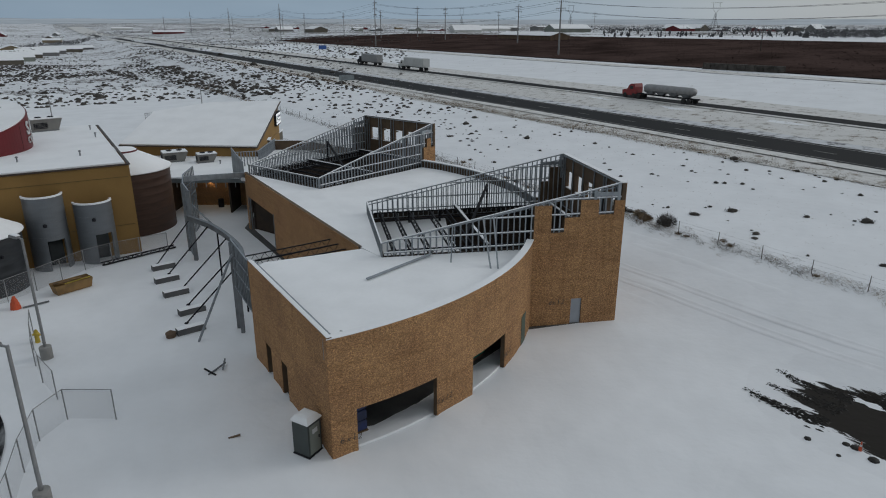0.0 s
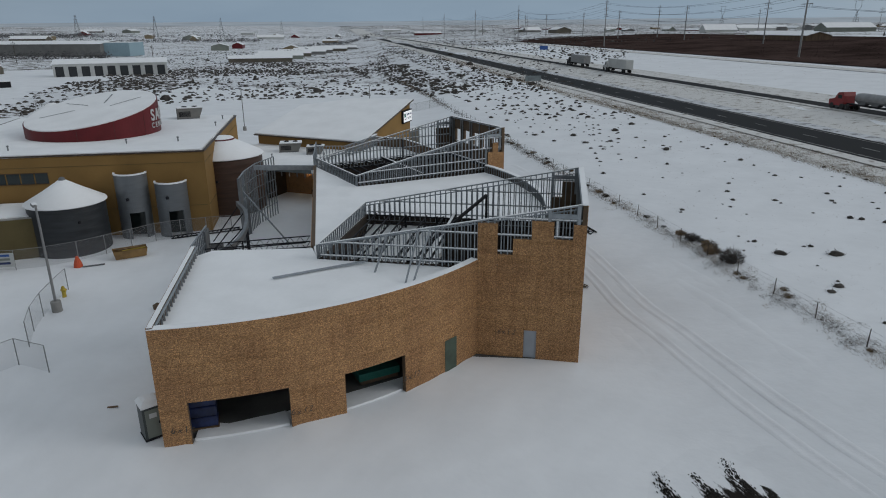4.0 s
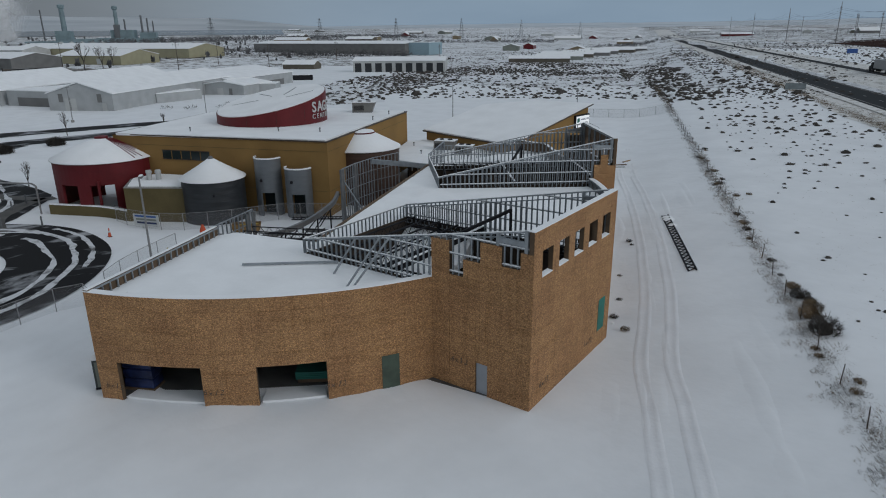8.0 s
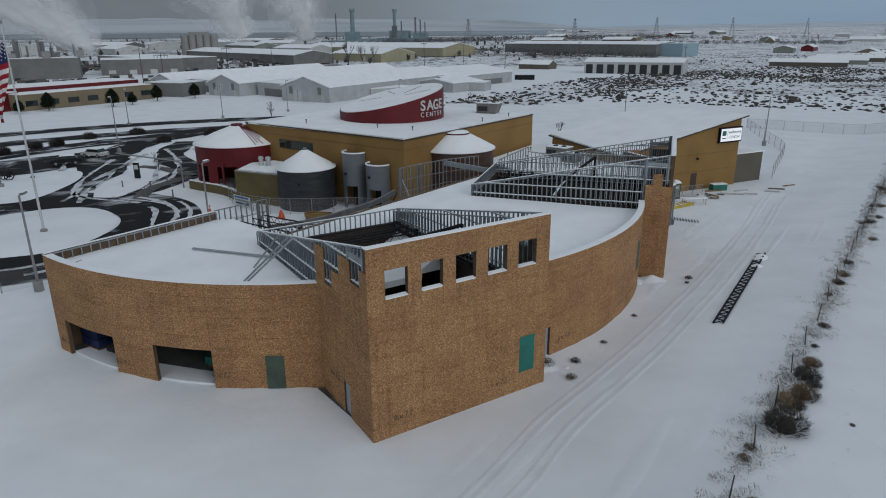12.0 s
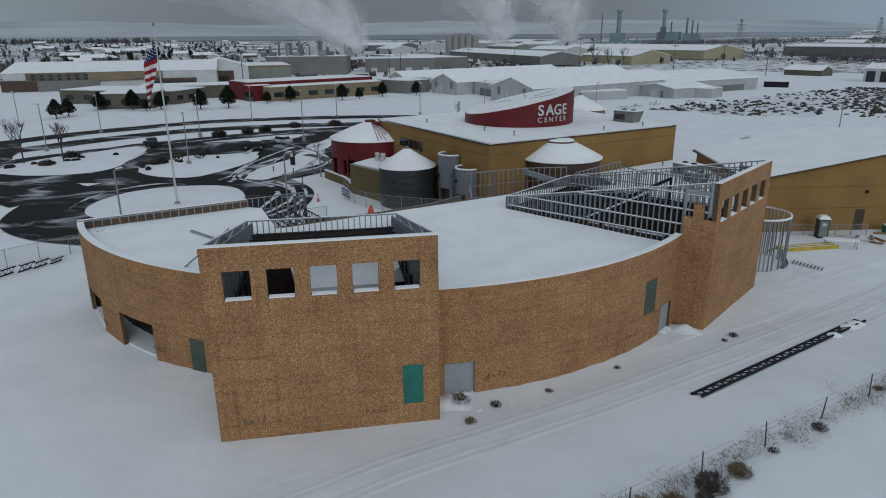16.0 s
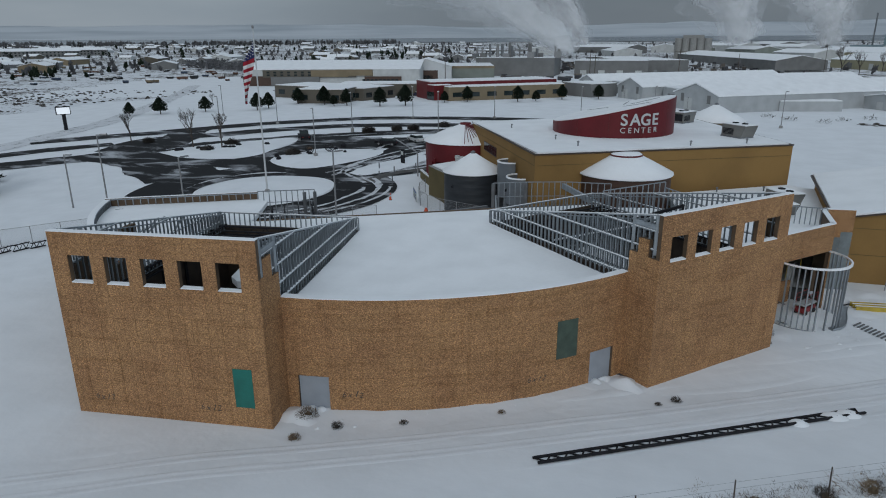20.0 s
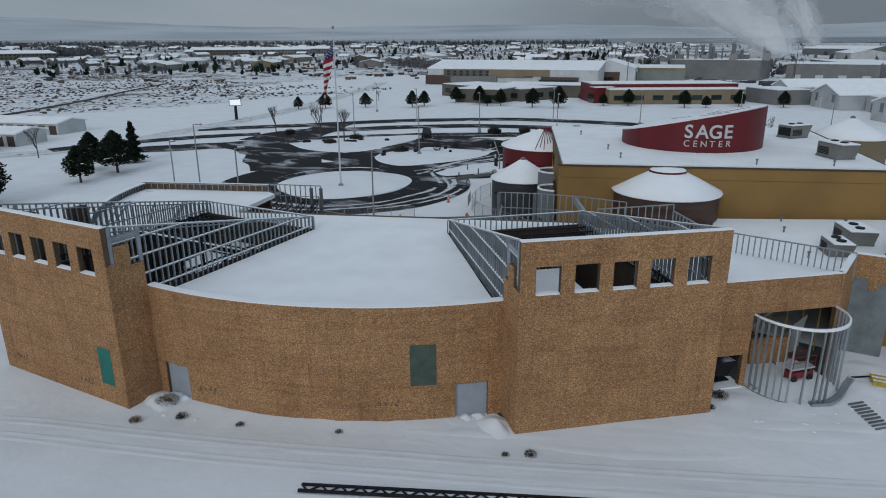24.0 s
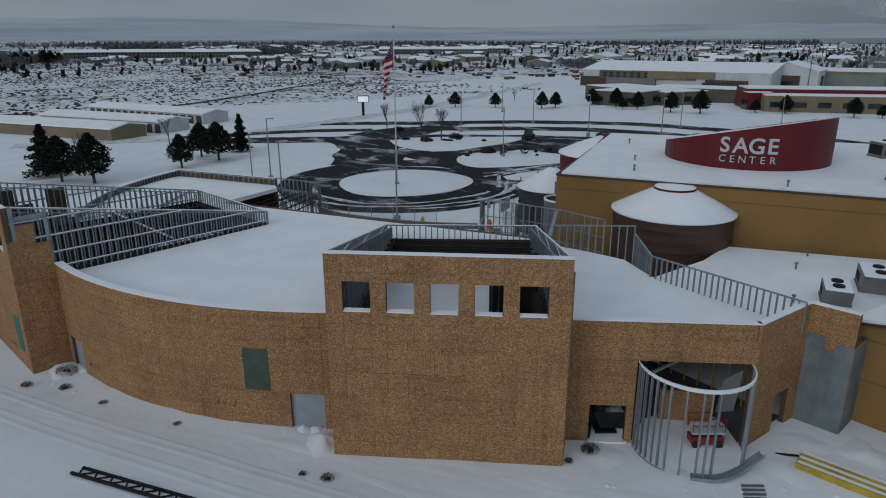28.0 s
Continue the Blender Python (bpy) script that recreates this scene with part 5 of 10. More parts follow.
for k, (x, y, z, ln, a, mat, lb) in enumerate(((-14.0, 35.9, 0.1, 1.4, 60, STEEL_GREY, "steel offcut half buried in snow"), (-13.7, 36.3, 0.2, 1.1, 100, STEEL_GREY, "steel offcut half buried in snow"), (-14.3, 35.5, 0.1, 1.0, 150, STEEL_DK, "black scrap bar in the snow"), (-10.8, 28.9, 0.06, 0.6, 20, WOOD, "short wood offcut in the snow"),
                                  (-7.4, 29.6, 0.05, 0.5, 80, WOOD, "short wood offcut in the snow"), (-13.6, 79.9, 0.08, 1.2, 40, STEEL, "steel stud lying in the snow"), (-18.6, 84.6, 0.08, 1.0, 120, STEEL_DK, "black scrap bar in the snow"), (-17.3, 80.1, 0.2, 1.5, 30, STEEL, "steel stud lying on the floor"))):
    s = Solid()
    d = Vector((math.cos(radians(a)), math.sin(radians(a)), 0.15)) * ln / 2
    s.beam(Vector((x, y, z)) - d, Vector((x, y, z)) + d, 0.09, 0.07)
    tagged(s.make("offcut", mat), lb, "scrap")
plank_a, plank_b = (-4.5, 35.9), (-0.8, 40.5)
s = Solid()
s.beam((*plank_a, roof_height(*plank_a) + 0.12), (*plank_b, roof_height(*plank_b) + 0.14), 0.2, 0.08)
tagged(s.make("loose_track", STEEL), "long galvanised track lying on the roof snow", "steel track")
s = Solid()
s.beam((-5.6, 29.2, 5.9), (-4.4, 29.0, 5.93), 0.1, 0.05)
tagged(s.make("loose_stud", STEEL_GREY), "short stud lying on the roof snow", "steel stud")
s = Solid()
s.beam((-5.7, 29.6, 5.92), (-4.6, 28.9, 5.96), 0.08, 0.05)
tagged(s.make("loose_stud", STEEL_GREY), "short stud lying on the roof snow", "steel stud")

# end wing: red machine, crate wall, tarped hopper, yellow beams, scrap ladder, trestle
lift = thing("scissor_lift", "small red scissor lift parked inside the bay", "lift", (-16.2, 81.75, 0), -35)
lift.scale = (0.78, 0.78, 0.8)
s = Solid()
s.box(-1.0, -0.42, 0.25, 1.0, 0.42, 0.75, 0.05)
s.make("chassis", RED_BRIGHT, lift, "red chassis")
s = Solid()
s.box(-1.05, -0.45, 0.95, 1.05, 0.45, 1.12, 0.03)
s.make("platform", PALE, lift, "pale platform dusted with snow")
for x in (-1.0, 1.0):
    for y in (-0.43, 0.43):
        s = Solid()
        s.tube((x, y, 1.1), (x, y, 2.0), 0.03)
        s.make("rail_post", RED_BRIGHT, lift)
for y in (-0.43, 0.43):
    s = Solid()
    s.tube((-1.0, y, 2.0), (1.0, y, 2.0), 0.03)
    s.tube((-1.0, y, 1.55), (1.0, y, 1.55), 0.025)
    s.make("guard_rail", RED_BRIGHT, lift)
for x in (-0.7, 0.7):
    for y in (-0.42, 0.42):
        s = Solid()
        s.tube((x, y - 0.08, 0.25), (x, y + 0.08, 0.25), 0.25, n=14)
        s.make("wheel", RUBBER, lift)
for k in range(3):
    s = Solid()
    s.beam((-0.7, 0, 0.76 + 0.06 * k), (0.7, 0, 0.82 + 0.06 * k), 0.6, 0.04)
    s.make("scissor_arm", STEEL_DK, lift)
stack = thing("board_stack", "stack of strand boards leaning in the bay", "board stack", (-17.25, 79.75, 0), -43)
for k in range(5):
    s = Solid()
    s.beam((-1.3, 0.05 * k, 0.9), (1.3, 0.05 * k, 0.9), 0.03, 1.7)
    s.make("board", OSB, stack)
sheet_ = thing("drywall_sheet", "pale drywall sheet leaning inside the bay", "drywall sheet", (-19.6, 80.75, 0.0), -30)
s = Solid()
s.rings([[(-0.5, -0.2, 0.02), (0.5, -0.2, 0.02), (0.5, -0.18, 0.02), (-0.5, -0.18, 0.02)], [(-0.5, 0.2, 2.7), (0.5, 0.2, 2.2), (0.5, 0.22, 2.2), (-0.5, 0.22, 2.7)]])
s.make("board", PALE, sheet_)
s = Solid()
s.beam((-14.6, 79.2, 3.2), (-17.9, 80.4, 4.4), 0.14, 0.1)
s.make("brace", STEEL, site, "galvanised brace under the bay lintel")
for k in range(11):
    p = Vector((-11.6, 76.9)).lerp(Vector((-20.2, 72.7)), k / 10) + Vector((0.04, 0.09))
    s = Solid()
    s.beam((*p, 0.05), (*p, 4.8), 0.16, 0.06)
    s.make("stud", YELLOW, site, "yellow-coated stud")
s = Solid()
s.prism([tuple(p) for p in BAY[1:24]] + [(-18.6, 81.2), (-18.9, 79.6), (-17.2, 78.9), (-15.6, 78.6), (-14.2, 79.1)], -0.05, 0.07)
tagged(s.make("blown_snow", SNOW_ROOF), "thin snow blown over the floor of the bay", "snow", kind="structure")
s = Solid()
s.prism([(-11.7, 78.35), (-13.1, 79.5), (-13.9, 78.6), (-12.9, 77.4)], 0.0, 0.08)
tagged(s.make("blown_snow", SNOW_ROOF), "snow blown in through a doorway", "snow", kind="structure")
hop = thing("tilt_hopper", "black self-tipping hopper in the doorway", "hopper", (-13.1, 78.0, 0), -35)
s = Solid()
s.rings([[(-0.4, -0.5, 0.5), (0.3, -0.5, 0.5), (0.3, 0.5, 0.5), (-0.4, 0.5, 0.5)], [(-0.9, -0.6, 1.4), (0.7, -0.6, 1.4), (0.7, 0.6, 1.4), (-0.9, 0.6, 1.4)]], caps=False)
s.box(-0.4, -0.5, 0.45, 0.3, 0.5, 0.5)
s.make("bucket", STEEL_DK, hop)
s = Solid()
s.box(-0.6, -0.45, 0.0, 0.5, 0.45, 0.15)
s.make("base", STEEL_DK, hop)
s = Solid()
s.rings([[(-0.85, -0.57, 1.36), (0.66, -0.57, 1.36), (0.66, 0.57, 1.36), (-0.85, 0.57, 1.36)], [(-0.6, -0.3, 1.5), (0.4, -0.35, 1.47), (0.4, 0.3, 1.5), (-0.6, 0.3, 1.46)]])
s.make("load", SNOW_PACKED_LOAD, hop, "dark netting dusted with snow")
for k in range(3):
    a, b = (-17.95 - 0.45 * k, 85.3 - 0.12 * k), (-19.15 - 0.45 * k, 91.0 - 0.12 * k)
    bmw = thing("timber_joist", "yellow engineered timber joist lying in the snow", "timber joist", group="timber joists")
    s = Solid()
    s.beam((*a, 0.17), (*b, 0.17), 0.09, 0.34)
    s.make("flange", YELLOW, bmw)
    s = Solid()
    s.beam((a[0] - 0.21, a[1], 0.27), (b[0] - 0.21, b[1], 0.25), 0.30, 0.06)
    s.make("snow_cap", SNOW_ROOF, bmw, "snow on top")
lad = thing("scrap_ladder", "bent strip of notched track half buried in snow", "scrap")
for k in range(9):
    p = Vector((-15.1, 84.9)).lerp(Vector((-13.2, 86.4)), k / 8)
    s = Solid()
    s.beam((p.x - 0.42, p.y + 0.30, 0.05), (p.x + 0.40, p.y - 0.28, 0.07), 0.10, 0.07)
    s.make("rung", STEEL_GREY, lad)
bend = thing("bent_track", "bent galvanised track end curling out of the snow", "scrap")
CURL = spline([(-13.3, 83.0), (-14.1, 83.75), (-15.2, 84.1), (-16.1, 84.2), (-16.7, 84.35)], 5)
for nm, o, h in (("web", 0.0, 0.05), ("flange", 0.17, 0.16), ("flange", -0.17, 0.16)):
    s = Solid()
    path = Path2([tuple(q) for q in CURL])
    n = 14
    lift_ = lambda i: 0.06 + 0.6 * (i / n) ** 3
    s.rings([[(*path.at(path.length * i / n, o + d), lift_(i) + z) for d, z in ((-0.16 if o == 0 else -0.015, 0), (0.16 if o == 0 else 0.015, 0), (0.16 if o == 0 else 0.015, h), (-0.16 if o == 0 else -0.015, h))] for i in range(n + 1)])
    s.make(nm, STEEL, bend)
tre = thing("trestle", "steel trestle table with snow on its top", "trestle", (-19.4, 91.3, 0), 75)
s = Solid()
s.box(-1.5, -0.4, 0.75, 1.5, 0.4, 0.83)
s.make("top", SNOW_ROOF, tre, "snowy top")
for x in (-1.3, 1.3):
    for y in (-0.3, 0.3):
        s = Solid()
        s.tube((x, y, 0), (x, y, 0.75), 0.03)
        s.make("leg", STEEL_GREY, tre)
box = thing("job_box", "green steel job box with a snowy lid", "tool box", (-24.0, 99.2, 0), 80)
s = Solid()
s.box(-1.0, -0.45, 0.05, 1.0, 0.45, 0.8, 0.03)
s.make("body", GREEN, box)
s = Solid()
s.box(-1.0, -0.45, 0.8, 1.0, 0.45, 0.9, 0.03)
s.make("snow_lid", SNOW_ROOF, box)
for k in range(14):
    x, y, a = random.uniform(-24, -20), random.uniform(93, 110), random.uniform(0, 180)
    ln = random.uniform(0.6, 2.8)
    s = Solid()
    d = Vector((math.cos(radians(a)), math.sin(radians(a)), 0)) * ln / 2
    s.beam(Vector((x, y, 0.1)) - d, Vector((x, y, 0.14)) + d, 0.2, 0.12)
    tagged(s.make("offcut", random.choice((WOOD, STEEL_GREY, PALE, WOOD_LIGHT))), "building scrap half covered by snow", "scrap")

# goods inside the vehicle openings
pal = thing("wrapped_pallet", "dark blue wrapped stack of insulation inside the opening", "pallet", (-5.0, 29.3, 0), 38)
for k in range(3):
    s = Solid()
    s.box(-0.9, -0.5, 0.15 + 0.62 * k, 0.9, 0.5, 0.74 + 0.62 * k, 0.06)
    s.make("bale", BLUE_DK, pal)
s = Solid()
s.box(-0.95, -0.55, 0, 0.95, 0.55, 0.14)
s.make("pallet", WOOD, pal)
pl2 = thing("panel_stack", "low stack of green panels inside the opening", "panel stack", (1.4, 37.2, 0), 50)
for k in range(4):
    s = Solid()
    s.box(-1.3, -0.6, 0.3 + 0.12 * k, 1.3, 0.6, 0.4 + 0.12 * k)
    s.make("panel", GREEN, pl2)
s = Solid()
s.box(-1.2, -0.5, 0, 1.2, 0.5, 0.29)
s.make("bearer", WOOD, pl2)

# marks sprayed on the boards
def sprayed(path, u, z, n=4, size=0.5, off=0.03):
    """A size that the crew sprayed on the boards."""
    g = thing("spray_mark", "faint black sprayed lumber size on the strand board", "sprayed mark", group="sprayed marks")
    rnd = random.Random(int(u * 10))
    for k, ch in enumerate("6x12"):
        p, q = path.at(u + 0.31 * k, off), path.at(u + 0.31 * k + 0.1, off)
        cu = bpy.data.curves.new("mark", "FONT")
        cu.body, cu.size, cu.extrude, cu.offset, cu.shear, cu.resolution_u = ch, size * rnd.uniform(0.9, 1.15), 0.003, -0.004, rnd.uniform(0.1, 0.4), 3
        ob = new("mark", cu)
        ob.data.materials.append(INK)
        ob.parent = g
        ob.matrix_basis = pose(p.x, p.y, z + rnd.uniform(-0.03, 0.03), 90, rnd.uniform(-8, 8), math.degrees(math.atan2(q.y - p.y, q.x - p.x)))


sprayed(LINE_A, 0.4, 0.75, 3)
sprayed(LINE_A, 6.3, 0.75, 4)
sprayed(LINE_A, 13.0, 0.75, 4)
sprayed(STEP1, 1.3, 1.6, 4)
sprayed(FACE1, 1.1, 0.9, 4)
sprayed(FACE1, 7.2, 0.8, 3)
sprayed(LINE_B, 3.0, 0.9, 4)
sprayed(LINE_B, 13.2, 1.0, 4)

# temporary mesh fences
MESH = bpy.data.materials.new("fence_mesh")
MESH.use_nodes = True
mn, ml = MESH.node_tree.nodes, MESH.node_tree.links
mb = mn["Principled BSDF"]
mb.inputs["Base Color"].default_value = (0.25, 0.25, 0.26, 1)
mb.inputs["Roughness"].default_value = 0.6
mt, mm = mn.new("ShaderNodeBsdfTransparent"), mn.new("ShaderNodeMixShader")
mm.inputs["Fac"].default_value = 0.16
ml.new(mt.outputs["BSDF"], mm.inputs[1])
ml.new(mb.outputs["BSDF"], mm.inputs[2])
ml.new(mm.outputs["Shader"], mn["Material Output"].inputs["Surface"])


def mesh_fence(pts, h, step, label, name="mesh_fence", rail=True):
    f = thing(name, label, "fence")
    path = Path2(pts)
    n = max(1, round(path.length / step))
    for i in range(n + 1):
        p = path.at(path.length * i / n)
        z = land(p.x, p.y)
        s = Solid()
        s.tube((p.x, p.y, z - 0.1), (p.x, p.y, z + h), 0.035, n=6)
        s.make("post", POLE_METAL, f)
    for i in range(n):
        a, b = path.at(path.length * i / n), path.at(path.length * (i + 1) / n)
        za, zb = land(a.x, a.y), land(b.x, b.y)
        if rail:
            s = Solid()
            s.tube((a.x, a.y, za + h), (b.x, b.y, zb + h), 0.022, n=5)
            s.make("rail", POLE_METAL, f)
        raw("mesh_panel", [(a.x, a.y, za + 0.05), (b.x, b.y, zb + 0.05), (b.x, b.y, zb + h), (a.x, a.y, za + h)], [(0, 1, 2, 3)], MESH, f)
    return f


mesh_fence([(-43.5, 40.3), (-40.5, 40.6), (-36.8, 42.3), (-34.5, 44.5), (-33.4, 46.5), (-32.2, 50.0), (-31.0, 54.0), (-28.6, 56.4), (-26.0, 58.4)], 1.85, 2.4, "chain-link site fence round the ochre centre")
mesh_fence([(-28.3, 40.8), (-26.5, 37.8), (-24.6, 35.0), (-22.0, 32.5)], 1.85, 2.6, "leaning temporary mesh fence in the snow")
mesh_fence([(-17.7, 30.5), (-21.0, 30.5), (-20.5, 27.2), (-19.2, 24.4), (-18.0, 20.6), (-17.1, 18.7)], 1.85, 2.8, "temporary mesh fence along the drive")
mesh_fence([(-17.1, 18.7), (-14.9, 17.0), (-11.9, 14.5), (-4.5, 9.3)], 1.85, 2.8, "temporary mesh fence along the drive")
mesh_fence([(-66.0, 146.0), (-43.0, 162.0)], 2.0, 3.5, "far chain-link fence across the snow")
mesh_fence([(-26.5, 111.0), (-40.0, 128.0), (-66.0, 146.0)], 2.0, 4.0, "far chain-link fence across the snow")
mesh_fence([(-23.3, 88.2), (-23.3, 96.0)], 1.2, 1.6, "low steel guard fence beside the wing")
ban = thing("banner_sign", "pale banner board with blue lines fixed to the fence", "sign")
bp = straight((-38.9, 40.7), (-36.2, 42.3))
on_wall_s = Solid()
on_wall_s.prism([tuple(bp.at(0, 0.12)), tuple(bp.at(bp.length, 0.12)), tuple(bp.at(bp.length, 0.07)), tuple(bp.at(0, 0.07))], 0.5, 1.75)
on_wall_s.make("board", PALE, ban)
for k, (z, m) in enumerate(((1.45, BLUE), (1.1, GREYGREEN), (0.75, BLUE_DK))):
    q = Solid()
    q.prism([tuple(bp.at(0.2 + 0.1 * k, 0.135)), tuple(bp.at(bp.length - 0.3, 0.135)), tuple(bp.at(bp.length - 0.3, 0.125)), tuple(bp.at(0.2 + 0.1 * k, 0.125))], z, z + 0.2)
    q.make("line_of_text", m, ban)

# ---- the ochre centre next door ----
CY, NWC, YR = (-28.5, 58.4), (-52.2, 43.9), (-43.5, 82.6)
BK = (-70.0, 70.0)
centre = thing("visitor_centre", "ochre stucco centre with snowy roof and red rooftop drum", "building")
s = Solid()
s.prism([NWC, CY, YR, BK], -0.3, 8.25)
s.make("wall", OCHRE, centre, "ochre stucco walls")
s = Solid()
for a, b in ((NWC, CY), (CY, YR), (YR, BK), (BK, NWC)):
    s.beam((*a, 8.36), (*b, 8.36), 0.22, 0.12)
s.make("parapet_cap", OCHRE_TRIM, centre, "dark metal parapet cap")
s = Solid()
s.prism([(-51.6, 44.1), (-28.9, 58.5), (-43.6, 82.2), (-69.4, 69.8)], 8.25, 8.52)
s.make("roof", SNOW_ROOF, centre, "flat roof under snow")
front = straight(NWC, CY)
side_y = straight(CY, YR)
# stucco joints
for z in (2.8, 7.25):
    for pth in (front, side_y):
        s = Solid()
        a, b = pth.at(0.2, 0.012), pth.at(pth.length - 0.2, 0.012)
        s.beam((*a, z), (*b, z), 0.03, 0.03)
        s.make("reveal", OLIVE, centre)
for k in range(5):
    u = 6.7 + 1.28 * k
    w = None
    s = Solid()
    q = [front.at(u, 0.04), front.at(u + 1.14, 0.04), front.at(u + 1.14, -0.1), front.at(u, -0.1)]
    s.prism([tuple(p) for p in q], 5.68, 6.72)
    w = s.make("window", GLASS, centre, "dark square window pane")
    for z in (5.66, 6.70):
        s = Solid()
        s.beam((*front.at(u - 0.05, 0.03), z + 0.01), (*front.at(u + 1.19, 0.03), z + 0.01), 0.12, 0.06)
        s.make("frame_rail", OCHRE_TRIM, w)
# half-round silo fronts
for u, top in ((20.6, 6.45), (24.3, 5.45)):
    c = front.at(u, 0.3)
    d = (front.at(u + 1) - front.at(u)).normalized()
    base = math.degrees(math.atan2(d.y, d.x))
    silo = None
    s = Solid()
    door = (210, 262)
    for a0, a1, z0, z1 in ((-180, -98, -0.2, top), (-98, -42, 2.7, top), (-42, 0, -0.2, top)):
        n = max(4, int((a1 - a0) / 7))
        out = [(c.x + 1.55 * math.cos(radians(base + lerp(a0, a1, i / n))), c.y + 1.55 * math.sin(radians(base + lerp(a0, a1, i / n)))) for i in range(n + 1)]
        inn = [(c.x + 1.43 * math.cos(radians(base + lerp(a0, a1, i / n))), c.y + 1.43 * math.sin(radians(base + lerp(a0, a1, i / n)))) for i in range(n, -1, -1)]
        s.prism(out + inn, z0, z1)
    silo = s.make("silo_front", CORRUGATED, centre, "half-round corrugated grey silo front with a doorway", smooth=False)
    s = Solid()
    s.rings([[(c.x + r * math.cos(radians(base - 180 + 6 * i)), c.y + r * math.sin(radians(base - 180 + 6 * i)), z) for r, z in ((1.4, top), (1.6, top), (1.58, top + 0.13), (1.42, top + 0.13))] for i in range(31)])
    s.make("snow_rim", SNOW_ROOF, silo, "rim of snow")
    for z in (1.6, 3.0, 4.3):
        if z < top - 0.4:
            s = Solid()
            s.rings([[(c.x + r * math.cos(radians(base + a)), c.y + r * math.sin(radians(base + a)), zz) for r, zz in ((1.55, z), (1.565, z), (1.565, z + 0.03), (1.55, z + 0.03))] for a in range(-180, -98, 6) if z < 2.7] if z < 2.7 else
                    [[(c.x + r * math.cos(radians(base + a)), c.y + r * math.sin(radians(base + a)), zz) for r, zz in ((1.55, z), (1.565, z), (1.565, z + 0.03), (1.55, z + 0.03))] for a in range(-180, 1, 6)])
            s.make("seam", STEEL_GREY, silo)
    p = (c.x + 1.6 * math.cos(radians(base - 95)), c.y + 1.6 * math.sin(radians(base - 95)))
    s = Solid()
    s.lathe([(0.02, 3.95), (0.15, 3.98), (0.16, 4.2), (0.02, 4.28)], 10, p)
    s.make("wall_lamp", STEEL_DK, silo, "small black wall lamp")
    q = [front.at(u - 0.9, 0.05), front.at(u + 0.9, 0.05), front.at(u + 0.9, 0.01), front.at(u - 0.9, 0.01)]
    s = Solid()
    s.prism([tuple(v) for v in q], 0, 2.6)
    s.make("door", GLASS, silo, "dark glazed door")

# red drum with a tilted roof
DC, DR = (-48.27, 63.17), 7.15
rim = lambda x, y: 11.15 + 0.22 * (y - DC[1])
drum = thing("rooftop_drum", "dark red round roof drum with tilted snowy top and white lettering", "roof drum")
ring = [(DC[0] + DR * math.cos(radians(3 * i)), DC[1] + DR * math.sin(radians(3 * i))) for i in range(120)]
ring_in = [(DC[0] + (DR - 0.12) * math.cos(radians(3 * i)), DC[1] + (DR - 0.12) * math.sin(radians(3 * i))) for i in range(120)]
s = Solid()
s.prism(ring, 8.4, rim)
s.make("shell", RED, drum, "dark red metal shell")
s = Solid()
s.prism(ring_in, lambda x, y: rim(x, y) - 0.05, lambda x, y: rim(x, y) + 0.10)
s.make("roof", SNOW_ROOF, drum, "snow on the tilted roof")
for i in range(0, 120, 10):
    a = radians(3 * i + 4)
    s = Solid()
    x, y = DC[0] + (DR + 0.006) * math.cos(a), DC[1] + (DR + 0.006) * math.sin(a)
    s.beam((x, y, 8.5), (x, y, rim(x, y) - 0.05), 0.03, 0.012)
    s.make("seam", OCHRE_TRIM, drum)
for k in range(4):
    a = radians(40 + 55 * k)
    s = Solid()
    s.beam((DC[0] + 2 * math.cos(a), DC[1] + 2 * math.sin(a), rim(DC[0], DC[1] + 2 * math.sin(a)) + 0.12), (DC[0] + 5.5 * math.cos(a + 0.3), DC[1] + 5.5 * math.sin(a + 0.3), rim(DC[0], DC[1] + 5.5 * math.sin(a + 0.3)) + 0.12), 0.12, 0.03)
    s.make("roof_seam", CORRUGATED, drum, "bare seam in the snow")


def lettering(word, size, mid, z, pitch, bold):
    n = len(word)
    for k, ch in enumerate(word):
        a = mid + (k - (n - 1) / 2) * pitch
        cu = bpy.data.curves.new("letter", "FONT")
        cu.body, cu.size, cu.align_x, cu.extrude, cu.offset = ch, size, "CENTER", 0.04, bold
        ob = new("letter", cu)
        ob.data.materials.append(WHITE)
        ob.parent = drum
        x, y = DC[0] + (DR + 0.06) * math.cos(radians(a)), DC[1] + (DR + 0.06) * math.sin(radians(a))
        ob.matrix_basis = pose(x, y, z, 90, 0, a + 90)
        ob["label"] = "white letter"


lettering("SAGE", 1.8, 32.0, 9.98, 9.9, 0.03)
lettering("CENTER", 0.86, 32.0, 9.13, 6.3, 0.0)

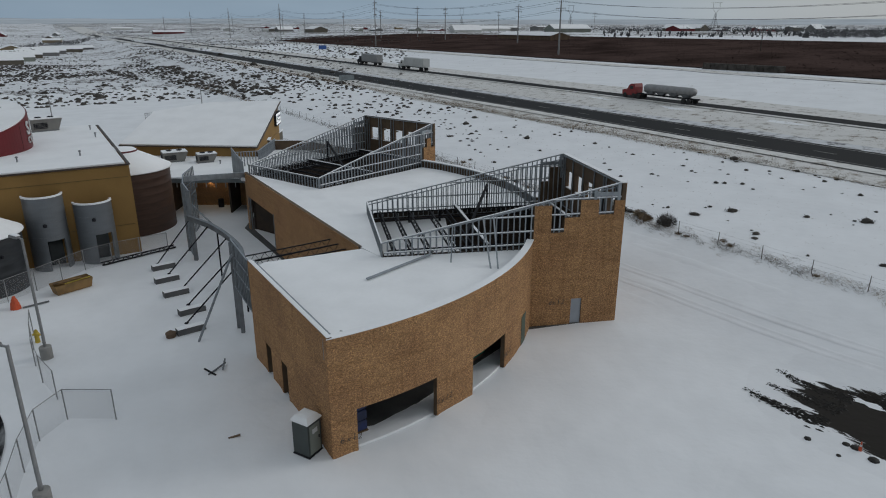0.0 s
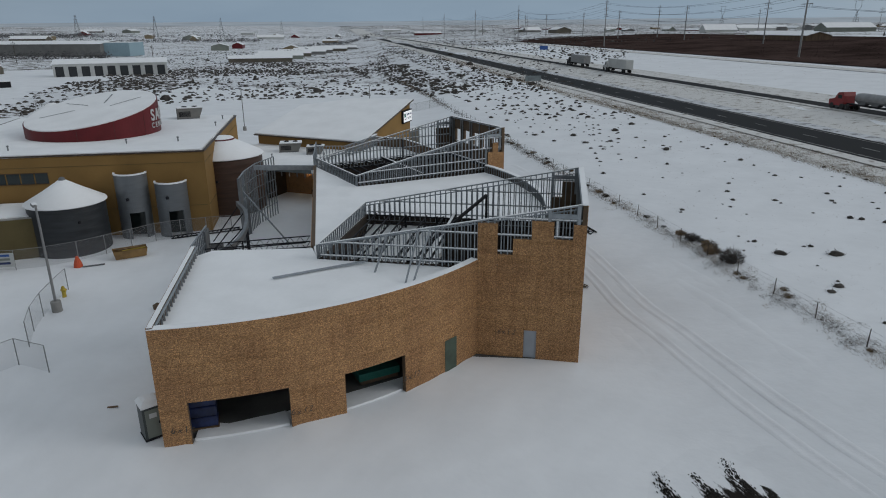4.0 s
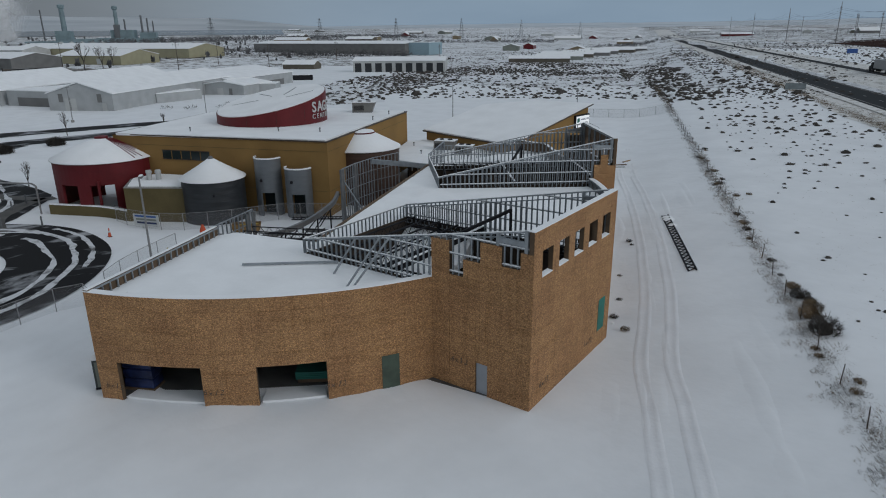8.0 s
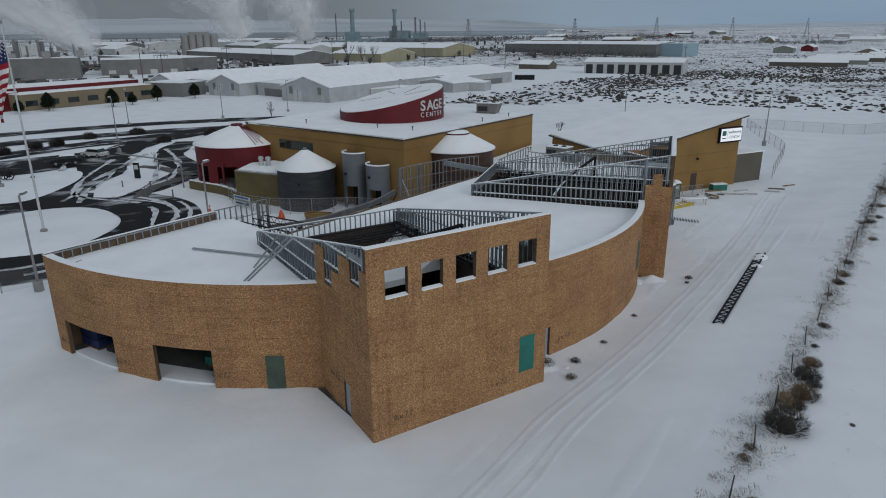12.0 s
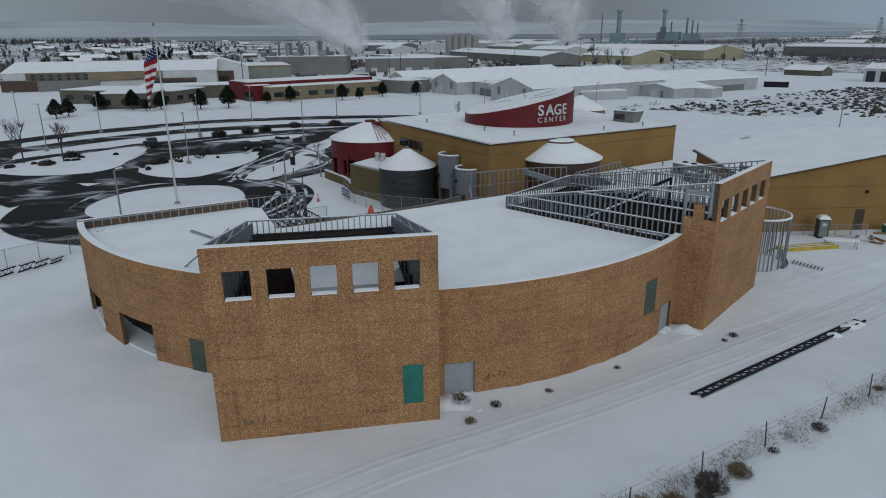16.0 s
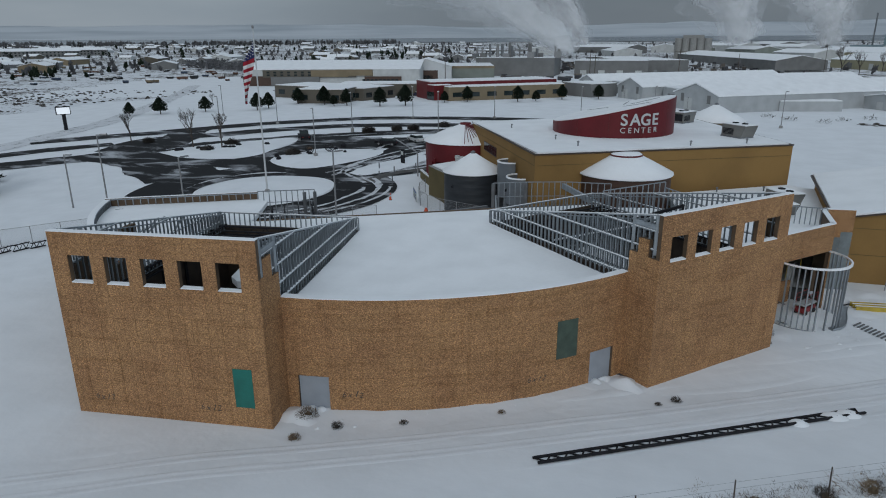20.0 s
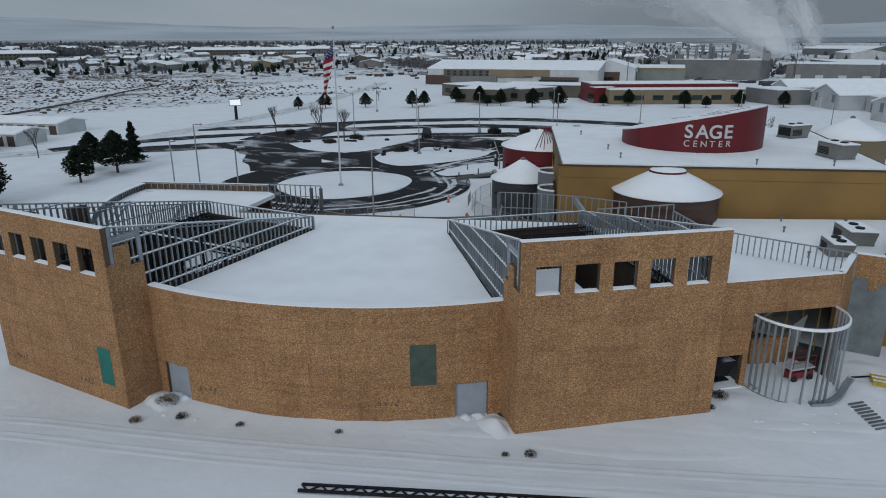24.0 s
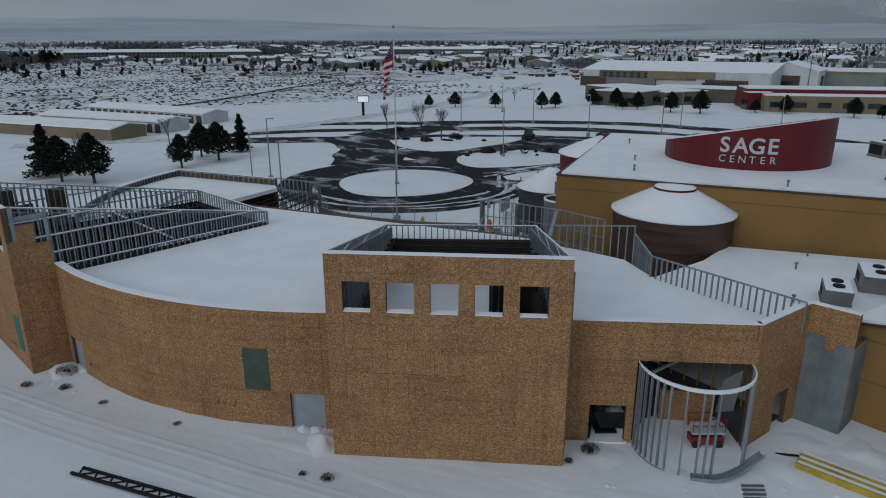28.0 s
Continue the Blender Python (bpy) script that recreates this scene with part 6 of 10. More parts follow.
# round bins
def bin_shape(name, label, at, r, eave, apex, mat, top_r=0.0, rim_mat=None, tall=True):
    b = thing(name, label, "bin", (*at, 0))
    s = Solid()
    prof = [(r, -0.2)]
    z = 0.0
    while z < eave - 0.1:
        prof += [(r, z), (r + 0.015, z + 0.06), (r, z + 0.12)]
        z += 0.8
    prof.append((r, eave))
    s.lathe(prof, 48)
    s.make("shell", mat, b, "ribbed metal shell", smooth=True)
    s = Solid()
    if top_r:
        s.lathe([(r - 0.02, eave - 0.04), (r + 0.22, eave - 0.03), (r + 0.20, eave + 0.08), (lerp(r, top_r, 0.5), lerp(eave, apex, 0.53) + 0.06), (top_r, apex)], 48)
    else:
        s.lathe([(r - 0.02, eave - 0.04), (r + 0.2, eave - 0.03), (r + 0.18, eave + 0.08), (r * 0.5, lerp(eave, apex, 0.52) + 0.06), (0.35, apex - 0.1), (0.02, apex - 0.02)], 48)
    s.make("roof", SNOW_ROOF, b, "cone roof under snow", smooth=True)
    if top_r:
        s = Solid()
        s.lathe([(top_r - 0.05, apex - 0.15), (top_r + 0.06, apex - 0.1), (top_r + 0.06, apex + 0.12), (top_r - 0.12, apex + 0.14), (top_r - 0.12, apex - 0.1)], 40)
        s.make("vent_ring", rim_mat or RED, b, "red metal ring below the cap")
        s = Solid()
        s.lathe([(top_r + 0.02, apex + 0.12), (top_r - 0.2, apex + 0.26), (0.02, apex + 0.32)], 40)
        s.make("cap", SNOW_ROOF, b, "snow on the cap", smooth=True)
    else:
        s = Solid()
        s.lathe([(0.3, apex - 0.12), (0.26, apex + 0.1), (0.05, apex + 0.22)], 14)
        s.make("vent", STEEL_GREY, b, "small metal vent")
        s = Solid()
        s.beam((0.3, -0.2, apex - 0.2), (0.9, -0.7, lerp(apex, eave, 0.5)), 0.07, 0.07)
        s.make("ladder", STEEL_GREY, b)
    return b


bin_shape("grain_bin", "charcoal ribbed metal bin with a snowy cone roof", (-37.2, 49.0), 3.35, 4.65, 6.75, CHARCOAL)
bin_shape("grain_bin", "brown ribbed metal bin with a snowy truncated roof", (-33.2, 66.6), 4.5, 6.35, 8.05, BROWN_METAL, 1.55)
bin_shape("grain_bin", "tan round bin with a snowy cone roof", (-69.8, 75.1), 4.1, 7.85, 10.1, TAN, 0.0)
# lamps on the bins
for x, y, z in ((-37.2 + 3.4 * math.cos(radians(-25)), 49.0 + 3.4 * math.sin(radians(-25)), 3.1), (-33.2 + 4.55 * math.cos(radians(-60)), 66.6 + 4.55 * math.sin(radians(-60)), 3.9)):
    s = Solid()
    s.lathe([(0.02, z), (0.14, z + 0.03), (0.14, z + 0.22), (0.02, z + 0.28)], 10, (x, y))
    tagged(s.make("wall_lamp", STEEL_DK), "small black wall lamp on a metal bin", "lamp")

# red round pavilion
pav = thing("pavilion", "dark red round entrance pavilion with tall openings and snowy cone roof", "pavilion", (-52.5, 42.7, 0))
s = Solid()
HOLES = [(-75, -51), (-36, -10), (120, 170)]
angles = sorted({-180, 180, *[a for h in HOLES for a in h], *range(-180, 181, 6)})
for a0, a1 in zip(angles, angles[1:]):
    q = [(r * math.cos(radians(a)), r * math.sin(radians(a))) for r, a in ((5.6, a0), (5.6, a1), (5.3, a1), (5.3, a0))]
    s.prism(q, 3.4, 5.9)
    if not any(h[0] <= a0 and a1 <= h[1] for h in HOLES):
        s.prism(q, -0.2, 3.4)
s.weld().make("shell", RED, pav, "dark red metal shell")
s = Solid()
s.lathe([(5.6, 5.84), (5.85, 5.85), (5.8, 5.96), (3.2, 7.1), (0.8, 7.98), (0.05, 8.05)], 48)
s.make("roof", SNOW_ROOF, pav, "cone roof under thin snow", smooth=True)
for k in range(20):
    a = radians(18 + 5.6 * k)
    r1 = random.uniform(3.6, 5.7)
    cone_z = lambda r: 7.1 + (3.2 - r) * 0.3667 if r < 3.2 else 7.1 - (r - 3.2) * 0.4385
    s = Solid()
    for ra, rb in ((0.9, 3.2), (3.2, r1)):
        s.beam((ra * math.cos(a), ra * math.sin(a), cone_z(ra) + 0.03), (rb * math.cos(a), rb * math.sin(a), cone_z(rb) + 0.03), 0.08, 0.06)
    s.make("roof_rib", RED, pav, "bare red rib")
s = Solid()
s.lathe([(0.8, 7.9), (0.75, 8.2), (0.02, 8.3)], 20)
s.make("cap", RED, pav)
s = Solid()
s.tube((5.2, -2.6, -0.1), (5.2, -2.6, 3.9), 0.16)
s.make("column", RED, pav)

# low olive block and garden walls
block = thing("service_block", "low olive stucco block with a snowy roof and vents", "building")
s = Solid()
OB = [(-42.5, 41.2), (-37.0, 46.4), (-41.0, 50.6), (-47.2, 46.8), (-46.6, 43.4)]
s.prism(OB, -0.2, 3.75)
s.make("wall", OLIVE, block, "olive stucco walls")
s = Solid()
s.prism(OB, 3.75, 3.83)
s.make("parapet_cap", CONCRETE, block)
s = Solid()
s.prism([(-42.6, 41.7), (-37.7, 46.4), (-41.1, 50.1), (-46.8, 46.6), (-46.3, 43.6)], 3.83, 3.95)
s.make("roof", SNOW_ROOF, block, "roof under snow")
for x, y in ((-44.0, 44.6), (-43.4, 45.4)):
    s = Solid()
    s.lathe([(0.28, 3.9), (0.28, 4.7), (0.36, 4.75), (0.3, 5.05), (0.02, 5.1)], 14, (x, y))
    s.make("vent", PALE, block, "pale roof vent")
gw = Path2(spline([(-42.6, 41.4), (-46.8, 39.8), (-50.8, 37.0), (-52.3, 36.0)], 5))
s = Solid()
n = 24
s.rings([[(*gw.at(gw.length * i / n, o), z) for o, z in ((-0.2, -0.2), (0.2, -0.2), (0.2, 1.15), (-0.2, 1.15))] for i in range(n + 1)])
wallg = tagged(s.make("garden_wall", OLIVE), "low curved olive wall with snow on top", "garden wall")
s = Solid()
s.rings([[(*gw.at(gw.length * i / n, o), z) for o, z in ((-0.22, 1.15), (0.22, 1.15), (0.2, 1.24), (-0.2, 1.24))] for i in range(n + 1)])
s.make("coping", SNOW_ROOF, wallg, "snowy coping")
# white pipe arch by the drive
arch = thing("pipe_arch", "white steel pipe arch over the footpath", "arch")
s = Solid()
for a, b in (((-53.0, 35.1, 0), (-53.0, 35.1, 3.3)), ((-53.0, 35.1, 3.3), (-53.25, 34.8, 3.6)), ((-53.25, 34.8, 3.6), (-64.0, 26.5, 3.55))):
    s.tube(a, b, 0.1)
s.make("pipe", POLE_METAL, arch)

# low link roof, its units, the lit entrance
link = thing("link_building", "low link with snowy flat roof and board-lined entrance", "building")
LR = [(-34.6, 70.6), (-30.0, 71.6), (-21.6, 71.9), (-22.0, 82.4), (-24.9, 84.7), (-41.8, 85.0), (-43.3, 82.3)]
s = Solid()
s.prism(LR, 3.55, 4.0)
s.make("fascia", SHEATH, link, "grey fascia")
s = Solid()
s.prism([(x + (0.2 if x < -30 else -0.1), y + 0.15) for x, y in LR], 4.0, 4.14)
s.make("roof", SNOW_ROOF, link, "flat roof under snow")
s = Solid()
s.beam((-31.0, 75.6, 1.8), (-21.6, 75.6, 1.8), 0.2, 3.7)
s.make("back_wall", OSB, link, "strand board wall inside the entrance")
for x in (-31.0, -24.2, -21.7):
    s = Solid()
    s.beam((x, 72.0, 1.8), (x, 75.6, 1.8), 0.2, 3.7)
    s.make("side_wall", OSB_SHADED, link)
for k in range(8):
    s = Solid()
    s.beam((-30.0 + k * 1.1, 71.85, 3.0), (-30.0 + k * 1.1, 71.85, 3.55), 0.09, 0.09)
    s.make("stud", STEEL, link)
LAMP = bpy.data.materials.new("warm_bulb")
LAMP.use_nodes = True
LAMP.node_tree.nodes["Principled BSDF"].inputs["Emission Color"].default_value = (1.0, 0.72, 0.4, 1)
LAMP.node_tree.nodes["Principled BSDF"].inputs["Emission Strength"].default_value = 25.0
for x, y, z in ((-27.6, 75.35, 2.85), (-25.2, 75.35, 3.0), (-24.4, 75.35, 3.0)):
    s = Solid()
    s.lathe([(0.02, z - 0.1), (0.1, z - 0.05), (0.1, z + 0.05), (0.02, z + 0.1)], 10, (x, y))
    tagged(s.make("work_light", LAMP), "small lit work light on the board wall", "lamp")
drum_bin = thing("barrel", "black barrel standing in the entrance", "barrel", (-26.2, 74.6, 0))
s = Solid()
s.lathe([(0.02, 0), (0.32, 0), (0.34, 0.3), (0.32, 0.32), (0.34, 0.6), (0.32, 0.62), (0.33, 0.95), (0.02, 0.95)], 18)
s.make("body", STEEL_DK, drum_bin)


def roof_unit(at, turn, w, d, h, label, z):
    """A packaged air handler with a sloped hood, grilles and a snowy lid."""
    u = thing("roof_unit", label, "air handler", (*at, z), turn)
    s = Solid()
    s.rings([[(-w / 2, -d / 2, 0.15), (w / 2 - 0.5, -d / 2, 0.15), (w / 2 - 0.5, d / 2, 0.15), (-w / 2, d / 2, 0.15)],
             [(-w / 2, -d / 2, h), (w / 2, -d / 2, h), (w / 2, d / 2, h), (-w / 2, d / 2, h)]])
    s.make("body", ROOFUNIT, u, "pale metal casing")
    s = Solid()
    s.box(-w / 2 - 0.05, -d / 2 - 0.05, 0, w / 2 - 0.5, d / 2 + 0.05, 0.15)
    s.make("curb", STEEL_GREY, u)
    s = Solid()
    s.box(-w / 2 + 0.03, -d / 2 + 0.03, h, w / 2 - 0.03, d / 2 - 0.03, h + 0.12, 0.04)
    s.make("snow_lid", SNOW_ROOF, u, "snow on the lid")
    s = Solid()
    for k in range(5):
        s.box(-w / 2 + 0.2, -d / 2 - 0.02, 0.35 + k * h * 0.1, -w / 2 + 0.2 + w * 0.45, -d / 2, 0.35 + k * h * 0.1 + h * 0.07)
    s.make("grille", STEEL_DK, u, "dark grille slats")
    s = Solid()
    s.box(-w / 2 - 0.02, -d / 2 + 0.15, 0.3, -w / 2, d / 2 - 0.15, h - 0.2)
    s.make("coil", STEEL_DK, u, "dark coil face")
    for k in (-0.2, 0.2):
        s = Solid()
        s.lathe([(0.32, h + 0.1), (0.34, h + 0.2), (0.3, h + 0.22), (0.02, h + 0.16)], 14, (w * k, 0))
        s.make("fan_guard", STEEL_DK, u, "dark fan guard")
    return u


roof_unit((-46.9, 77.4), 45, 3.3, 1.9, 1.4, "large pale roof unit with a sloped hood and snow", 8.5)
roof_unit((-59.5, 71.0), 150, 3.0, 1.9, 1.4, "pale roof unit with dark grilles and snow", 8.5)
roof_unit((-33.8, 81.4), 30, 3.0, 2.0, 1.2, "large pale roof unit with a sloped hood and snow", 4.1)
roof_unit((-29.6, 80.9), 30, 2.4, 1.5, 1.05, "small pale roof unit with a dark coil", 4.1)
for x, y, z in ((-44.0, 58.0, 8.5), (-38.5, 58.3, 8.5), (-34.5, 61.5, 8.5), (-46.5, 51.0, 8.5), (-42.0, 78.0, 8.5), (-38.6, 72.5, 8.5), (-27.5, 79.5, 4.1), (-33.5, 76.5, 4.1), (-39.0, 80.0, 4.1), (-37.0, 75.5, 4.1)):
    s = Solid()
    s.tube((x, y, z), (x, y, z + 0.45), 0.07, n=8)
    s.lathe([(0.02, z + 0.55), (0.13, z + 0.5), (0.13, z + 0.42)], 8, (x, y))
    tagged(s.make("vent_pipe", STEEL_GREY), "short grey vent pipe in the roof snow", "vent pipe")

# east wing with the lit sign
wing = thing("east_wing", "ochre wing under one great snowy shed roof", "building")
shed = lambda x, y: 5.3 + (y - 84.0) * 0.178
WG = [(-24.4, 84.2), (-26.0, 103.7), (-36.0, 103.0), (-42.9, 98.6), (-41.8, 85.0)]
s = Solid()
s.prism(WG, -0.2, shed)
s.make("wall", OCHRE, wing, "ochre stucco walls")
s = Solid()
s.prism([(-24.0, 83.9), (-25.6, 104.5), (-36.2, 103.6), (-43.4, 98.8), (-42.2, 84.5)], shed, lambda x, y: shed(x, y) + 0.12)
s.make("roof_edge", OCHRE_TRIM, wing, "dark roof edge")
s = Solid()
s.prism([(-24.15, 84.05), (-25.75, 104.35), (-36.1, 103.45), (-43.2, 98.7), (-42.1, 84.7)], lambda x, y: shed(x, y) + 0.12, lambda x, y: shed(x, y) + 0.27)
s.make("roof", SNOW_ROOF, wing, "shed roof under smooth snow")
wface = straight((-24.4, 84.2), (-26.0, 103.7))
s = Solid()
q = [wface.at(11.6, 0.03), wface.at(12.6, 0.03), wface.at(12.6, -0.1), wface.at(11.6, -0.1)]
s.prism([tuple(p) for p in q], -0.1, 2.2)
s.make("door", OCHRE_TRIM, wing, "dark brown door")
for z in (2.4, 4.6):
    s = Solid()
    s.beam((*wface.at(0.3, 0.012), z), (*wface.at(19.2, 0.012), z), 0.03, 0.03)
    s.make("reveal", OLIVE, wing)
s = Solid()
s.lathe([(0.02, 3.9), (0.16, 3.95), (0.16, 4.15), (0.02, 4.2)], 10, tuple(wface.at(12.4, 0.1)))
s.make("wall_lamp", STEEL_DK, wing)
SCREEN_ON = bpy.data.materials.new("lit_screen")
SCREEN_ON.use_nodes = True
SCREEN_ON.node_tree.nodes["Principled BSDF"].inputs["Base Color"].default_value = (0.5, 0.5, 0.5, 1)
SCREEN_ON.node_tree.nodes["Principled BSDF"].inputs["Emission Color"].default_value = (0.9, 0.95, 1.0, 1)
SCREEN_ON.node_tree.nodes["Principled BSDF"].inputs["Emission Strength"].default_value = 0.75
sign = thing("digital_sign", "black-framed digital sign showing a pale lit message", "sign")
path = straight((-24.4, 84.2), (-26.0, 103.7))
def on_wall(pth, u0, u1, z0, z1, off0, off1):
    s = Solid()
    s.prism([tuple(pth.at(u0, off1)), tuple(pth.at(u1, off1)), tuple(pth.at(u1, off0)), tuple(pth.at(u0, off0))], z0, z1)
    return s
on_wall(path, 15.6, 19.5, 5.8, 7.75, 0.0, 0.35).make("case", STEEL_DK, sign, "black case")
on_wall(path, 15.75, 19.4, 5.97, 7.57, 0.35, 0.37).make("screen", SCREEN_ON, sign, "pale lit screen")
on_wall(path, 15.95, 16.65, 6.7, 7.3, 0.37, 0.38).make("emblem", GREEN, sign, "green square emblem")
on_wall(path, 15.95, 16.65, 6.3, 6.42, 0.37, 0.38).make("line_of_text", RED, sign, "small red line of writing")
on_wall(path, 16.85, 16.9, 6.2, 7.4, 0.37, 0.38).make("divider", STEEL_GREY, sign, "thin grey divider")
sign_dir = path.at(19.0, 0.0) - path.at(16.0, 0.0)
for word, z, size, mat in (("welcome", 6.92, 0.62, BLUE_DK), ("CENTER", 6.3, 0.52, STEEL_GREY)):
    cu = bpy.data.curves.new("lettering", "FONT")
    cu.body, cu.size, cu.align_x, cu.extrude = word, size, "CENTER", 0.008
    ob = new("lettering", cu)
    cu.materials.append(mat)
    ob.parent = sign
    c = path.at(18.15, 0.385)
    ob.matrix_basis = pose(c.x, c.y, z, 90, 0, math.degrees(math.atan2(sign_dir.y, sign_dir.x)))
    ob["label"] = "printed word on the screen"
annex = thing("annex", "small grey-olive flat-roofed annex beside the wing", "building")
s = Solid()
s.prism([(-26.4, 103.9), (-26.8, 109.0), (-33.0, 110.0), (-32.6, 104.3)], -0.2, 3.9)
s.make("wall", TAUPE, annex)
s = Solid()
s.prism([(-26.3, 103.8), (-26.7, 109.1), (-33.1, 110.1), (-32.7, 104.2)], 3.9, 4.05)
s.make("roof", SNOW_ROOF, annex, "roof under snow")

# ---- drive, ring and car park ----
SNOW_PACKED = snow_material("packed_road_snow", (0.70, 0.71, 0.73), 0.8, 6.0, 0.3, 0.03, grime=(0.10, 0.10, 0.105), lo=0.36, hi=0.44)

def pave(name, pts, width, label, lift=0.05, edge=0.6, seed=1, mat=None):
    return tagged(drape(name, spline(pts, 6), width, mat or ASPHALT, lift=lift, step=1.5, edge=edge, seed=seed), label, "drive", kind="structure")


RC = (-37.6, 19.2)
def ring_pave():
    v, f = [], []
    n, cols = 96, 5
    for i in range(n):
        a = 2 * math.pi * i / n
        wob = 0.9 * noise.noise((math.cos(a) * 2, math.sin(a) * 2, 5))
        for k in range(cols + 1):
            r = lerp(9.2, 17.7 + 0.7 * wob, k / cols)
            v.append((RC[0] + r * math.cos(a), RC[1] + r * math.sin(a), 0.06))
    c = cols + 1
    for i in range(n):
        for k in range(cols):
            j = (i + 1) % n
            f.append((i * c + k, i * c + k + 1, j * c + k + 1, j * c + k))
    return tagged(raw("ring_drive", v, f, ASPHALT), "wet black asphalt ring round the flagpole", "drive", kind="structure")


ring_pave()
pave("drive_lot", [(-40.0, 4.0), (-46.0, -6.0), (-50.0, -14.0), (-52.0, -22.0)], 12.0, "wet black asphalt entry drive", 0.045, 1.5, 2)
pave("drive_cross", [(-24.0, -38.5), (-36.0, -33.0), (-50.0, -24.5), (-60.0, -22.5), (-70.0, -26.0), (-84.0, -34.0)], 8.0, "wet black asphalt cross drive", 0.055, 1.0, 3)
pave("car_park", [(-50.0, -17.0), (-51.5, -6.0), (-52.5, 5.0), (-53.5, 15.0), (-60.0, 22.0), (-70.0, 23.5), (-84.0, 23.5), (-100.0, 30.0), (-112.0, 44.0)], 7.0, "wet asphalt car park lane streaked with snow", 0.05, 1.2, 4)
pave("car_park_far", [(-58.0, -22.0), (-70.0, -14.5), (-80.0, -6.0), (-90.0, 4.5), (-98.0, 15.0), (-104.0, 28.0), (-112.0, 44.0)], 7.0, "wet asphalt car park lane", 0.06, 1.0, 5)
pave("car_park_link", [(-78.0, -4.0), (-82.0, 8.0), (-86.0, 20.0)], 8.0, "wet asphalt car park lane", 0.065, 1.0, 6)
pave("car_park_mouth", [(-50.0, 3.2), (-60.0, 3.0), (-68.0, 3.5), (-76.0, 3.0), (-86.0, 4.0)], 6.6, "wet asphalt mouth of the car park between two islands", 0.048, 0.8, 13)
pave("car_park_row", [(-73.0, 3.0), (-76.0, 11.0), (-79.0, 20.0), (-82.0, 26.0)], 7.5, "wet asphalt car park row streaked with snow", 0.052, 1.2, 14)
pave("drive_east", [(-49.0, 25.0), (-56.0, 32.0), (-66.0, 36.0), (-80.0, 33.0), (-96.0, 36.0)], 5.0, "snow-streaked asphalt lane to the entrance", 0.05, 1.2, 7)
pave("far_lane", [(-58.0, -52.0), (-77.0, -39.5), (-97.0, -28.0), (-107.0, -19.0), (-119.5, -4.5), (-126.5, 20.0), (-128.0, 40.0), (-126.0, 62.0), (-122.0, 82.0)], 6.5, "dark cleared lane beyond the car park", 0.05, 0.6, 8)
pave("near_lane", [(-55.0, -27.0), (-68.0, -31.0), (-81.0, -23.0), (-93.0, -14.5), (-104.0, -2.0), (-112.5, 24.0), (-113.0, 60.0), (-109.0, 82.0)], 6.5, "dark cleared lane beside the car park", 0.075, 0.6, 9)
pave("west_road", [(6.0, -54.0), (-14.0, -48.0), (-30.0, -44.0), (-64.0, -56.0), (-100.0, -72.0), (-170.0, -118.0), (-240.0, -170.0)], 6.0, "snow-packed public road with dark wheel marks", 0.05, 0.8, 10, SNOW_PACKED)
pave("west_road_bare", [(-24.0, -46.0), (-38.0, -44.0), (-52.0, -40.0), (-62.0, -34.0)], 5.0, "dark cleared piece of public road", 0.058, 1.0, 12)
WET_CONCRETE = material("wet_concrete", (0.13, 0.125, 0.12), rough=0.8, var=0.2, scale=0.4, bump=0.1, spec=0.2, space="World")
for pts, w in (([(-46.5, 29.5), (-53.6, 30.7), (-56.8, 32.8), (-60.1, 35.6), (-60.6, 38.4)], 1.9), ([(-71.9, 28.7), (-69.3, 31.7), (-65.3, 33.9), (-60.4, 37.0)], 1.7)):
    pave("footpath", pts, w, "damp concrete footpath cleared of snow", 0.07, 0.3, 11, WET_CONCRETE)
# snow left between wheel marks
for k, (r, a0, a1, w) in enumerate(((13.2, -20, 118, 0.6), (15.2, 10, 140, 0.6), (16.4, 60, 120, 0.4), (11.4, 200, 290, 0.35))):
    pts = [(RC[0] + (r + 0.5 * math.sin(k + a * 0.05)) * math.cos(radians(a)), RC[1] + (r + 0.5 * math.sin(k + a * 0.05)) * math.sin(radians(a))) for a in range(a0, a1, 8)]
    tagged(drape("slush_streak", pts, w, SNOW_SLUSH, lift=0.09, step=0.5, edge=0.8, seed=20 + k), "streak of slush between wheel marks", "slush", kind="structure")
for k, pts in enumerate(([(-46.0, 30.0), (-54.0, 22.0), (-66.0, 22.0), (-80.0, 24.5)], [(-44.0, 33.0), (-53.0, 25.5), (-66.0, 25.0), (-84.0, 29.0)], [(-60.0, -19.0), (-76.0, -8.0), (-92.0, 8.0), (-101.0, 26.0)], [(-70.0, 18.0), (-84.0, 18.0), (-96.0, 25.0)], [(-52.0, 28.0), (-60.0, 33.0), (-72.0, 34.5), (-88.0, 32.5)], [(-54.0, 30.0), (-62.0, 31.5), (-76.0, 31.0)], [(-50.5, 21.0), (-58.0, 22.3), (-66.0, 24.0), (-76.0, 27.5)], [(-49.0, 23.0), (-57.0, 23.2), (-64.0, 25.0)])):
    tagged(drape("slush_streak", spline(pts, 8), 0.6, SNOW_SLUSH, lift=0.1, step=0.8, edge=0.8, seed=40 + k), "streak of slush between wheel marks", "slush", kind="structure")


def snow_island(outline, rise, label):
    return tagged(blanket("snow_island", outline, SNOW, 0.07, rise), label, "snow island", kind="structure")


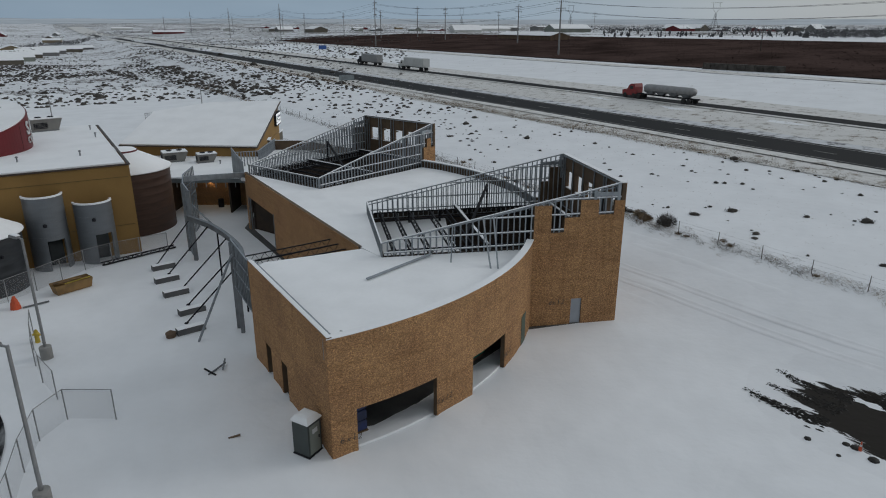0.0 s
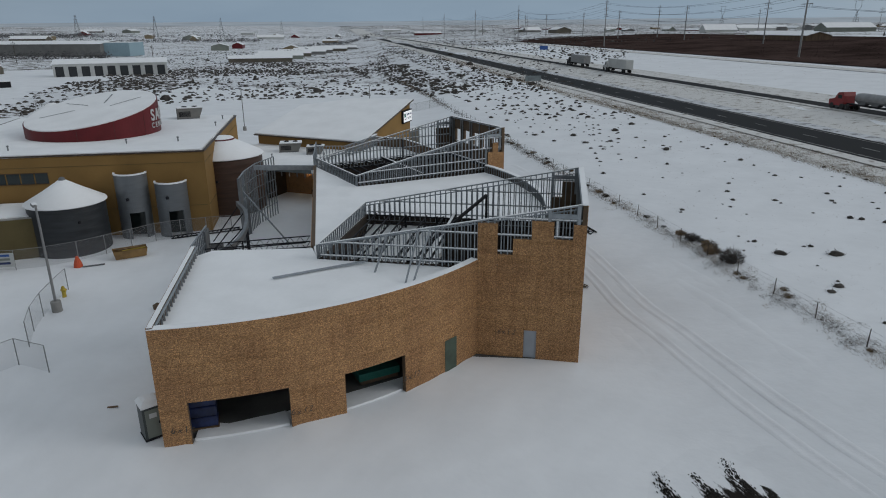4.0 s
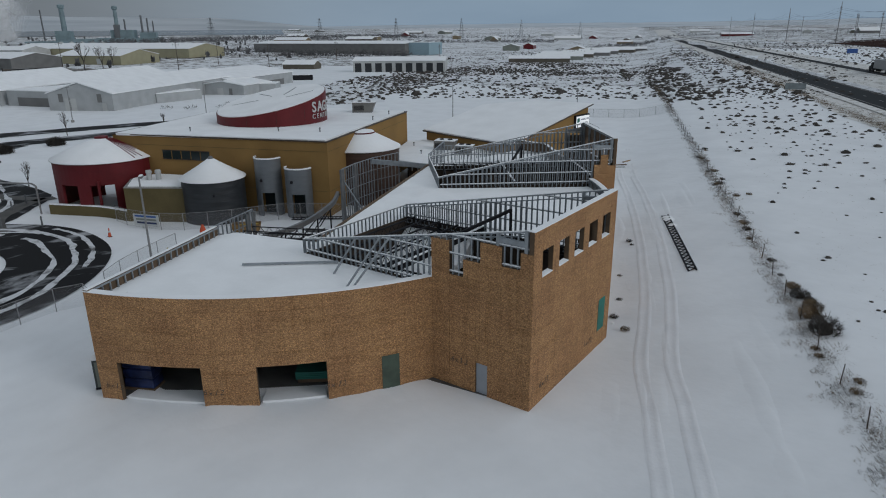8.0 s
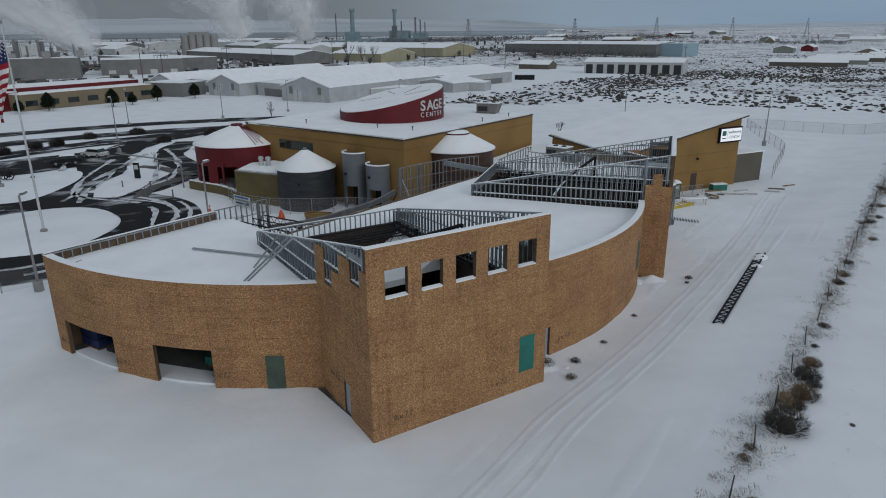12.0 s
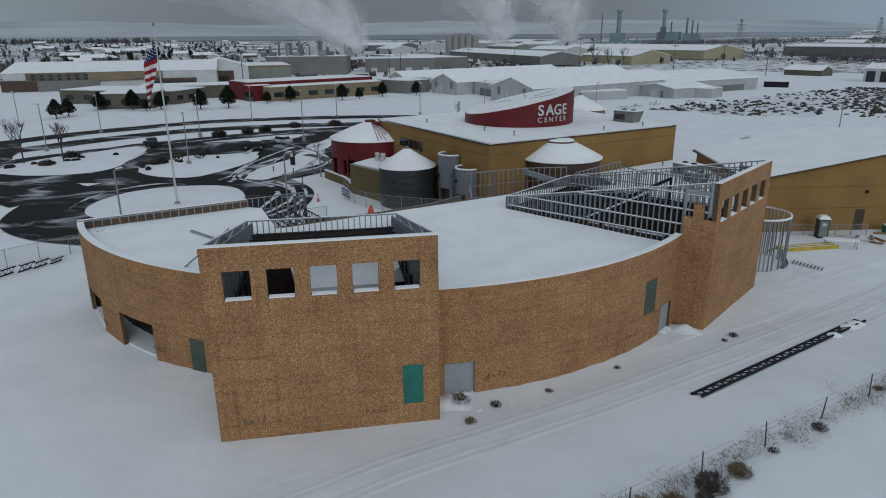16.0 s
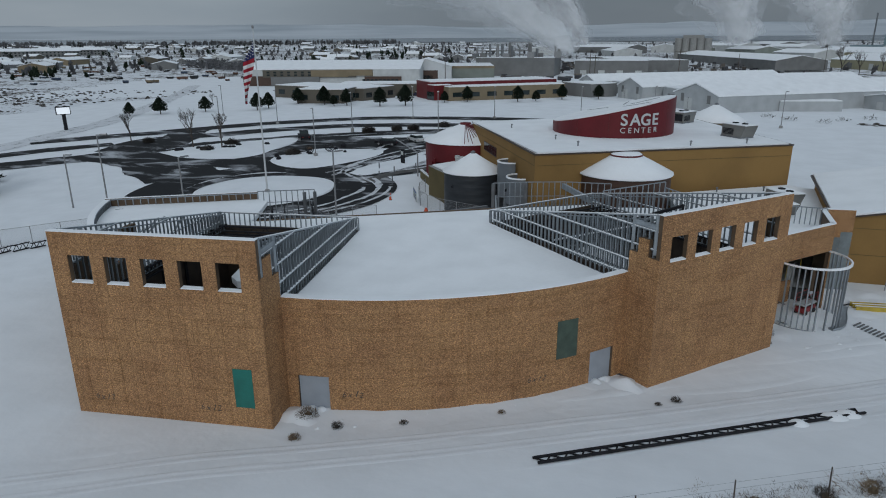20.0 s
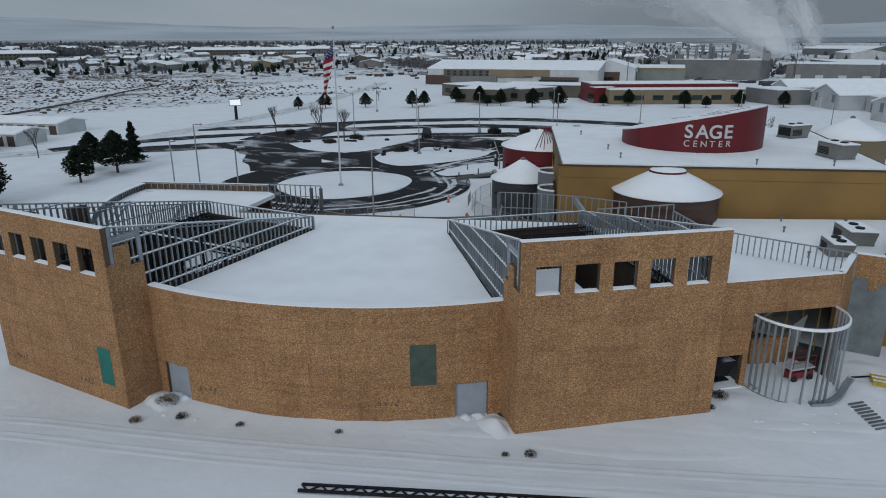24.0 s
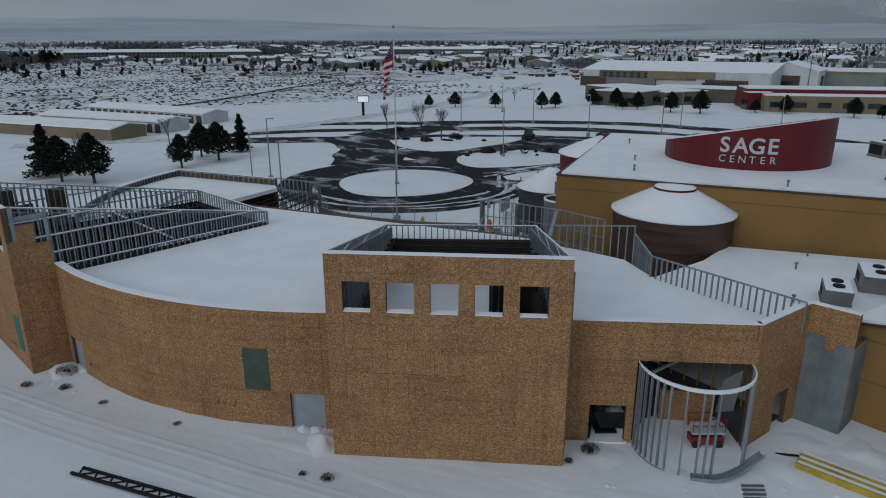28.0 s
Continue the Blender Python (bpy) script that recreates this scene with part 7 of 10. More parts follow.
snow_island([(RC[0] + (9.4 + 0.5 * math.sin(3 * a)) * math.cos(a), RC[1] + (9.4 + 0.5 * math.cos(2 * a)) * math.sin(a)) for a in [2 * math.pi * i / 20 for i in range(20)]], 0.45, "round raised island of snow under the flagpole")
snow_island([(-56.5, -17.0), (-62.5, -17.3), (-69.0, -15.0), (-75.0, -10.5), (-81.2, -5.6), (-77.0, -1.7), (-66.5, 0.2), (-60.0, 1.0), (-55.6, -1.5), (-54.0, -9.0)], 0.35, "snowy planting island with shrubs and boulders")
snow_island([(-57.7, 5.9), (-61.0, 5.0), (-66.5, 7.1), (-71.4, 12.0), (-72.5, 17.3), (-71.0, 20.6), (-65.0, 21.2), (-58.0, 19.4), (-52.8, 16.6), (-52.6, 12.2), (-55.0, 8.0)], 0.35, "snowy planting island with an old wagon")
snow_island([(-51.5, 24.3), (-58.0, 24.1), (-65.4, 26.3), (-70.0, 29.3), (-66.0, 31.0), (-58.0, 30.6), (-53.0, 28.8), (-50.5, 27.0)], 0.25, "snowy strip between drive lanes")


# flagpole with a limp flag
pole = thing("flagpole", "tall pale flagpole with a hanging striped flag", "flagpole", (-35.0, 21.5, 0.4))
s = Solid()
s.tube((0, 0, -0.2), (0, 0, 20.3), 0.13, 0.06, 12)
s.make("mast", WHITE, pole)
s = Solid()
s.lathe([(0.02, 20.2), (0.14, 20.32), (0.16, 20.45), (0.1, 20.6), (0.02, 20.62)], 12)
s.make("finial", POLE_METAL, pole)
s = Solid()
s.lathe([(0.02, 0), (0.35, 0), (0.33, 0.3), (0.15, 0.4)], 14)
s.make("base", CONCRETE, pole)
flag = thing("flag", "limp red and white striped flag with a dark blue corner", "flag", (-35.0, 21.5, 0.4))
def flag_point(p, q):
    """p down the hanging cloth (0 top to 1), q across it; it hangs limp from the mast, its tail drawn a little aside."""
    inner = 0.10 + 1.35 * smooth01(p, 0.25, 1.0)
    outer = 0.35 + 1.15 * smooth01(p, -0.05, 0.32) + 0.2 * p
    out = lerp(inner, outer, q)
    fold = 0.30 * math.sin(9.0 * q + 4.0 * p) * (0.25 + 0.6 * p)
    a = radians(-58)
    z = 18.9 - 7.6 * p - 0.75 * q * (1 - p)
    return (out * math.cos(a) - fold * math.sin(a), out * math.sin(a) + fold * math.cos(a), z)


def cloth(name, p0, p1, q0, q1, mat, label="", slant=0.0, n=6, m=6):
    v, f = [], []
    for i in range(n + 1):
        for k in range(m + 1):
            q = lerp(q0, q1, k / m)
            v.append(flag_point(min(1.0, max(0.0, lerp(p0, p1, i / n) - slant * q)), q))
    for i in range(n):
        for k in range(m):
            f.append((i * (m + 1) + k, i * (m + 1) + k + 1, (i + 1) * (m + 1) + k + 1, (i + 1) * (m + 1) + k))
    return raw(name, v, f, mat, flag, label)


cloth("canton", 0.0, 0.27, 0.0, 1.0, CLOTH_BLUE, "dark blue canton", n=12)
for k in range(13):
    p0 = 0.27 + 0.73 * (k / 13) ** 0.92
    p1 = 0.27 + 0.73 * ((k + 1) / 13) ** 0.92
    cloth("stripe", p0, p1, 0.0, 1.0, CLOTH_RED if k % 2 == 0 else CLOTH_WHITE)
for i in range(5):
    for k in range(4):
        x, y, z = flag_point(0.03 + 0.045 * i + 0.01 * k, (k + 0.5) / 4)
        s = Solid()
        s.lathe([(0.02, z - 0.07), (0.08, z), (0.02, z + 0.07)], 5, (x, y))
        s.make("star", CLOTH_WHITE, flag)


def lamp_post(at, h, turn, label, plinth=0.0):
    p = thing("lamp_post", label, "lamp post", (*at, land(*at)), turn, "lamp posts")
    if plinth:
        s = Solid()
        s.lathe([(0.02, -0.2), (0.36, -0.2), (0.36, plinth), (0.33, plinth + 0.03), (0.02, plinth + 0.03)], 18)
        s.make("plinth", CONCRETE, p, "round concrete plinth")
    s = Solid()
    s.tube((0, 0, plinth), (0, 0, h), 0.10, 0.075, 10)
    s.make("mast", POLE_METAL, p)
    s = Solid()
    s.beam((0, 0, h - 0.05), (0.45, 0, h - 0.02), 0.08, 0.08)
    s.make("arm", POLE_METAL, p)
    s = Solid()
    s.rings([[(0.35, -0.14, h - 0.08), (1.15, -0.2, h - 0.06), (1.15, 0.2, h - 0.06), (0.35, 0.14, h - 0.08)], [(0.35, -0.12, h + 0.06), (1.1, -0.17, h + 0.1), (1.1, 0.17, h + 0.1), (0.35, 0.12, h + 0.06)]])
    s.make("head", POLE_METAL, p, "flat lamp head")
    s = Solid()
    s.box(0.35, -0.15, h + 0.09, 1.1, 0.15, h + 0.14, 0.02)
    s.make("snow_cap", SNOW_ROOF, p)
    return p


for at, h, turn, pl in (((-25.4, 37.4), 8.05, 150, 0.8), ((-17.7, 23.8), 7.9, 170, 0.8), ((-22.4, 7.6), 8.9, 120, 0.8), ((-21.2, 3.2), 6.5, 90, 0.0), ((-76.5, -19.8), 8.5, 20, 0.8), ((-61.6, 12.3), 8.5, 20, 0.8), ((-100.2, -22.3), 8.0, 20, 0.5), ((-93.5, 1.9), 8.5, 20, 0.8), ((-121.6, 4.1), 8.0, 20, 0.5), ((-86.9, 24.9), 9.5, 200, 0.8),
                        ((-133.0, 45.0), 8.0, 20, 0.5), ((-112.0, -48.0), 8.0, 20, 0.5), ((-130.0, 90.0), 8.0, 20, 0.5), ((-140.0, 62.0), 8.0, 20, 0.5), ((-128.0, 24.0), 8.0, 20, 0.5), ((-70.0, 118.0), 8.5, 200, 0.8), ((-48.0, 132.0), 8.5, 200, 0.8)):
    lamp_post(at, h, turn, "grey lamp post with a flat snowy head", pl)


# cars, pickup, wagon
def wheel(parent, x, y, r, w, rim=True):
    s = Solid()
    s.tube((x, y - w / 2, r), (x, y + w / 2, r), r, n=18)
    t = s.make("wheel", RUBBER, parent, "black tyre")
    s = Solid()
    s.tube((x, y - w / 2 - 0.01, r), (x, y + w / 2 + 0.01, r), r * 0.6, n=14)
    s.make("rim", POLE_METAL, t)


def car(at, turn, paint, label, pickup=False, snowy=True):
    c = thing("pickup_truck" if pickup else "parked_car", label, "pickup truck" if pickup else "car", (*at, land(*at) + 0.08), turn)
    L, W = (5.6, 1.95) if pickup else (4.5, 1.8)
    prof = [(-L / 2, 0.45), (-L / 2 + 0.05, 0.85), (-L / 2 + 1.2, 1.0), (L / 2 - 0.2, 1.0 if pickup else 0.95), (L / 2, 0.8), (L / 2 - 0.05, 0.4)]
    s = Solid()
    s.rings([[(x, y * f, z) for x, z in prof] for y, f in ((-W / 2, 0.94), (-W / 2, 1), (W / 2, 1), (W / 2, 0.94))])
    s.make("body", paint, c)
    x0, x1 = (-1.4, 0.5) if pickup else (-1.3, 1.7)
    cab = [(x0, 0.97), (x0 + 0.6, 1.62 if pickup else 1.45), (x1 - 0.4, 1.62 if pickup else 1.43), (x1, 0.97)]
    s = Solid()
    s.rings([[(x, y, z) for x, z in cab] for y in (-W / 2 + 0.12, W / 2 - 0.12)])
    s.make("cabin", GLASS, c, "dark glass cabin")
    s = Solid()
    s.box(x0 + 0.55, -W / 2 + 0.14, cab[1][1] - 0.02, x1 - 0.4, W / 2 - 0.14, cab[1][1] + 0.06, 0.02)
    s.make("roof", SNOW_ROOF if snowy else paint, c, "snow on the roof" if snowy else "")
    if pickup:
        s = Solid()
        s.box(0.6, -W / 2 + 0.1, 0.98, L / 2 - 0.1, W / 2 - 0.1, 1.04)
        s.make("bed", STEEL_DK, c)
    for x in (-L / 2 + 0.85, L / 2 - 0.9):
        for y in (-W / 2 + 0.1, W / 2 - 0.1):
            wheel(c, x, y, 0.34, 0.22)
    for y in (-0.62, 0.62):
        s = Solid()
        s.box(-L / 2 - 0.01, y - 0.16, 0.66, -L / 2 + 0.06, y + 0.16, 0.8)
        s.make("headlight", HEADLAMP, c)
        s = Solid()
        s.box(L / 2 - 0.04, y - 0.14, 0.66, L / 2 + 0.01, y + 0.14, 0.8)
        s.make("tail_light", RED_BRIGHT, c)
    return c


car((-83.8, 21.4), 50, WHITE, "white hatchback dusted with snow in the car park")
lot_cars = [car((-302.8, -183.5), 30, PALE, "pale parked car dusted with snow"), car((-306.5, -188.0), 30, STEEL_DK, "dark parked car dusted with snow"), car((-272.0, -18.0), 60, BLUE_DK, "dark blue parked car dusted with snow")]
for k, (x, y, t) in enumerate(((-310.0, -193.0, 30), (-314.2, -197.5, 30), (-299.0, -178.5, 30), (-319.0, -191.0, 120), (-276.0, -22.0, 60), (-268.0, -14.0, 60), (-281.0, -30.0, 60), (-255.0, 10.0, 60), (-249.0, 16.0, 60), (-226.9, 48.0, 30), (-232.0, 44.0, 30), (-420.0, -32.0, 95), (-437.0, -30.0, 95), (-452.0, -30.0, 95), (-475.0, -26.0, 95), (-490.0, -28.0, 95), (-470.0, -20.0, 10), (-510.0, -24.0, 95), (-530.0, -20.0, 95), (-187.0, -20.0, 45), (-192.0, -25.0, 45), (-197.0, -29.0, 45), (-289.0, -155.0, 20), (-285.0, -160.0, 20))):
    copy_thing(lot_cars[k % 3], pose(x, y, land(x, y) + 0.05, 0, 0, t))
car((-78.2, 17.8), 95, STEEL_DK, "dark low car under patches of snow", snowy=True)
car((-80.3, -2.0), 40, STEEL_DK, "black pickup truck standing in the car park", True, False)
wag = thing("antique_wagon", "old dark farm wagon with spoked iron wheels", "wagon", (-65.7, 10.7, 0.38), 133)
for x, y, r in ((-1.9, 0.6, 0.6), (-1.9, -0.6, 0.6), (1.7, 0.6, 0.68), (1.7, -0.6, 0.68)):
    s = Solid()
    for i in range(20):
        a, b = 2 * math.pi * i / 20, 2 * math.pi * (i + 1) / 20
        s.beam((x + r * math.cos(a), y, r + r * math.sin(a)), (x + r * math.cos(b), y, r + r * math.sin(b)), 0.12, 0.09, (0, 1, 0))
    w = s.make("wheel", RUBBER, wag, "iron wheel rim")
    s = Solid()
    for i in range(8):
        a = 2 * math.pi * i / 8
        s.beam((x, y, r), (x + r * math.cos(a), y, r + r * math.sin(a)), 0.05, 0.05, (0, 1, 0))
    s.make("spokes", STEEL_DK, w)
s = Solid()
s.beam((-2.2, 0, 0.6), (2.2, 0, 0.7), 0.2, 0.16)
s.make("reach", STEEL_DK, wag)
s = Solid()
s.box(-2.3, -0.4, 0.6, -1.3, 0.4, 1.0, 0.05)
s.make("body", WOOD, wag, "dark brown box body")
s = Solid()
s.beam((0.5, 0, 0.7), (1.8, 0.1, 1.3), 0.08, 0.08)
s.make("lever", STEEL_DK, wag)
kio = thing("drive_sign", "dark upright sign panel with a pale notice", "sign", (-60.8, 29.1, 0.3), 60)
s = Solid()
s.box(-0.4, -0.12, 0, 0.4, 0.12, 2.2, 0.03)
s.make("panel", STEEL_DK, kio)
s = Solid()
s.box(-0.32, -0.135, 1.3, 0.32, -0.12, 1.9)
s.make("notice", PALE, kio)
for x, y in ((-55.5, 27.5), (-57.0, 33.0), (-59.5, 35.0), (-49.5, 30.5), (-47.0, 33.8), (-53.5, 31.0)):
    s = Solid()
    s.tube((x, y, 0), (x, y, 1.1), 0.09, n=8)
    s.lathe([(0.09, 1.1), (0.07, 1.18), (0.02, 1.2)], 8, (x, y))
    tagged(s.make("bollard", STEEL_GREY), "grey bollard lamp in the snow", "bollard", "bollards")
lit = thing("roadside_sign", "tall roadside sign with a lit white screen", "sign", (-75.2, -62.5, 0), -30)
s = Solid()
s.box(-0.35, -0.35, 0, 0.35, 0.35, 3.6)
s.make("pillar", STEEL_DK, lit)
s = Solid()
s.box(-1.5, -0.3, 3.5, 1.5, 0.3, 5.3, 0.03)
s.make("case", STEEL_DK, lit)
for y in (-0.31, 0.305):
    s = Solid()
    s.box(-1.35, y, 3.65, 1.35, y + 0.01, 5.1)
    s.make("screen", SCREEN_ON, lit, "lit white screen")


# ---- trees and shrubs ----
def evergreen_mesh(h, r, seed, round_top=True):
    """Needle clumps filling a rounded or pointed crown, thinner and ragged at its rim."""
    rnd = random.Random(seed)
    v, f = [], []
    for _ in range(int(330 * h)):
        t = rnd.random() ** (0.9 if round_top else 1.25)
        a = rnd.uniform(0, 2 * math.pi)
        if round_top:
            rr = r * (0.78 + 0.63 * t if t < 0.35 else max(0.0, 1 - ((t - 0.35) / 0.66) ** 1.35) ** 0.8)
        else:
            rr = r * (1 - t) ** 0.85 * (0.8 + 0.35 * math.sin(t * h * 5.0)) + 0.1
        rr *= 0.9 + 0.42 * noise.noise((math.cos(a) * 1.7, math.sin(a) * 1.7, t * h * 0.9 + seed))
        u = rnd.random() ** 0.4
        cx, cy, cz = rr * u * math.cos(a), rr * u * math.sin(a), lerp((0.25 if round_top else 0.1) * h, h, t) - 0.12 * rr * u + rnd.uniform(-0.1, 0.1)
        for _ in range(3):
            sz = rnd.uniform(0.15, 0.31) * (0.7 + 0.06 * h)
            b, e, c = rnd.uniform(0, 6.28), rnd.uniform(-0.3, 0.9), rnd.uniform(0.7, 1.6)
            n = len(v)
            v += [(cx + sz * math.cos(b), cy + sz * math.sin(b), cz + sz * e), (cx + sz * 0.7 * math.cos(b + c), cy + sz * 0.7 * math.sin(b + c), cz - sz * 0.3), (cx - sz * 0.7 * math.cos(b), cy - sz * 0.7 * math.sin(b), cz - sz * 0.25 * e)]
            f.append((n, n + 1, n + 2))
    return v, f


def evergreen(at, h, r, seed, label, group="evergreens"):
    t = thing("evergreen_tree", label, "tree", (*at, land(*at)), seed * 37 % 360, group)
    s = Solid()
    s.tube((0, 0, -0.2), (0, 0, h * 0.95), 0.055 * h ** 0.75, 0.02, 7)
    s.make("trunk", BARK, t)
    v, f = evergreen_mesh(h, r, seed, seed not in (3, 9))
    raw("crown", v, f, NEEDLE, t, "dark green needles")
    return t


for k, (x, y, h, r) in enumerate(((3.4, -15.7, 7.6, 3.2), (2.1, -9.7, 6.4, 3.2), (-1.5, -5.6, 7.0, 3.1), (-14.8, -11.1, 5.2, 2.1), (-20.3, -19.7, 5.8, 2.5), (-21.7, -14.5, 6.3, 3.0), (-28.0, -21.7, 6.6, 1.9))):
    evergreen((x, y), h, r, 3 + k, "dark evergreen dusted with snow on the lawn")
tree_src = [evergreen((-119.8, -60.7), 4.2, 2.0, 21, "small rounded evergreen in the far lawn"), evergreen((-127.8, -48.6), 4.9, 2.1, 22, "dark evergreen in the far lawn"), evergreen((-153.0, -12.3), 6.3, 2.7, 23, "tall dark evergreen in the far lawn")]
for k, (x, y) in enumerate(((-133.5, -48.7), (-149.6, -48.8), (-149.5, -39.0), (-146.1, -33.5), (-149.4, -30.8), (-149.5, -19.3), (-168.2, -5.2), (-172.4, 1.1), (-176.8, 17.0), (-181.3, 21.9), (-191.0, 28.6), (-196.0, 40.0), (-110.0, -68.0), (-103.0, -72.0))):
    q = tree_src[k % 3]
    copy_thing(q, pose(x, y, land(x, y), 0, 0, k * 50) @ Matrix.Diagonal((*[random.uniform(0.75, 1.1)] * 3, 1)))


def bare_tree(at, h, seed, label, lean=0.35, mat=None):
    rnd = random.Random(seed)
    t = thing("bare_tree", label, "tree", (*at, land(*at)), 0, "bare trees")
    trunk, crown = Solid(), Solid()

    def grow(p, d, ln, r, depth):
        q = p + d * ln
        (trunk if depth == 0 else crown).tube(p, q, r, r * 0.7, 5 if depth < 2 else 3, False)
        if depth >= 5:
            return
        for _ in range(5 if depth == 0 else rnd.choice((2, 3, 3, 3))):
            nd = (d + Vector((rnd.uniform(-1, 1), rnd.uniform(-1, 1), rnd.uniform(0.0, 0.7))) * (0.34 + lean * 0.4)).normalized()
            grow(p.lerp(q, rnd.uniform(0.65, 1.0)), nd, ln * rnd.uniform(0.55, 0.8), r * 0.58, depth + 1)

    grow(Vector((0, 0, -0.1)), Vector((0, 0, 1)), h * 0.34, h * 0.017, 0)
    trunk.make("trunk", BARK, t)
    crown.make("crown", BARK, t, "fine bare twigs")
    return t


for k, (x, y, h) in enumerate(((-63.4, -15.6, 8.6), (-63.8, -9.2, 8.8), (-65.1, -32.6, 7.6), (-67.0, 31.7, 3.6), (-69.5, 37.5, 4.2), (-19.5, -39.1, 6.5), (-2.3, -27.8, 5.5), (-118.0, 55.0, 5.5), (-68.0, 102.0, 4.5), (-140.0, -75.0, 4.5), (-116.0, 74.0, 3.6))):
    bare_tree((x, y), h, 60 + k, "bare deciduous tree in the snow")
for k, (x, y, h) in enumerate(((-440.0, 150.0, 20.0), (-430.0, 158.0, 17.0), (-480.0, 180.0, 15.0))):
    bare_tree((x, y), h, 90 + k, "large bare tree by the warehouses")


def mound_geometry(v, f, at, r, h, rnd, n):
    """A compact bush: an uneven dark dome with a few twigs standing out of it."""
    x, y, z = at
    k, seg, turn = len(v), 7, rnd.uniform(0, 6.28)
    for t, up in ((1.0, -0.05), (0.86, 0.5), (0.45, 0.88)):
        for i in range(seg):
            a = turn + 6.2832 * i / seg
            q = r * t * rnd.uniform(0.72, 1.22)
            v.append((x + q * math.cos(a), y + q * math.sin(a), z + h * up * rnd.uniform(0.75, 1.2)))
    v.append((x, y, z + h))
    for b in (0, seg):
        for i in range(seg):
            j = (i + 1) % seg
            f.append((k + b + i, k + b + j, k + b + seg + j, k + b + seg + i))
    for i in range(seg):
        f.append((k + 2 * seg + i, k + 2 * seg + (i + 1) % seg, k + 3 * seg))
    if n:
        shrub_geometry(v, f, at, r * 1.25, h * 1.25, rnd, n)


def shrub_geometry(v, f, at, r, h, rnd, n, thick=0.2):
    """Thin twigs that spread up and out from a root."""
    x, y, z = at
    for _ in range(n):
        a = rnd.uniform(0, 2 * math.pi)
        rr = r * math.sqrt(rnd.random())
        e = rnd.uniform(0.05, 0.9)
        cx, cy, cz = x + rr * math.cos(a), y + rr * math.sin(a), z + h * e * (1 - 0.5 * rr / r)
        ln, b = r * rnd.uniform(0.15, 0.42), a + rnd.uniform(-1.1, 1.1)
        w = ln * rnd.uniform(0.35, 1.0) * thick
        k = len(v)
        v += [(cx + ln * math.cos(b), cy + ln * math.sin(b), cz + ln * rnd.uniform(0.1, 0.9)), (cx - w * math.sin(b), cy + w * math.cos(b), cz - 0.2 * ln), (cx + w * math.sin(b), cy - w * math.cos(b), cz - 0.1 * ln)]
        f.append((k, k + 1, k + 2))


def shrub(at, r, h, seed, label, mat, n=90, name="shrub"):
    t = thing(name, label, "shrub", (*at, land(*at)), 0, "shrubs")
    rnd = random.Random(seed)
    v, f = [], []
    mound_geometry(v, f, (0, 0, -0.05), r * 0.5, h * 0.55, rnd, 0)
    shrub_geometry(v, f, (0, 0, 0), r, h, rnd, n * 10, 0.07)
    raw("foliage", v, f, mat, t)
    s = Solid()
    for _ in range(6):
        a = rnd.uniform(0, 6.28)
        s.tube((0, 0, -0.05), (0.7 * r * math.cos(a), 0.7 * r * math.sin(a), h * 0.7), 0.02, 0.008, 3, False)
    tagged(s.make("stem", BARK, t), kind="stuff")
    return t


for k, (x, y, r) in enumerate(((-61.1, -10.3, 1.1), (-68.2, -10.4, 1.3), (-62.5, 7.2, 1.2), (-93.7, 5.8, 1.3), (-99.2, 10.0, 1.1), (-101.1, 13.2, 1.2), (-110.6, 26.7, 1.3), (-108.0, 18.0, 1.2), (-66.0, -29.0, 1.0), (-97.0, 32.0, 1.2), (-103.0, 41.0, 1.4), (-106.0, 50.0, 1.4))):
    shrub((x, y), r, r * 1.35, 200 + k, "dark rounded shrub in the planting bed", SAGE, 260)
for k in range(16):
    x, y = random.choice(((-60.0, -14.0), (-64.0, -8.0), (-73.0, -5.0), (-60.0, 8.0), (-70.0, 13.0)))
    x, y, r = x + random.uniform(-4, 4), y + random.uniform(-3, 3), random.uniform(0.3, 0.7)
    s = Solid()
    s.lathe([(r, 0.2), (r * 0.95, 0.45), (r * 0.6, 0.7), (0.02, 0.75)], 7, (x, y))
    tagged(s.make("boulder", STEEL_DK), "rough dark boulder in the snow", "boulder", "boulders")

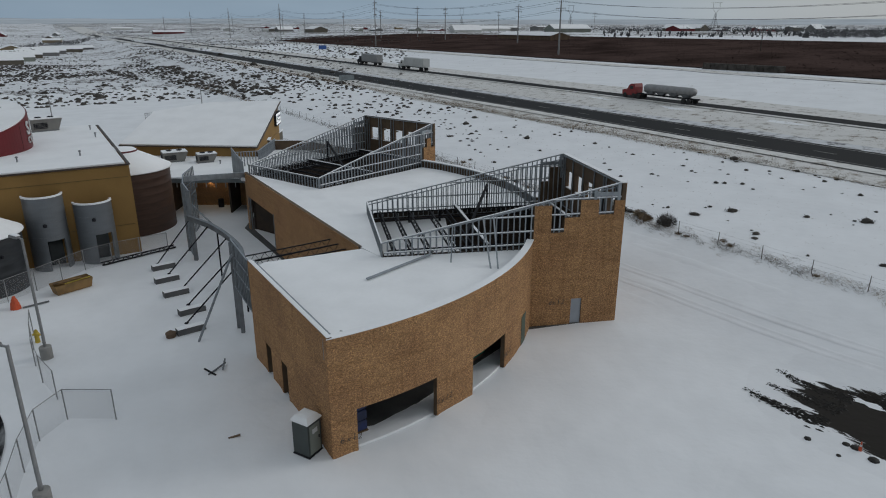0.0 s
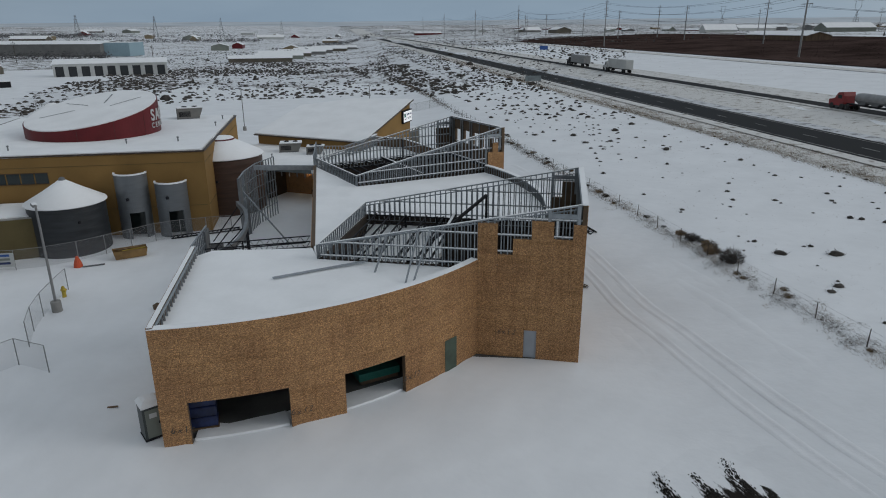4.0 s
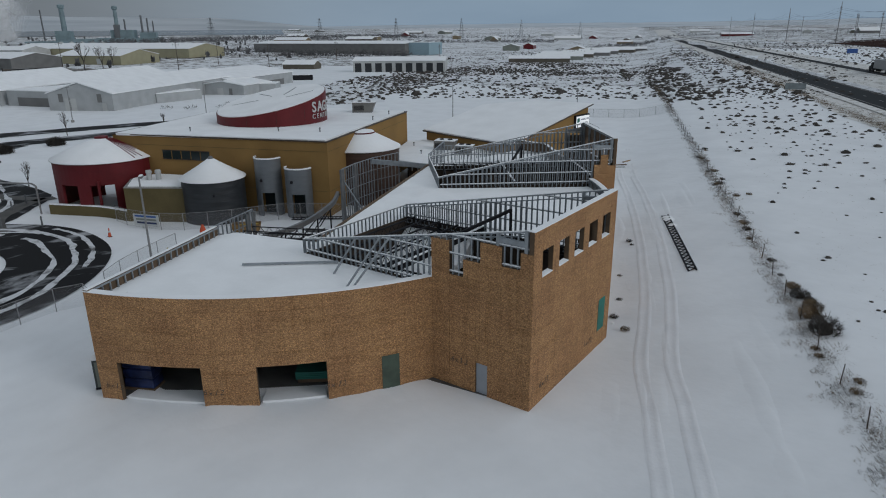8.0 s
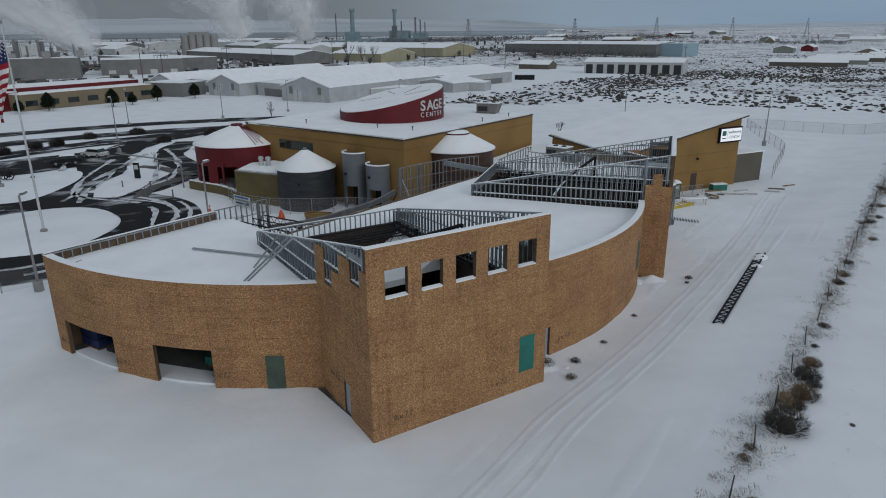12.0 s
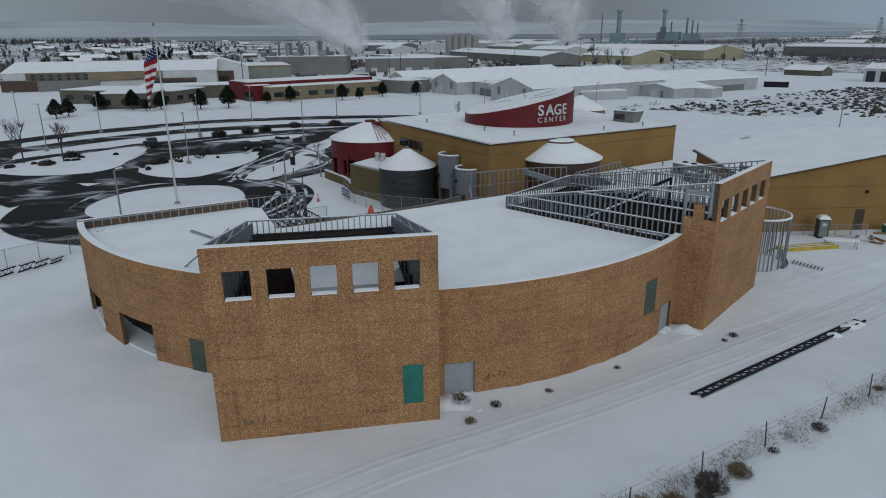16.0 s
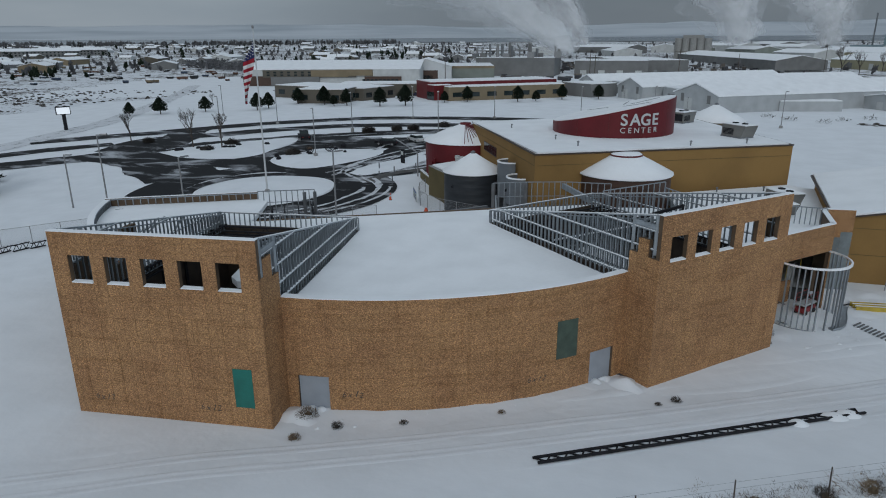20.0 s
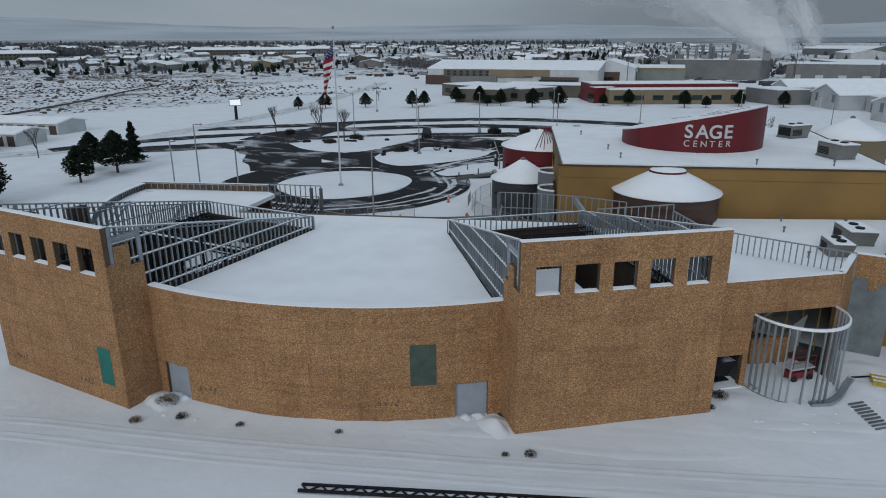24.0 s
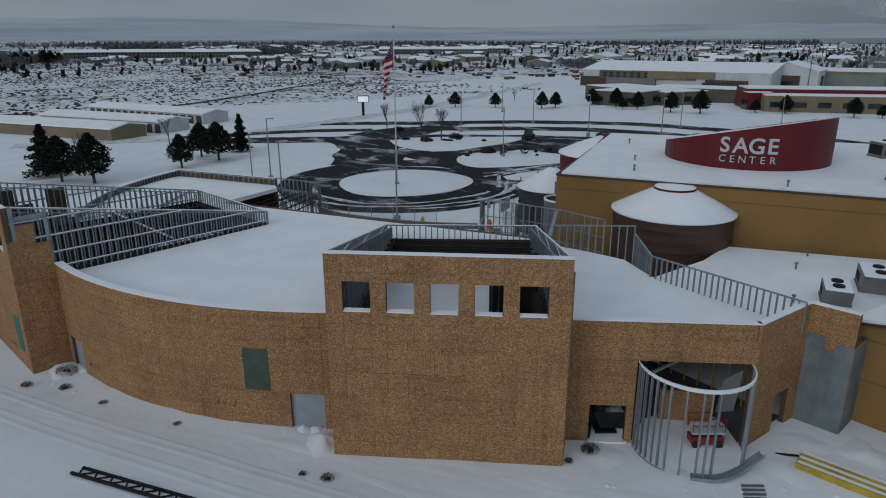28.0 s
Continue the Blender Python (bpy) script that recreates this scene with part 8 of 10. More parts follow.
# ---- buildings in the distance ----
def gable(name, label, at, turn, L, W, wall_h, ridge, wall, roof=None, bays=0, bay_mat=None, doors=(), category="building", z=None, group=""):
    """A long gabled block: its ridge runs along x."""
    z = land(*at) if z is None else z
    b = thing(name, label, category, (*at, z), turn, group)
    s = Solid()
    end = [(-W / 2, -0.5), (W / 2, -0.5), (W / 2, wall_h), (0, ridge), (-W / 2, wall_h)]
    s.rings([[(x, y, zz) for y, zz in end] for x in (-L / 2, L / 2)])
    s.make("wall", wall, b)
    for sgn in (-1, 1):
        s = Solid()
        s.add([(-L / 2 - 0.4, sgn * (W / 2 + 0.4), wall_h - 0.1), (L / 2 + 0.4, sgn * (W / 2 + 0.4), wall_h - 0.1), (L / 2 + 0.4, 0, ridge + 0.12), (-L / 2 - 0.4, 0, ridge + 0.12),
               (-L / 2 - 0.4, sgn * (W / 2 + 0.4), wall_h + 0.2), (L / 2 + 0.4, sgn * (W / 2 + 0.4), wall_h + 0.2), (L / 2 + 0.4, 0, ridge + 0.42), (-L / 2 - 0.4, 0, ridge + 0.42)],
              [(3, 2, 1, 0), (4, 5, 6, 7), (0, 1, 5, 4), (1, 2, 6, 5), (2, 3, 7, 6), (3, 0, 4, 7)])
        s.make("roof", roof or SNOW_ROOF, b, "roof slope under snow")
    for k in range(bays):
        for sgn in (-1, 1):
            x = lerp(-L / 2, L / 2, (k + 0.5) / bays)
            w = L / bays * 0.32
            s = Solid()
            s.box(x - w, sgn * W / 2 - 0.06, 0.0, x + w, sgn * W / 2 + 0.06, wall_h * 0.8)
            s.make("door", bay_mat or GREY_WALL, b)
    for side, x, w, h, z0, m in doors:
        s = Solid()
        if side in ("e", "w"):
            xx = L / 2 if side == "e" else -L / 2
            s.box(xx - 0.08, x - w / 2, z0, xx + 0.08, x + w / 2, z0 + h)
        else:
            yy = W / 2 if side == "n" else -W / 2
            s.box(x - w / 2, yy - 0.08, z0, x + w / 2, yy + 0.08, z0 + h)
        s.make("opening", m, b)
    return b


def flat(name, label, at, turn, L, W, h, wall, windows=(), band=None, category="building", roof=True):
    z = land(*at)
    b = thing(name, label, category, (*at, z), turn)
    s = Solid()
    s.box(-L / 2, -W / 2, -0.5, L / 2, W / 2, h)
    s.make("wall", wall, b)
    if roof:
        s = Solid()
        s.box(-L / 2 + 0.2, -W / 2 + 0.2, h, L / 2 - 0.2, W / 2 - 0.2, h + 0.25)
        s.make("roof", SNOW_ROOF, b, "flat roof under snow")
    if band:
        s = Solid()
        s.box(-L / 2 - 0.1, -W / 2 - 0.1, h - band[0], L / 2 + 0.1, W / 2 + 0.1, h + 0.1)
        s.make("fascia", band[1], b)
    for side, n, w, hh, z0, m in windows:
        for k in range(n):
            s = Solid()
            if side in ("n", "s"):
                x, y = lerp(-L / 2, L / 2, (k + 0.5) / n), (W / 2 if side == "n" else -W / 2)
                s.box(x - w / 2, y - 0.08, z0, x + w / 2, y + 0.08, z0 + hh)
            else:
                y, x = lerp(-W / 2, W / 2, (k + 0.5) / n), (L / 2 if side == "e" else -L / 2)
                s.box(x - 0.08, y - w / 2, z0, x + 0.08, y + w / 2, z0 + hh)
            s.make("window", m, b)
    return b


def facing(a, b):
    """Middle, turn and length of a front that runs from a to b."""
    a, b = Vector(a), Vector(b)
    return (a + b) / 2, math.degrees(math.atan2(b.y - a.y, b.x - a.x)), (b - a).length


def behind(a, b, depth):
    m, t, L = facing(a, b)
    d = (Vector(b) - Vector(a)).normalized()
    return tuple(m + Vector((-d.y, d.x)) * depth / 2), t, L


# white warehouses
W_AX = Vector((-0.62, 0.785))
for c, w, dep, wh, rg in (((-236.5, 29.2), 12.5, 90, 4.6, 6.8), ((-201.6, 49.6), 15, 95, 4.7, 7.2), ((-165.3, 71.1), 19, 70, 4.7, 7.4)):
    at = Vector(c) + W_AX * dep / 2
    gable("warehouse", "long white metal warehouse with a snowy gabled roof", tuple(at), math.degrees(math.atan2(W_AX.y, W_AX.x)), dep, w, wh, rg, PALE_HALL,
          doors=(("w", 3, 3.4, 3.4, 0, PALE), ("w", 3, 0.25, 3.6, 0, GREY_WALL), ("w", -w * 0.3, 1.3, 2.2, 2.4, GREY_WALL), ("w", w * 0.3, 1.3, 2.2, 2.4, GREY_WALL), ("w", -w * 0.36, 1.2, 2.2, 0, PALE)))
for a, b, dep in (((-231.6, 33.1), (-207.5, 45.0), 70), ((-195.7, 54.2), (-172.8, 65.2), 62)):
    c, t, L = behind(a, b, dep)
    m = Vector((a[1] - b[1], b[0] - a[0])).normalized() * 7
    lk = flat("warehouse_link", "lower white hall between two gabled warehouses", (c[0] + m.x, c[1] + m.y), t, L - 0.4, dep, 4.4, PALE_HALL)
    # one grey box painted in for the shaded dock, without doors
    s = Solid()
    s.box(-L * 0.32, -dep / 2 - 0.12, 0.2, L * 0.42, -dep / 2 + 0.1, 2.6)
    s.make("shaded_dock", GREY_WALL, lk, "grey strip that stands for the shaded dock")
c, t, L = behind((-170.0, 93.0), (-175.0, 109.0), 6)
flat("warehouse_annex", "low white lean-to along the warehouse", c, t, L, 6, 2.7, PALE_HALL)
c, t, L = behind((-190.0, 116.0), (-176.0, 124.0), 17)
gable("warehouse_annex", "short white gabled annex with a snowy roof", c, t + 90, 17, L, 3.3, 4.3, PALE_HALL, doors=(("w", -3, 1.2, 2.2, 0, GREY_WALL), ("w", 1, 2.2, 2.2, 0, PALE)))
c, t, L = behind((-183.5, 129.0), (-177.0, 136.5), 9)
flat("warehouse_annex", "low white block behind the annex", c, t, L, 9, 3.0, PALE_HALL)
gable("warehouse", "broad white metal warehouse with a snowy roof", (-223.0, 140.0), 122, 50, 34, 4.4, 6.8, PALE_HALL, doors=(("s", 6, 22, 2.2, 0, GREY_WALL),))
for k, (x, y, L) in enumerate(((-236.0, 184.0, 9),)):
    flat("parked_trailer", "dark flat trailer load by the warehouses", (x, y), 60, L, 2.6, 2.2, STEEL_DK, category="trailer")
for k in range(10):
    s = Solid()
    x, y = -152 + random.uniform(-8, 10), 88 + k * 6 + random.uniform(-2, 2)
    v, f = [], []
    shrub_geometry(v, f, (x, y, land(x, y)), 1.6, 1.4, random, 60)
    tagged(raw("shrub", v, f, SAGE), "dark bare shrub by the warehouses", "shrub", "shrubs")

# offices and school
c, t, L = behind((-172.5, -5.0), (-201.0, 28.0), 24)
off = flat("office", "tan office with a dark red upper storey and window rows", c, t, L, 22, 4.6, TAN, (("s", 7, 3.4, 1.5, 1.4, GLASS), ("e", 3, 3, 1.5, 1.4, GLASS)))
s = Solid()
s.box(-L / 2 - 4, -3, 0, L / 2 + 1, 12, 5.9)
s.make("upper_storey", RED, off, "dark red metal upper storey")
s = Solid()
s.box(-L / 2 - 3.6, -2.6, 5.9, L / 2 + 0.6, 11.6, 6.15)
s.make("roof", SNOW_ROOF, off)
flat("office_wing", "grey metal wing with a snowy roof", (-213.0, 34.0), 50, 16, 12, 4.6, GREY_WALL)
flat("office_wing", "dark red glazed entrance wing", (-178.5, -11.0), 50, 5, 7, 4.9, RED, (("w", 2, 2.5, 2.6, 0.2, GLASS), ("s", 2, 2.4, 2.6, 0.2, GLASS)))
c, t, L = behind((-172.0, -75.0), (-164.0, -34.0), 22)
flat("school_wing", "low taupe block with a snowy roof", c, t, L, 18, 4.2, TAUPE, (("s", 6, 3.0, 1.6, 1.2, GLASS), ("n", 6, 3.0, 1.6, 1.2, GLASS), ("e", 3, 3.0, 1.6, 1.2, GLASS)))
flat("school_wing", "low taupe block with a tilted snowy roof", (-160.0, -44.0), -80, 16, 14, 4.4, TAUPE, (("s", 3, 2.4, 1.5, 1.2, GLASS), ("n", 3, 2.4, 1.5, 1.2, GLASS), ("e", 2, 2.4, 1.5, 1.2, GLASS), ("w", 2, 2.4, 1.5, 1.2, GLASS)))
flat("school_wing", "low taupe block with a snowy roof", (-196.0, -42.0), -70, 30, 16, 4.4, TAUPE, (("s", 5, 3.0, 1.8, 0.8, GLASS),))
c, t, L = behind((-240.0, -130.0), (-262.0, -62.0), 46)
sch = gable("school", "long white school hall with brown and grey front and snowy roof", c, t, L + 14, 44, 8.0, 11.4, PALE)
for x0, x1, z0, z1, m, o in ((-30, -6, 0, 4.6, GREY_WALL, 1.4), (-34, 12, 4.2, 7.6, TAUPE, 0.8), (2, 20, 5.0, 7.8, TAN, 1.0), (16, 34, 0.2, 4.6, BROWN_METAL, 0.5), (-44, -30, 0.3, 4.8, BROWN_METAL, 0.5), (-10, 8, 4.4, 7.6, TAN, 1.2)):
    s = Solid()
    s.box(x0, -22 - o, z0, x1, -21.9, z1)
    s.make("front_panel", m, sch)
for k in range(12):
    for z0 in (4.9, 6.2):
        s = Solid()
        s.box(-32 + 3.4 * k, -22.95, z0, -30.6 + 3.4 * k, -22.78, z0 + 0.8)
        s.make("window", GLASS, sch)
for k in range(9):
    s = Solid()
    s.box(15 + 2 * k, -22.7, 0.5, 16.4 + 2 * k, -22.45, 3.4)
    s.make("window", GLASS, sch)
s = Solid()
s.box(-12, -23.5, 0, 34, -23.3, 0.5)
s.make("plinth", CONCRETE, sch)
gable("school", "white gabled hall end with a red glazed recess", (-300.0, -66.0), 200, 30, 26, 8.5, 12.0, WHITE, doors=(("w", 0, 12, 6.5, 0, BROWN_METAL), ("w", 0, 7, 4, 0, GLASS), ("s", 0, 10, 6, 0, BROWN_METAL)))
flat("school", "tan and grey hall with a snowy roof", (-340.0, -60.0), 200, 50, 34, 8.0, GREYGREEN, (), (1.2, TAN))

# food plant with steam stacks
pl = flat("food_plant", "grey concrete food plant with rooftop stacks", (-400.0, -42.0), 95, 50, 36, 11.2, GREY_WALL)
for k in range(22):
    x, y, h = random.uniform(-28, 28), random.uniform(-18, 18), random.uniform(2, 8)
    s = Solid()
    if k % 3:
        s.tube((x, y, 11), (x, y, 14 + h), random.uniform(0.4, 1.0), n=8)
    else:
        s.box(x - 2, y - 1.5, 11, x + 2, y + 1.5, 12.5 + h * 0.5)
    s.make("flue_pipe" if k % 3 else "roof_box", random.choice((POLE_METAL, STEEL_GREY, GREY_WALL)), pl)
flat("food_plant", "grey concrete food plant with a snowy roof", (-430.0, 14.0), 95, 46, 40, 9.0, GREY_WALL, (("s", 4, 4, 3, 0, PALE),))
flat("food_plant", "long grey plant with dock doors", (-500.0, 20.0), 25, 110, 40, 7.5, GREY_WALL, (("s", 8, 3, 3.2, 0.8, PALE),))
gable("plant_shed", "long dark shed with a snowy roof", (-590.0, 95.0), 18, 240, 34, 6.0, 9.0, GREY_WALL)
silo_g = thing("grain_elevator", "cluster of tall concrete silos", "silo", (-700.0, 58.0, land(-700, 58)))
for k in range(10):
    s = Solid()
    s.lathe([(3.6, -1), (3.6, 19.5), (0.02, 19.7)], 16, (7.0 * (k % 2), 7.0 * (k // 2) - 14))
    s.make("silo", CONCRETE, silo_g)
s = Solid()
s.box(-2, -10, 19.5, 8, 10, 22.5)
s.make("head_house", CONCRETE, silo_g)

# goods, pallets and vehicles crowded in the plant yards
ry = random.Random(303)
for tone, n in (((0.05, 0.05, 0.055), 200), ((0.15, 0.13, 0.11), 120), ((0.30, 0.31, 0.32), 90)):
    s = Solid()
    for _ in range(n):
        t = ry.random()
        x, y = lerp(-330, -560, t) + ry.gauss(0, 22), lerp(-95, 120, ry.random()) + ry.gauss(0, 12)
        if -460 < x < -372 and -75 < y < 40:
            x -= 95
        z, w, dd, h = land(x, y), ry.uniform(0.8, 3.2), ry.uniform(0.8, 2.0), ry.uniform(0.8, 2.6)
        s.box(x - w, y - dd, z - 0.2, x + w, y + dd, z + h)
    tagged(s.make("yard_goods", material("yard_goods_%d" % n, tone, var=0.3, scale=0.1)), "pallets, bins and vehicles crowded in the plant yards", "yard goods", kind="stuff")

# teal power plant
pp = thing("power_plant", "teal metal power plant with a tall stack", "power plant", (-1150.0, 345.0, -3.5), 62)
for x0, y0, z1, x1, y1, m in ((-70, -20, 12, -10, 30, TEAL), (-10, -20, 15, 30, 30, TEAL), (30, -20, 16, 120, 30, TEAL), (-80, -50, 7, -30, -20, TEAL), (50, -10, 28, 84, 25, TEAL), (92, -6, 24, 116, 20, TEAL), (56, -12, 36, 64, -2, STEEL_GREY), (-30, -6, 27, -8, 16, TEAL)):
    s = Solid()
    s.box(x0, y0, -1, x1, y1, z1)
    s.make("hall", m, pp)
for x, y, r0, r1, h in ((-18, 5, 4.2, 3.4, 66), (-48, 5, 1.2, 1.0, 58), (60, -5, 3.4, 2.6, 64), (96, 0, 1.8, 1.5, 50), (104, 4, 1.4, 1.2, 46), (112, 6, 1.2, 1.0, 42), (70, 6, 1.5, 1.2, 44)):
    s = Solid()
    s.tube((x, y, 10), (x, y, h), r0, r1, 14)
    if h > 60:
        s.lathe([(r1, h - 6), (r1 + 1.6, h - 5), (r1 + 1.6, h - 1), (r1, h)], 14, (x, y))
    s.make("chimney", TEAL if h > 60 else STEEL_GREY, pp)
for k in range(5):
    s = Solid()
    s.lathe([(6.5, -1), (6.5, 8), (0.5, 12)], 14, (-10 + 14 * k, -60))
    s.make("tank", PALE, pp, "pale storage tank")

# storage units, barns and sheds
for a, b in (((-2.0, -90.3), (-22.0, -56.0)), ((-15.1, -109.1), (-34.2, -68.0))):
    c, t, L = behind(a, b, 8)
    gable("storage_row", "long pale storage row with dark doors and snowy roof", c, t, L, 8, 2.5, 3.1, PALE, bays=16, bay_mat=OCHRE_TRIM)
c, t, L = behind((12.0, -86.0), (-11.0, -50.0), 9)
gable("storage_row", "long tan storage row with a snowy roof", c, t, L, 9, 2.4, 3.0, TAN)
c, t, L = behind((-280.0, 244.0), (-242.0, 279.5), 22)
gable("machine_barn", "long pale barn with dark vertical bays", c, t, L, 20, 6.2, 7.8, PALE, bays=9, bay_mat=CHARCOAL)
gable("far_shed", "low dark shed with a snowy roof", (-346.0, 252.0), 35, 21, 12, 3.0, 5.2, TAUPE)
gable("far_warehouse", "very long grey warehouse with a snowy roof", (-545.0, 420.0), 23, 175, 50, 9.0, 11.0, GREY_WALL)
flat("far_warehouse", "pale blue cold store block", (-455.0, 455.0), 23, 24, 30, 11.0, material("pale_blue_metal", (0.30, 0.42, 0.48), var=0.08))
gable("far_warehouse", "long yellow-grey warehouse with a snowy roof", (-640.0, 235.0), 29, 200, 50, 7.0, 11.0, CREAM)
gable("far_warehouse", "long yellow-grey warehouse with a snowy roof", (-520.0, 190.0), 29, 60, 40, 6.0, 10.0, CREAM, doors=(("s", -10, 4, 4, 0, GREY_WALL), ("s", 10, 4, 4, 0, PALE)))
for k in range(7):
    x, y = -330 - 14 * k + random.uniform(-6, 6), 420 + 42 * k
    gable("farm_shed", "low grey-green farm shed with a snowy roof", (x + 40, y), 30 + random.uniform(-8, 8), random.uniform(30, 50), 18, 2.8, 4.4, random.choice((GREYGREEN, GREY_WALL, TAUPE)), group="farm sheds")
for k in range(5):
    gable("far_warehouse", "far grey industrial hall with a snowy roof", (-820 - 60 * k + random.uniform(-30, 30), -120 + 70 * k), random.uniform(0, 60), random.uniform(50, 110), 36, 7.0, 10.0, random.choice((GREY_WALL, PALE, TAUPE)), group="far halls")
for x, y, t, L in ((-760, -20, 20, 70), (-820, 120, 20, 80), (-930, 170, 40, 60), (-690, 160, 30, 60), (-880, 60, 10, 60)):
    gable("far_warehouse", "far pale industrial hall with a snowy roof", (x, y), t, L, 30, 6.0, 9.0, random.choice((PALE, GREYGREEN)), group="far halls")

def twig_band(name, pts, width, h, n, mat, label, seed):
    rnd = random.Random(seed)
    path = Path2(pts)
    v, f = [], []
    for _ in range(n):
        p = path.at(rnd.uniform(0, path.length), rnd.uniform(-width / 2, width / 2))
        z = land(p.x, p.y)
        hh = h * rnd.uniform(0.4, 1.0)
        for _ in range(15):
            a, u = rnd.uniform(0, 6.28), rnd.random() ** 0.5
            cx, cy, cz = p.x + 0.42 * hh * u * math.cos(a), p.y + 0.42 * hh * u * math.sin(a), z + hh * rnd.uniform(0.15, 0.85)
            w, b = hh * rnd.uniform(0.07, 0.16), rnd.uniform(0, 6.28)
            k = len(v)
            v += [(cx + w * math.cos(b), cy + w * math.sin(b), cz + w * rnd.uniform(-0.5, 0.7)), (cx - w * math.cos(b), cy - w * math.sin(b), cz + w * rnd.uniform(-0.7, 0.5)), (cx + w * rnd.uniform(-0.6, 0.6), cy + w * rnd.uniform(-0.6, 0.6), cz + w * rnd.uniform(0.5, 1.2))]
            f.append((k, k + 1, k + 2))
    return tagged(raw(name, v, f, mat), label, "woods", kind="stuff")


twig_band("far_woods", [(-515, 335), (-480, 352), (-440, 372), (-400, 392)], 8, 8, 150, WOODS, "row of bare trees before the long grey warehouse", 35)

# far farms and yards on the plain, hedgerows and ditches between them
rfar = random.Random(31)
for k in range(64):
    a, d = radians(rfar.uniform(58, 152)), 640 + 1900 * rfar.random() ** 1.2
    x, y = -8 + d * math.cos(a), 58 + d * math.sin(a)
    if 70 < across(x, y) < 190:
        continue
    gable("farm_shed", rfar.choice(("far low farm shed with a snowy roof", "far grey barn with a snowy roof")), (x, y), rfar.choice((30, 120)) + rfar.uniform(-10, 10), rfar.uniform(14, 60), rfar.uniform(9, 22), rfar.uniform(2.5, 5.5), rfar.uniform(5.8, 8), rfar.choice((GREYGREEN, GREY_WALL, TAUPE, PALE, RED, TAN)), group="farm sheds")
for k in range(30):
    a, d = radians(rfar.uniform(55, 152)), rfar.uniform(520, 2400)
    p = Vector((-8 + d * math.cos(a), 58 + d * math.sin(a)))
    q = p + Vector((0.86, -0.5) if k % 2 else (-0.5, -0.86)) * rfar.uniform(80, 420)
    if 70 < across(*p) < 190 or 70 < across(*q) < 190:
        continue
    twig_band("hedgerow", [tuple(p), tuple(q)], 6, rfar.uniform(1.5, 4.5), 60, WOODS, "thin dark hedgerow on the far plain", 200 + k)
# houses of the town
def house(at, turn, L, W, wall, label):
    b = gable("house", label, at, turn, L, W, 3.0, 5.2, wall, category="house", group="houses of the town")
    for k in range(3):
        s = Solid()
        x = lerp(-L / 2, L / 2, (k + 0.6) / 3)
        s.box(x - 0.6, -W / 2 - 0.05, 1.0, x + 0.6, -W / 2 + 0.05, 2.2)
        s.make("window", GLASS, b)
    return b


town = [house((-420.0, -560.0), 20, 16, 10, TAUPE, "small tan house with a snowy roof"), house((-300.0, -669.0), 60, 14, 9, PALE, "small pale house with a snowy roof"), house((-380.0, -640.0), 40, 18, 10, GREY_WALL, "small grey house with a snowy roof")]
rt = random.Random(11)
for k in range(210):
    a = radians(rt.uniform(198, 262))
    r = 640 + 1050 * rt.random() ** 0.9
    x, y = r * math.cos(a) + 10, r * math.sin(a) + 90
    if x > -60 and y > -500:
        continue
    q = town[k % 3]
    sc = rt.uniform(0.7, 1.25)
    copy_thing(q, pose(x, y, land(x, y), 0, 0, rt.choice((15, 105)) + rt.uniform(-8, 8)) @ Matrix.Diagonal((sc, sc, sc * 0.9, 1)))
APTS = [(-103.0, -777.1, 46, -4), (-147.6, -769.9, 46, -7), (-187.0, -761.6, 58, -9), (-247.3, -734.8, 86, -13), (-488.1, -723.2, 52, -38), (-528.7, -696.9, 52, -40), (-568.2, -668.3, 54, -43), (-617.0, -680.9, 60, -45)]


def apartment_block(at, turn, L, W, h, label):
    """A long block of two storeys: window rows, a hipped snowy roof and a low entrance gable."""
    b = thing("apartment_block", label, "apartment block", (*at, land(*at)), turn, "apartment blocks")
    s = Solid()
    s.box(-L / 2, -W / 2, -1, L / 2, W / 2, h)
    s.make("wall", random.choice((GREY_WALL, TAUPE)), b)
    s = Solid()
    q = [(-L / 2 - 1, -W / 2 - 1), (L / 2 + 1, -W / 2 - 1), (L / 2 + 1, W / 2 + 1), (-L / 2 - 1, W / 2 + 1)]
    s.rings([[(x, y, h) for x, y in q], [(x, y, h + 0.5) for x, y in q], [(x * 0.86, y * 0.12, h + 3.4) for x, y in q]])
    s.make("roof", SNOW_ROOF, b, "hipped roof under snow")
    for side in (-1, 1):
        for z in (1.2, 4.2):
            for k in range(int(L / 4)):
                x = lerp(-L / 2, L / 2, (k + 0.5) / int(L / 4))
                s = Solid()
                s.box(x - 0.9, side * (W / 2) - 0.06, z, x + 0.9, side * (W / 2) + 0.06, z + 1.5)
                s.make("window", GLASS, b)
    return b


